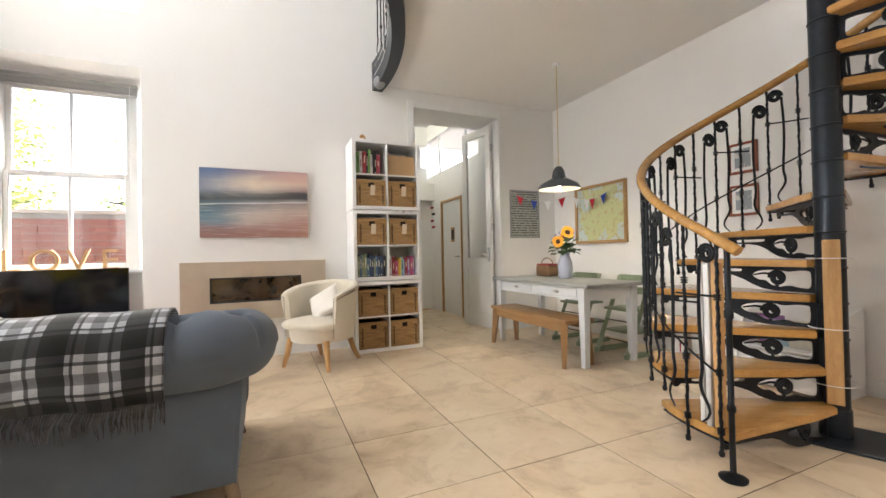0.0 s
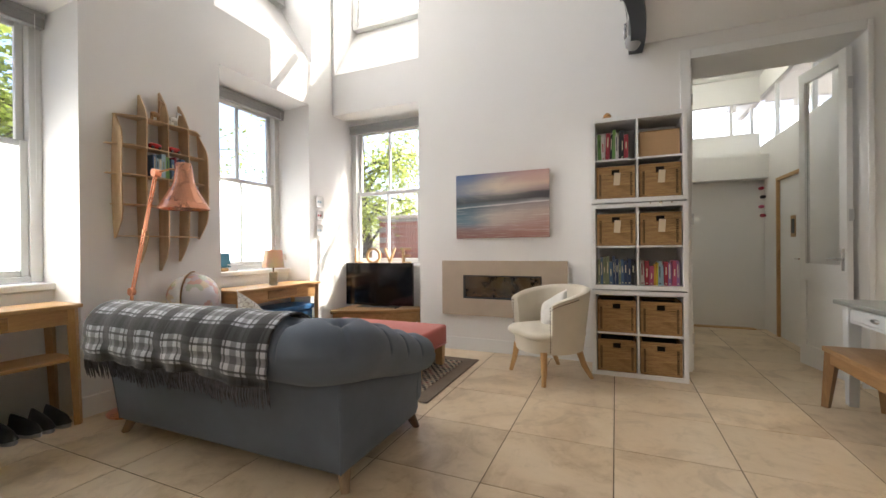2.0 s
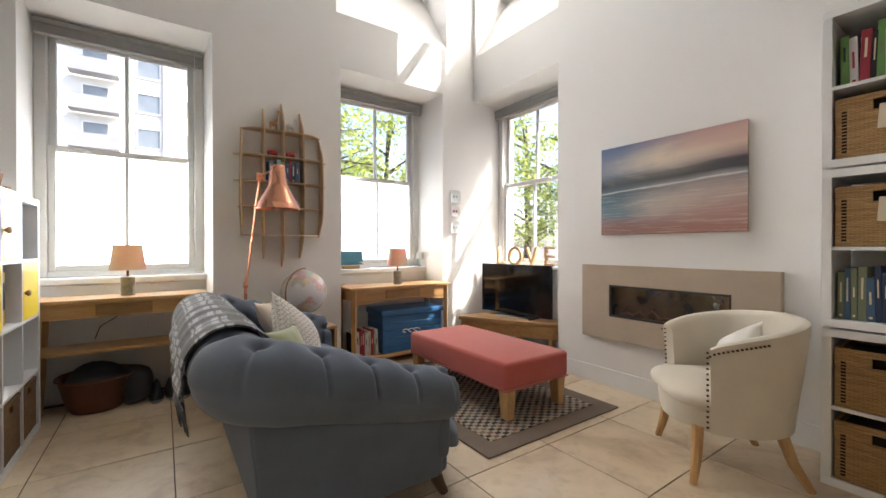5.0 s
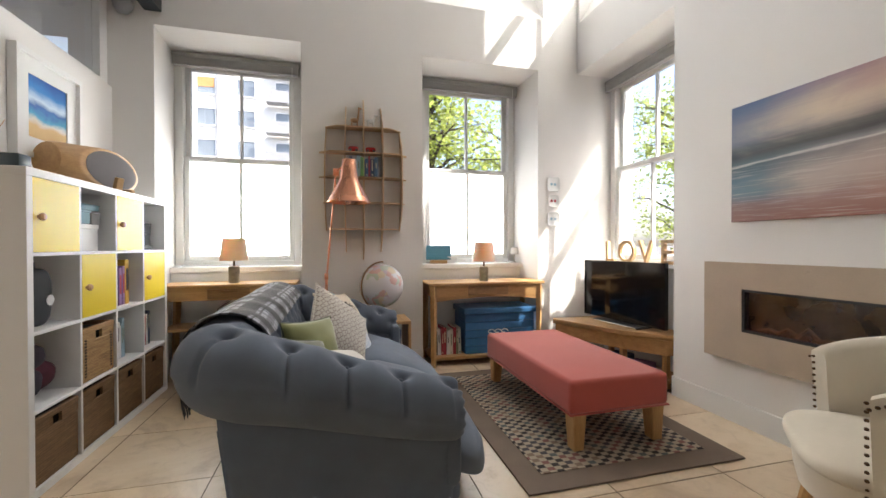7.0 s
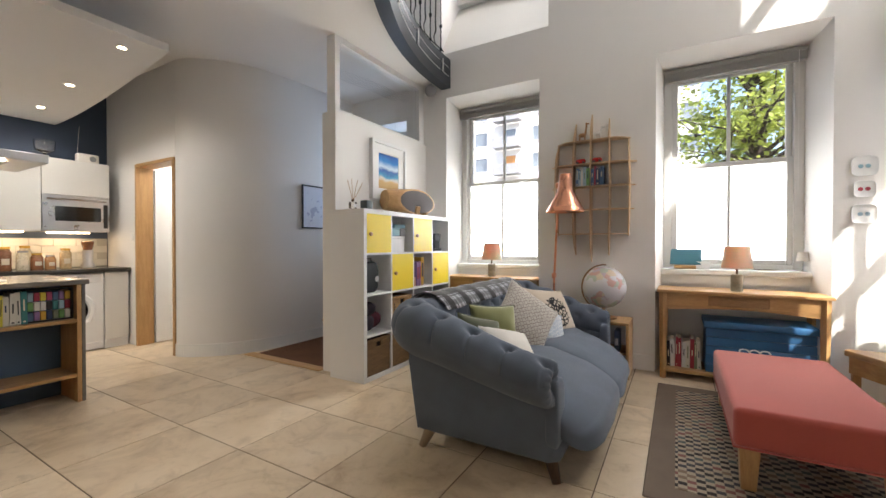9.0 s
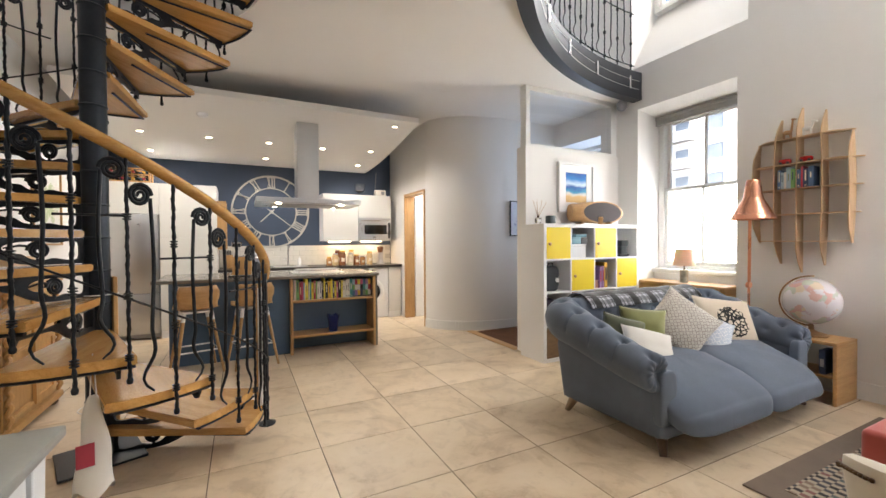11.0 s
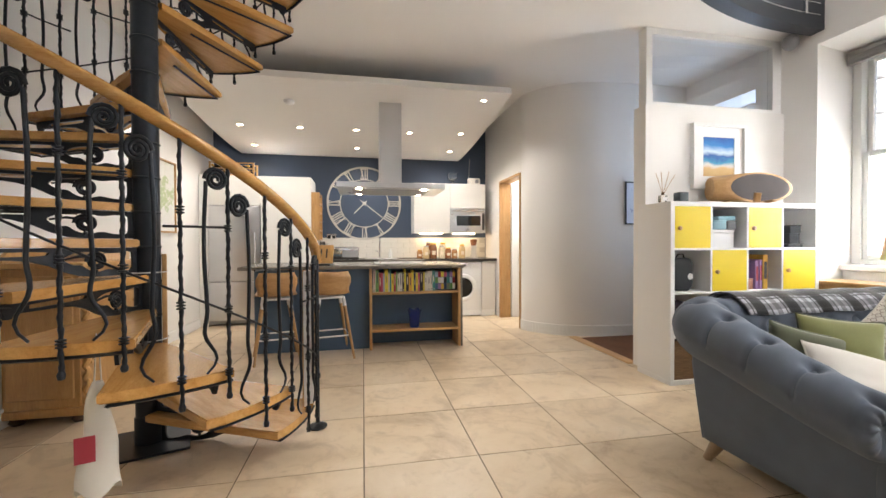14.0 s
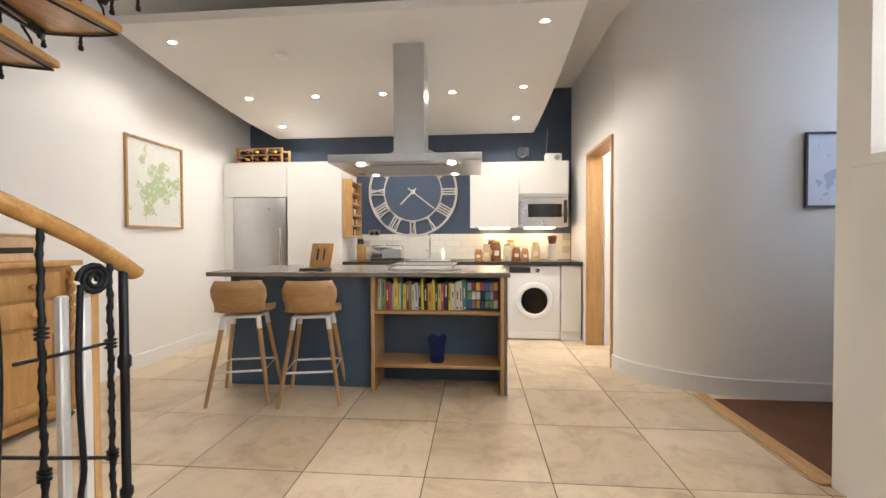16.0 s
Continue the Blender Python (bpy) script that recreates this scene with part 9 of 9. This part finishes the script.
for k, c in ((1, 0), (5, 1), (9, 2), (13, 0), (19, 2), (23, 2), (25, 0), (29, 1)):
    p0, p1 = sags[k], sags[k + 2]
    mid = (p0 + p1) / 2 - Vector((0, 0, 0.13))
    nr = (p1 - p0).cross(Vector((0, 0, 1))).normalized() * 0.0015
    b = bmesh.new()
    fa = [b.verts.new(p + nr) for p in (p0, p1, mid)]
    fb = [b.verts.new(p - nr) for p in (p0, p1, mid)]
    b.faces.new(fa)
    b.faces.new(fb[::-1])
    for i in range(3):
        b.faces.new((fa[i], fa[(i + 1) % 3], fb[(i + 1) % 3], fb[i]))
    part("flag", b, FL[c], bt)

# pine dresser under the stair
ds = thing("pine_dresser", "old pine dresser with barley-twist column and carved drawer", "dresser", pose(3.97, 0.62, 0))
part("carcass", box(0.03, 0.455, 0.03, 0.86, 0.10, 0.985, 0.004, 1), M_PINE, ds)
part("top", box(-0.01, 0.457, -0.01, 0.89, 0.986, 1.02, 0.006, 2), M_PINE, ds)
part("plinth", box(0.0, 0.455, 0.0, 0.88, 0.05, 0.10, 0.008, 2), M_PINE, ds)
part("end_panel", box(0.06, 0.43, 0.861, 0.873, 0.16, 0.94, 0.006, 1), M_PINE, ds)
for z0, z1 in ((0.80, 0.95), (0.64, 0.78)):
    d = part("drawer", box(0.012, 0.029, 0.12, 0.46, z0, z1, 0.005, 2), M_PINE, ds)
    part("knob", turned(lathe(bmesh.new(), [(0, 0.03), (0.015, 0.028), (0.02, 0.018), (0.01, 0.006), (0.012, 0)], 14), Matrix.Translation((0.012, 0.29, (z0 + z1) / 2)) @ Matrix.Rotation(radians(-90), 4, "Y")), M_PINE, d)
part("door", holed_wall("x", 0.008, 0.029, 0.12, 0.46, 0.14, 0.62, [(0.17, 0.41, 0.19, 0.57)]), M_PINE, ds)
part("door_panel", box(0.018, 0.029, 0.17, 0.41, 0.19, 0.57), M_PINE, ds)
for z in (0.16, 0.36, 0.56, 0.76):
    part("pigeonhole_shelf", box(0.0, 0.028, 0.52, 0.80, z, z + 0.02), M_PINE, ds)
for y in (0.05, 0.83):
    pts = [(0.012 + 0.008 * math.cos(f * 70), y + 0.008 * math.sin(f * 70), 0.12 + 0.84 * f) for f in [k / 120 for k in range(121)]]
    part("twist_column", tube(bmesh.new(), pts, 0.017, 7), M_PINE, ds, "barley-twist pine column")
b = bmesh.new()
gal = [(0.0, 1.021), (0.87, 1.021), (0.87, 1.06), (0.80, 1.11), (0.55, 1.10), (0.435, 1.17), (0.32, 1.10), (0.07, 1.11), (0.0, 1.06)]
va = [b.verts.new((0.43, y, z)) for y, z in gal]
vb = [b.verts.new((0.452, y, z)) for y, z in gal]
b.faces.new(va)
b.faces.new(vb[::-1])
for i in range(len(gal)):
    b.faces.new((va[i], va[(i + 1) % len(gal)], vb[(i + 1) % len(gal)], vb[i]))
part("gallery", b, M_PINE, ds, "shaped pine back gallery")
for x in (0.06, 0.40):
    for y in (0.06, 0.82):
        part("bun_foot", lathe(bmesh.new(), [(0, 0), (0.03, 0), (0.045, 0.02), (0.03, 0.05), (0, 0.051)], 14, (x, y, 0.001)), M_DARKLEG, ds)
cj = thing("wooden_box", "plain wooden box of jars on the dresser", "box", pose(4.2, 0.95, 1.021))
part("body", box(-0.12, 0.12, -0.2, 0.2, 0, 0.15, 0.004, 1), M_PLY, cj)
part("lid", box(-0.125, 0.125, -0.205, 0.205, 0.151, 0.168, 0.004, 1), M_PLY, cj)
part("stencil_bar", box(-0.1215, -0.1205, -0.14, 0.14, 0.05, 0.085), M_BLACK, cj)

# white arched book unit with drawers
kb2 = thing("book_unit", "white low book unit with an arched end and drawers", "book unit", pose(4.40, 2.10, 0))
outl = [(0.0, 0.0), (0.0, 0.66)] + [(-0.42 + 0.42 * math.cos(a), 0.30 + 0.36 * math.sin(a)) for a in [radians(80 - 80 * 0) + radians(100 * k / 10) for k in range(11)]] + [(-0.42 - 0.0, 0.0)]
for y in (0.0, 0.60):
    b = bmesh.new()
    prof = [(0.0, 0.0), (0.0, 0.60)] + [(-0.40 * math.sin(math.pi / 2 * k / 10), 0.26 + 0.34 * math.cos(math.pi / 2 * k / 10)) for k in range(1, 11)] + [(-0.40, 0.0)]
    va = [b.verts.new((x, y, z)) for x, z in prof]
    vb = [b.verts.new((x, y + 0.018, z)) for x, z in prof]
    b.faces.new(va)
    b.faces.new(vb[::-1])
    for i in range(len(prof)):
        b.faces.new((va[i], va[(i + 1) % len(prof)], vb[(i + 1) % len(prof)], vb[i]))
    part("end_panel", b, M_WHITE, kb2, "arched white end panel")
part("back", box(-0.015, 0.0, 0.0182, 0.5998, 0, 0.58), M_WHITE, kb2)
part("shelf", box(-0.36, -0.016, 0.0182, 0.5998, 0.28, 0.296), M_WHITE, kb2)
for y0 in (0.02, 0.312):
    d = part("drawer", box(-0.395, -0.03, y0, y0 + 0.286, 0.02, 0.27, 0.004, 1), M_WHITE, kb2)
    part("knob", turned(lathe(bmesh.new(), [(0, 0.02), (0.012, 0.018), (0.006, 0.004), (0.007, 0)], 12), Matrix.Translation((-0.395, y0 + 0.14, 0.17)) @ Matrix.Rotation(radians(-90), 4, "Y")), M_OAK_Y, d)
for k, (y, w, h, c) in enumerate(((0.05, 0.26, 0.22, 0), (0.20, 0.24, 0.20, 8), (0.34, 0.2, 0.24, 11), (0.45, 0.12, 0.18, 6))):
    t = thing("picture_book", "picture book leaning in the white book unit", "book", pose(4.12 + 0.03 * k, 2.10 + y, 0.298) @ Matrix.Rotation(radians(-14), 4, "Y"), "picture books")
    part("cover", box(0.0, 0.012, 0, min(w, 0.58 - y), 0, h, 0.002, 1), BOOKC[c], t)
    part("title_bar", box(-0.001, 0.0, 0.03, min(w, 0.58 - y) - 0.03, h * 0.65, h * 0.8), BOOKC[(3, 12, 9, 1)[k]], t)

# ---- tall double door to the hall ----
dfr = thing("door_frame_2", "white painted door casing", "door frame")
tagged(dfr, kind="structure")
part("casing", box(2.20, 2.285, NORTH - 0.02, NORTH - 0.002, 0, 2.95, 0.004, 1), M_TRIM, dfr)
part("casing", box(3.497, 3.535, NORTH - 0.02, NORTH - 0.002, 0, 2.95, 0.004, 1), M_TRIM, dfr)
part("head_casing", box(2.286, 3.496, NORTH - 0.02, NORTH - 0.002, 2.865, 2.95, 0.004, 1), M_TRIM, dfr)


def glazed_leaf(name, m, w, h, label):
    t = thing(name, label, "door", m)
    tagged(t, kind="structure")
    part("leaf", holed_wall("y", 0, 0.042, 0, w, 0.008, h, [(0.085, w - 0.085, 0.98, h - 0.11), (0.085, w - 0.085, 0.20, 0.82)]), M_TRIM, t)
    part("lower_panel", box(0.086, w - 0.086, 0.012, 0.03, 0.201, 0.819), M_TRIM, t)
    part("pane", box(0.086, w - 0.086, 0.018, 0.024, 0.981, h - 0.111), M_GLASS, t)
    for zz in (0.3, 1.4, h - 0.3):
        part("hinge", box(-0.006, 0.004, -0.006, 0.03, zz - 0.05, zz + 0.05), M_STEEL, t)
    part("door_handle", tube(bmesh.new(), [(0.04, 0.044, 1.03), (0.04, 0.09, 1.03), (0.15, 0.09, 1.03)], 0.009, 8), M_CHROME, t)
    part("lock_plate", box(0.025, 0.06, 0.042, 0.046, 0.93, 1.12), M_CHROME, t)


glazed_leaf("door_2", Matrix.Translation((3.455, 5.50, 0)) @ Matrix.Rotation(radians(101.5), 4, "Z"), 0.60, 2.80, "tall white glazed door leaf standing open into the hall")
glazed_leaf("door_3", Matrix.Translation((2.30, 5.41, 0)) @ Matrix.Rotation(radians(88), 4, "Z"), 0.52, 2.80, "tall white glazed door leaf folded back")

hl = thing("door_frame_3", "oak door lining in the hall", "door frame")
tagged(hl, kind="structure")
for y0, y1 in ((6.60, 6.63), (7.41, 7.44)):
    part("jamb", box(3.51, 3.64, y0, y1, 0, 1.999), M_OAK_Z, hl)
part("head", box(3.51, 3.64, 6.63, 7.41, 1.965, 1.999), M_OAK_Y, hl)
hdr = thing("door_4", "white hall door with a small dark picture", "door")
tagged(hdr, kind="structure")
part("leaf", box(3.545, 3.585, 6.631, 7.409, 0.005, 1.963), M_TRIM, hdr)
part("sign", box(3.540, 3.545, 6.93, 7.07, 1.25, 1.50), M_OAK_Z, hdr)
part("sign_panel", box(3.537, 3.540, 6.955, 7.045, 1.29, 1.46), M_BLACK, hdr)
part("door_handle", tube(bmesh.new(), [(3.545, 6.72, 1.0), (3.50, 6.72, 1.0), (3.50, 6.83, 1.0)], 0.009, 8), M_CHROME, hdr)
for ww, c in (("window_7", (1.95, 3.53, 8.14, 8.15, 2.75, 3.19)), ("window_8", (3.57, 3.58, 5.95, 9.2, 2.55, 3.25))):
    wq = thing(ww, "high clerestory window strip in the hall", "window")
    tagged(wq, kind="structure")
    pn = part("pane", box(*c), M_GLASS, wq)
    pn.visible_shadow = False
    for k in range(3):
        f = (k + 0.5) / 3
        if ww == "window_7":
            part("mullion", box(c[0] + 1.5 * f - 0.02, c[0] + 1.5 * f + 0.02, 8.12, 8.17, 2.75, 3.19), M_TRIM, wq)
        else:
            part("mullion", box(3.55, 3.60, 5.95 + 3.2 * f, 5.99 + 3.2 * f, 2.55, 3.25), M_TRIM, wq)
cd = thing("dome_light", "round lit dome lamp on the hall ceiling", "ceiling lamp", pose(2.75, 7.2, 3.548))
part("dome", lathe(bmesh.new(), [(0, -0.09), (0.08, -0.08), (0.14, -0.04), (0.15, -0.001), (0, -0.001)], 28), glow("hall_lamp", (1.0, 0.93, 0.72), 3), cd)
small_light("hall_light", (2.75, 7.2, 3.3), 2, 0.12, (0.96, 1.0, 0.92))
setting("trim_hall", box(1.86, 3.40, 7.80, 7.925, 0.0015, 0.014, 0.003, 1), M_OAK, "oak floor strip at the end of the hall", "trim")
hm = thing("hanging_mobile", "string of small red and dark cloth birds on the wall", "mobile", pose(3.40, 7.55, 0))
part("string", tube(bmesh.new(), [(0, 0, 2.04), (0, 0, 1.4)], 0.002, 5), M_PALE, hm)
for k in range(4):
    part("cloth_bird", puff(bmesh.new(), 0.03, 0.05, 0.022, 0.9, 8, m=pose(0, 0.03 * (-1) ** k, 1.9 - 0.12 * k)), BOOKC[(3, 4, 7, 3)[k]], hm, smooth=80)
setting("wall_hall_low", box(1.85, 3.529, 7.93, 8.03, 0, 2.058), M_WALL, "white wall at the end of the hall", "wall")

# ---- outside ----
setting("ground", box(-400, 400, -400, 400, -0.5, -0.3), coat_of("outside_paving", (0.16, 0.15, 0.14), 0.9, 0.2, 0.5, 20, 0.3), "grey paved ground outside", "ground")


def leaf_mat(name, base):
    m, n, l, p = shader(name)
    geo = n.new("ShaderNodeNewGeometry")
    col = ramp(n, l, geo.outputs["Random Per Island"], ((0.0, tuple(c * 0.6 for c in base)), (0.6, base), (1.0, tuple(min(1, c * 1.6) for c in base))))
    l.new(col, p.inputs["Base Color"])
    p.inputs["Roughness"].default_value = 0.55
    tr = n.new("ShaderNodeBsdfTranslucent")
    l.new(col, tr.inputs["Color"])
    mx = n.new("ShaderNodeMixShader")
    mx.inputs[0].default_value = 0.65
    l.new(p.outputs[0], mx.inputs[1])
    l.new(tr.outputs[0], mx.inputs[2])
    l.new(mx.outputs[0], n["Material Output"].inputs["Surface"])
    return m


M_FOLI = leaf_mat("tree_leaves", (0.36, 0.42, 0.10))
M_BARK = coat_of("tree_bark", (0.07, 0.052, 0.038), 0.95, 0.3, 8, 40, 0.8, depth=0.02)


def tree(at, height, spread, leaves, seed, low=0.25):
    rnd = random.Random(seed)
    t = thing("tree", "leafy green street tree outside the window", "tree", pose(*at), "street trees")
    b = bmesh.new()
    top = Vector((rnd.uniform(-0.4, 0.4), rnd.uniform(-0.4, 0.4), height * 0.8))
    tube(b, [(0, 0, 0), (0.05, 0.08, height * 0.25), top * 0.6, top], [0.2, 0.16, 0.11, 0.04], 9)
    ends = []
    for k in range(16):
        f = rnd.uniform(low, 0.95)
        base = top * f
        a = rnd.uniform(0, 6.28)
        ln = spread * rnd.uniform(0.55, 1.0) * (1.1 - 0.5 * f)
        tip = base + Vector((math.cos(a) * ln, math.sin(a) * ln, ln * rnd.uniform(0.1, 0.55)))
        mid = base.lerp(tip, 0.5) + Vector((0, 0, 0.15 * ln))
        tube(b, [base, mid, tip], [0.06, 0.035, 0.012], 6)
        ends += [mid, tip, base.lerp(tip, 0.75), mid.lerp(tip, 0.5)]
        for q in range(3):
            e2 = mid.lerp(tip, rnd.random()) + Vector((rnd.uniform(-1, 1), rnd.uniform(-1, 1), rnd.uniform(-0.5, 0.8))) * spread * 0.35
            tube(b, [mid.lerp(tip, 0.3), e2], [0.02, 0.006], 5)
            ends.append(e2)
    part("trunk", b, M_BARK, t)
    verts, faces = [], []
    for k in range(leaves):
        c = rnd.choice(ends) + Vector((rnd.gauss(0, 0.30), rnd.gauss(0, 0.30), rnd.gauss(0, 0.24)))
        d = Vector((rnd.uniform(-1, 1), rnd.uniform(-1, 1), rnd.uniform(-0.8, 0.4))).normalized()
        s = d.cross(Vector((rnd.uniform(-1, 1), rnd.uniform(-1, 1), 1))).normalized()
        ln = rnd.uniform(0.09, 0.16)
        i = len(verts)
        verts += [c, c + d * ln * 0.5 + s * ln * 0.35, c + d * ln, c + d * ln * 0.5 - s * ln * 0.35]
        faces.append((i, i + 1, i + 2, i + 3))
    me = bpy.data.meshes.new("crown")
    me.from_pydata([tuple(v) for v in verts], [], faces)
    me.materials.append(M_FOLI)
    o = new("crown", me)
    o.parent = t
    tagged(o, "loose crown of small bright leaves", kind="stuff")


tree((-9.5, 5.6, -0.3), 7.5, 3.0, 6500, 3, 0.3)
tree((-12.5, 9.5, -0.3), 8.0, 3.2, 6000, 5, 0.25)
tree((-8.4, 5.5, -0.3), 7.6, 2.3, 1900, 7, 0.5)
tree((-6.4, 13.0, -0.3), 7.0, 3.0, 6500, 9, 0.25)
tree((-10.5, 15.5, -0.3), 8.5, 3.4, 6000, 11, 0.2)
tree((-3.0, 17.5, -0.3), 6.5, 2.2, 2500, 13, 0.4)

# brick boundary wall beyond the corner window
M_BRICK = coat_of("red_brick", (0.30, 0.12, 0.085), 0.9, 0.2, 5, 60, 0.4)
bw = thing("garden_wall", "red brick garden wall with stone coping", "wall")
part("core", box(-4.6, 1.5, 11.03, 11.3, -0.3, 2.0), coat_of("mortar", (0.30, 0.26, 0.22), 0.95, 0.1, 5, 60, 0.2), bw)
part("coping", box(-4.65, 1.55, 10.98, 11.35, 2.0, 2.08, 0.01, 1), M_STONE, bw)
m_brk2 = link_mesh("brick", box(-0.215, 0.215, 0, 0.04, -0.066, 0.066), M_BRICK)
for j in range(15):
    for i in range(14):
        x = -4.36 + 0.44 * i + (0.22 if j % 2 else 0)
        if x < 1.3:
            o = new("brick", m_brk2)
            o.parent = bw
            o.matrix_basis = Matrix.Translation((x, 11.0, -0.2 + 0.145 * j))

# apartment block across the street
ap = thing("apartment_building", "white rendered apartment block with balconies and pale bays", "building", pose(-40, -12, -0.3))
M_REND = coat_of("white_render", (0.74, 0.73, 0.70), 0.9, 0.06, 0.3, 6, 0.1)
M_TIMB = coat_of("pale_timber_cladding", (0.58, 0.54, 0.49), 0.8, 0.15, 2, 30, 0.1)
M_DWIN = coat_of("dark_window_glass", (0.20, 0.23, 0.26), 0.1, 0.2, 1, 10, 0)
part("wall", box(-12, 0, -26, 17.6, 0, 27), M_REND, ap)
part("roof", box(-12.4, 0.4, -26.4, 18.0, 27, 27.5), M_GREYP, ap)
wmesh = link_mesh("window", box(0, 0.06, -0.75, 0.75, 0, 1.5), M_DWIN)
smesh = link_mesh("window_surround", holed_wall("x", 0.0, 0.12, -0.85, 0.85, -0.1, 1.6, [(-0.75, 0.75, 0.0, 1.5)]), M_TRIM)
bmesh_b = link_mesh("balcony", bx(bx(bmesh.new(), 0, 1.2, -1.5, 1.5, -0.15, 0.0), 1.15, 1.2, -1.5, 1.5, 0.0, 0.95), M_GREYP)
for fl in range(9):
    for i in range(13):
        y = -24 + 3.4 * i
        for nm, me in (("window", wmesh), ("window_surround", smesh)):
            o = new(nm, me)
            o.parent = ap
            o.matrix_basis = pose(0.002, y, 1.1 + 2.9 * fl)
        if i % 3 == 1:
            o = new("balcony", bmesh_b)
            o.parent = ap
            o.matrix_basis = pose(0.13, y, 0.55 + 2.9 * fl)
M_OBLIND = coat_of("orange_blind", (0.55, 0.27, 0.10), 0.8, 0.1, 2, 30, 0.05)
omesh = link_mesh("window_blind", box(0.062, 0.09, -0.7, 0.7, 0.6, 1.48), M_OBLIND)
for i, fl in ((3, 3), (3, 4), (4, 5), (7, 3), (8, 5)):
    o = new("window_blind", omesh)
    o.parent = ap
    o.matrix_basis = pose(0.002, -24 + 3.4 * i, 1.1 + 2.9 * fl)
for i in (2, 5, 8, 11):
    part("timber_bay", box(0.0, 0.35, -24 + 3.4 * i + 1.0, -24 + 3.4 * i + 2.4, 1, 26), M_TIMB, ap)

# ---- floor: bed and laid tiles ----
setting("floor", box(WEST - 0.5, EAST + 0.3, SOUTH - 0.3, 9.4, -0.2, -0.0025), M_GROUT, "dark grout bed under the stone tiles", "floor")
floor_ob = bpy.data.objects["floor"]
PITCH, GX, GY = 0.605, 1.02, 1.16
tile_mesh = link_mesh("floor_tile", box(-0.2998, 0.2998, -0.2998, 0.2998, -0.02, 0.0, 0.0015, 1), M_TILE)


def inside(x, y):
    if y > 5.3:
        return 1.85 < x < 3.75 and y < 9.2
    if x < 0.3 and y < 0.6:
        return x > -0.8 and (x > 0.0 or y > -0.7)
    return WEST - 0.2 < x < EAST + 0.25 and SOUTH - 0.1 < y < 5.6


for i in range(-6, 8):
    for j in range(-7, 15):
        cx, cy = GX + (i + 0.5) * PITCH, GY + (j + 0.5) * PITCH
        if inside(cx, cy):
            o = new("floor_tile", tile_mesh)
            o.parent = floor_ob
            o.matrix_basis = Matrix.Translation((cx, cy, random.uniform(-0.0006, 0.0006))) @ Matrix.Rotation(radians(random.choice((0, 90, 180, 270))), 4, "Z")
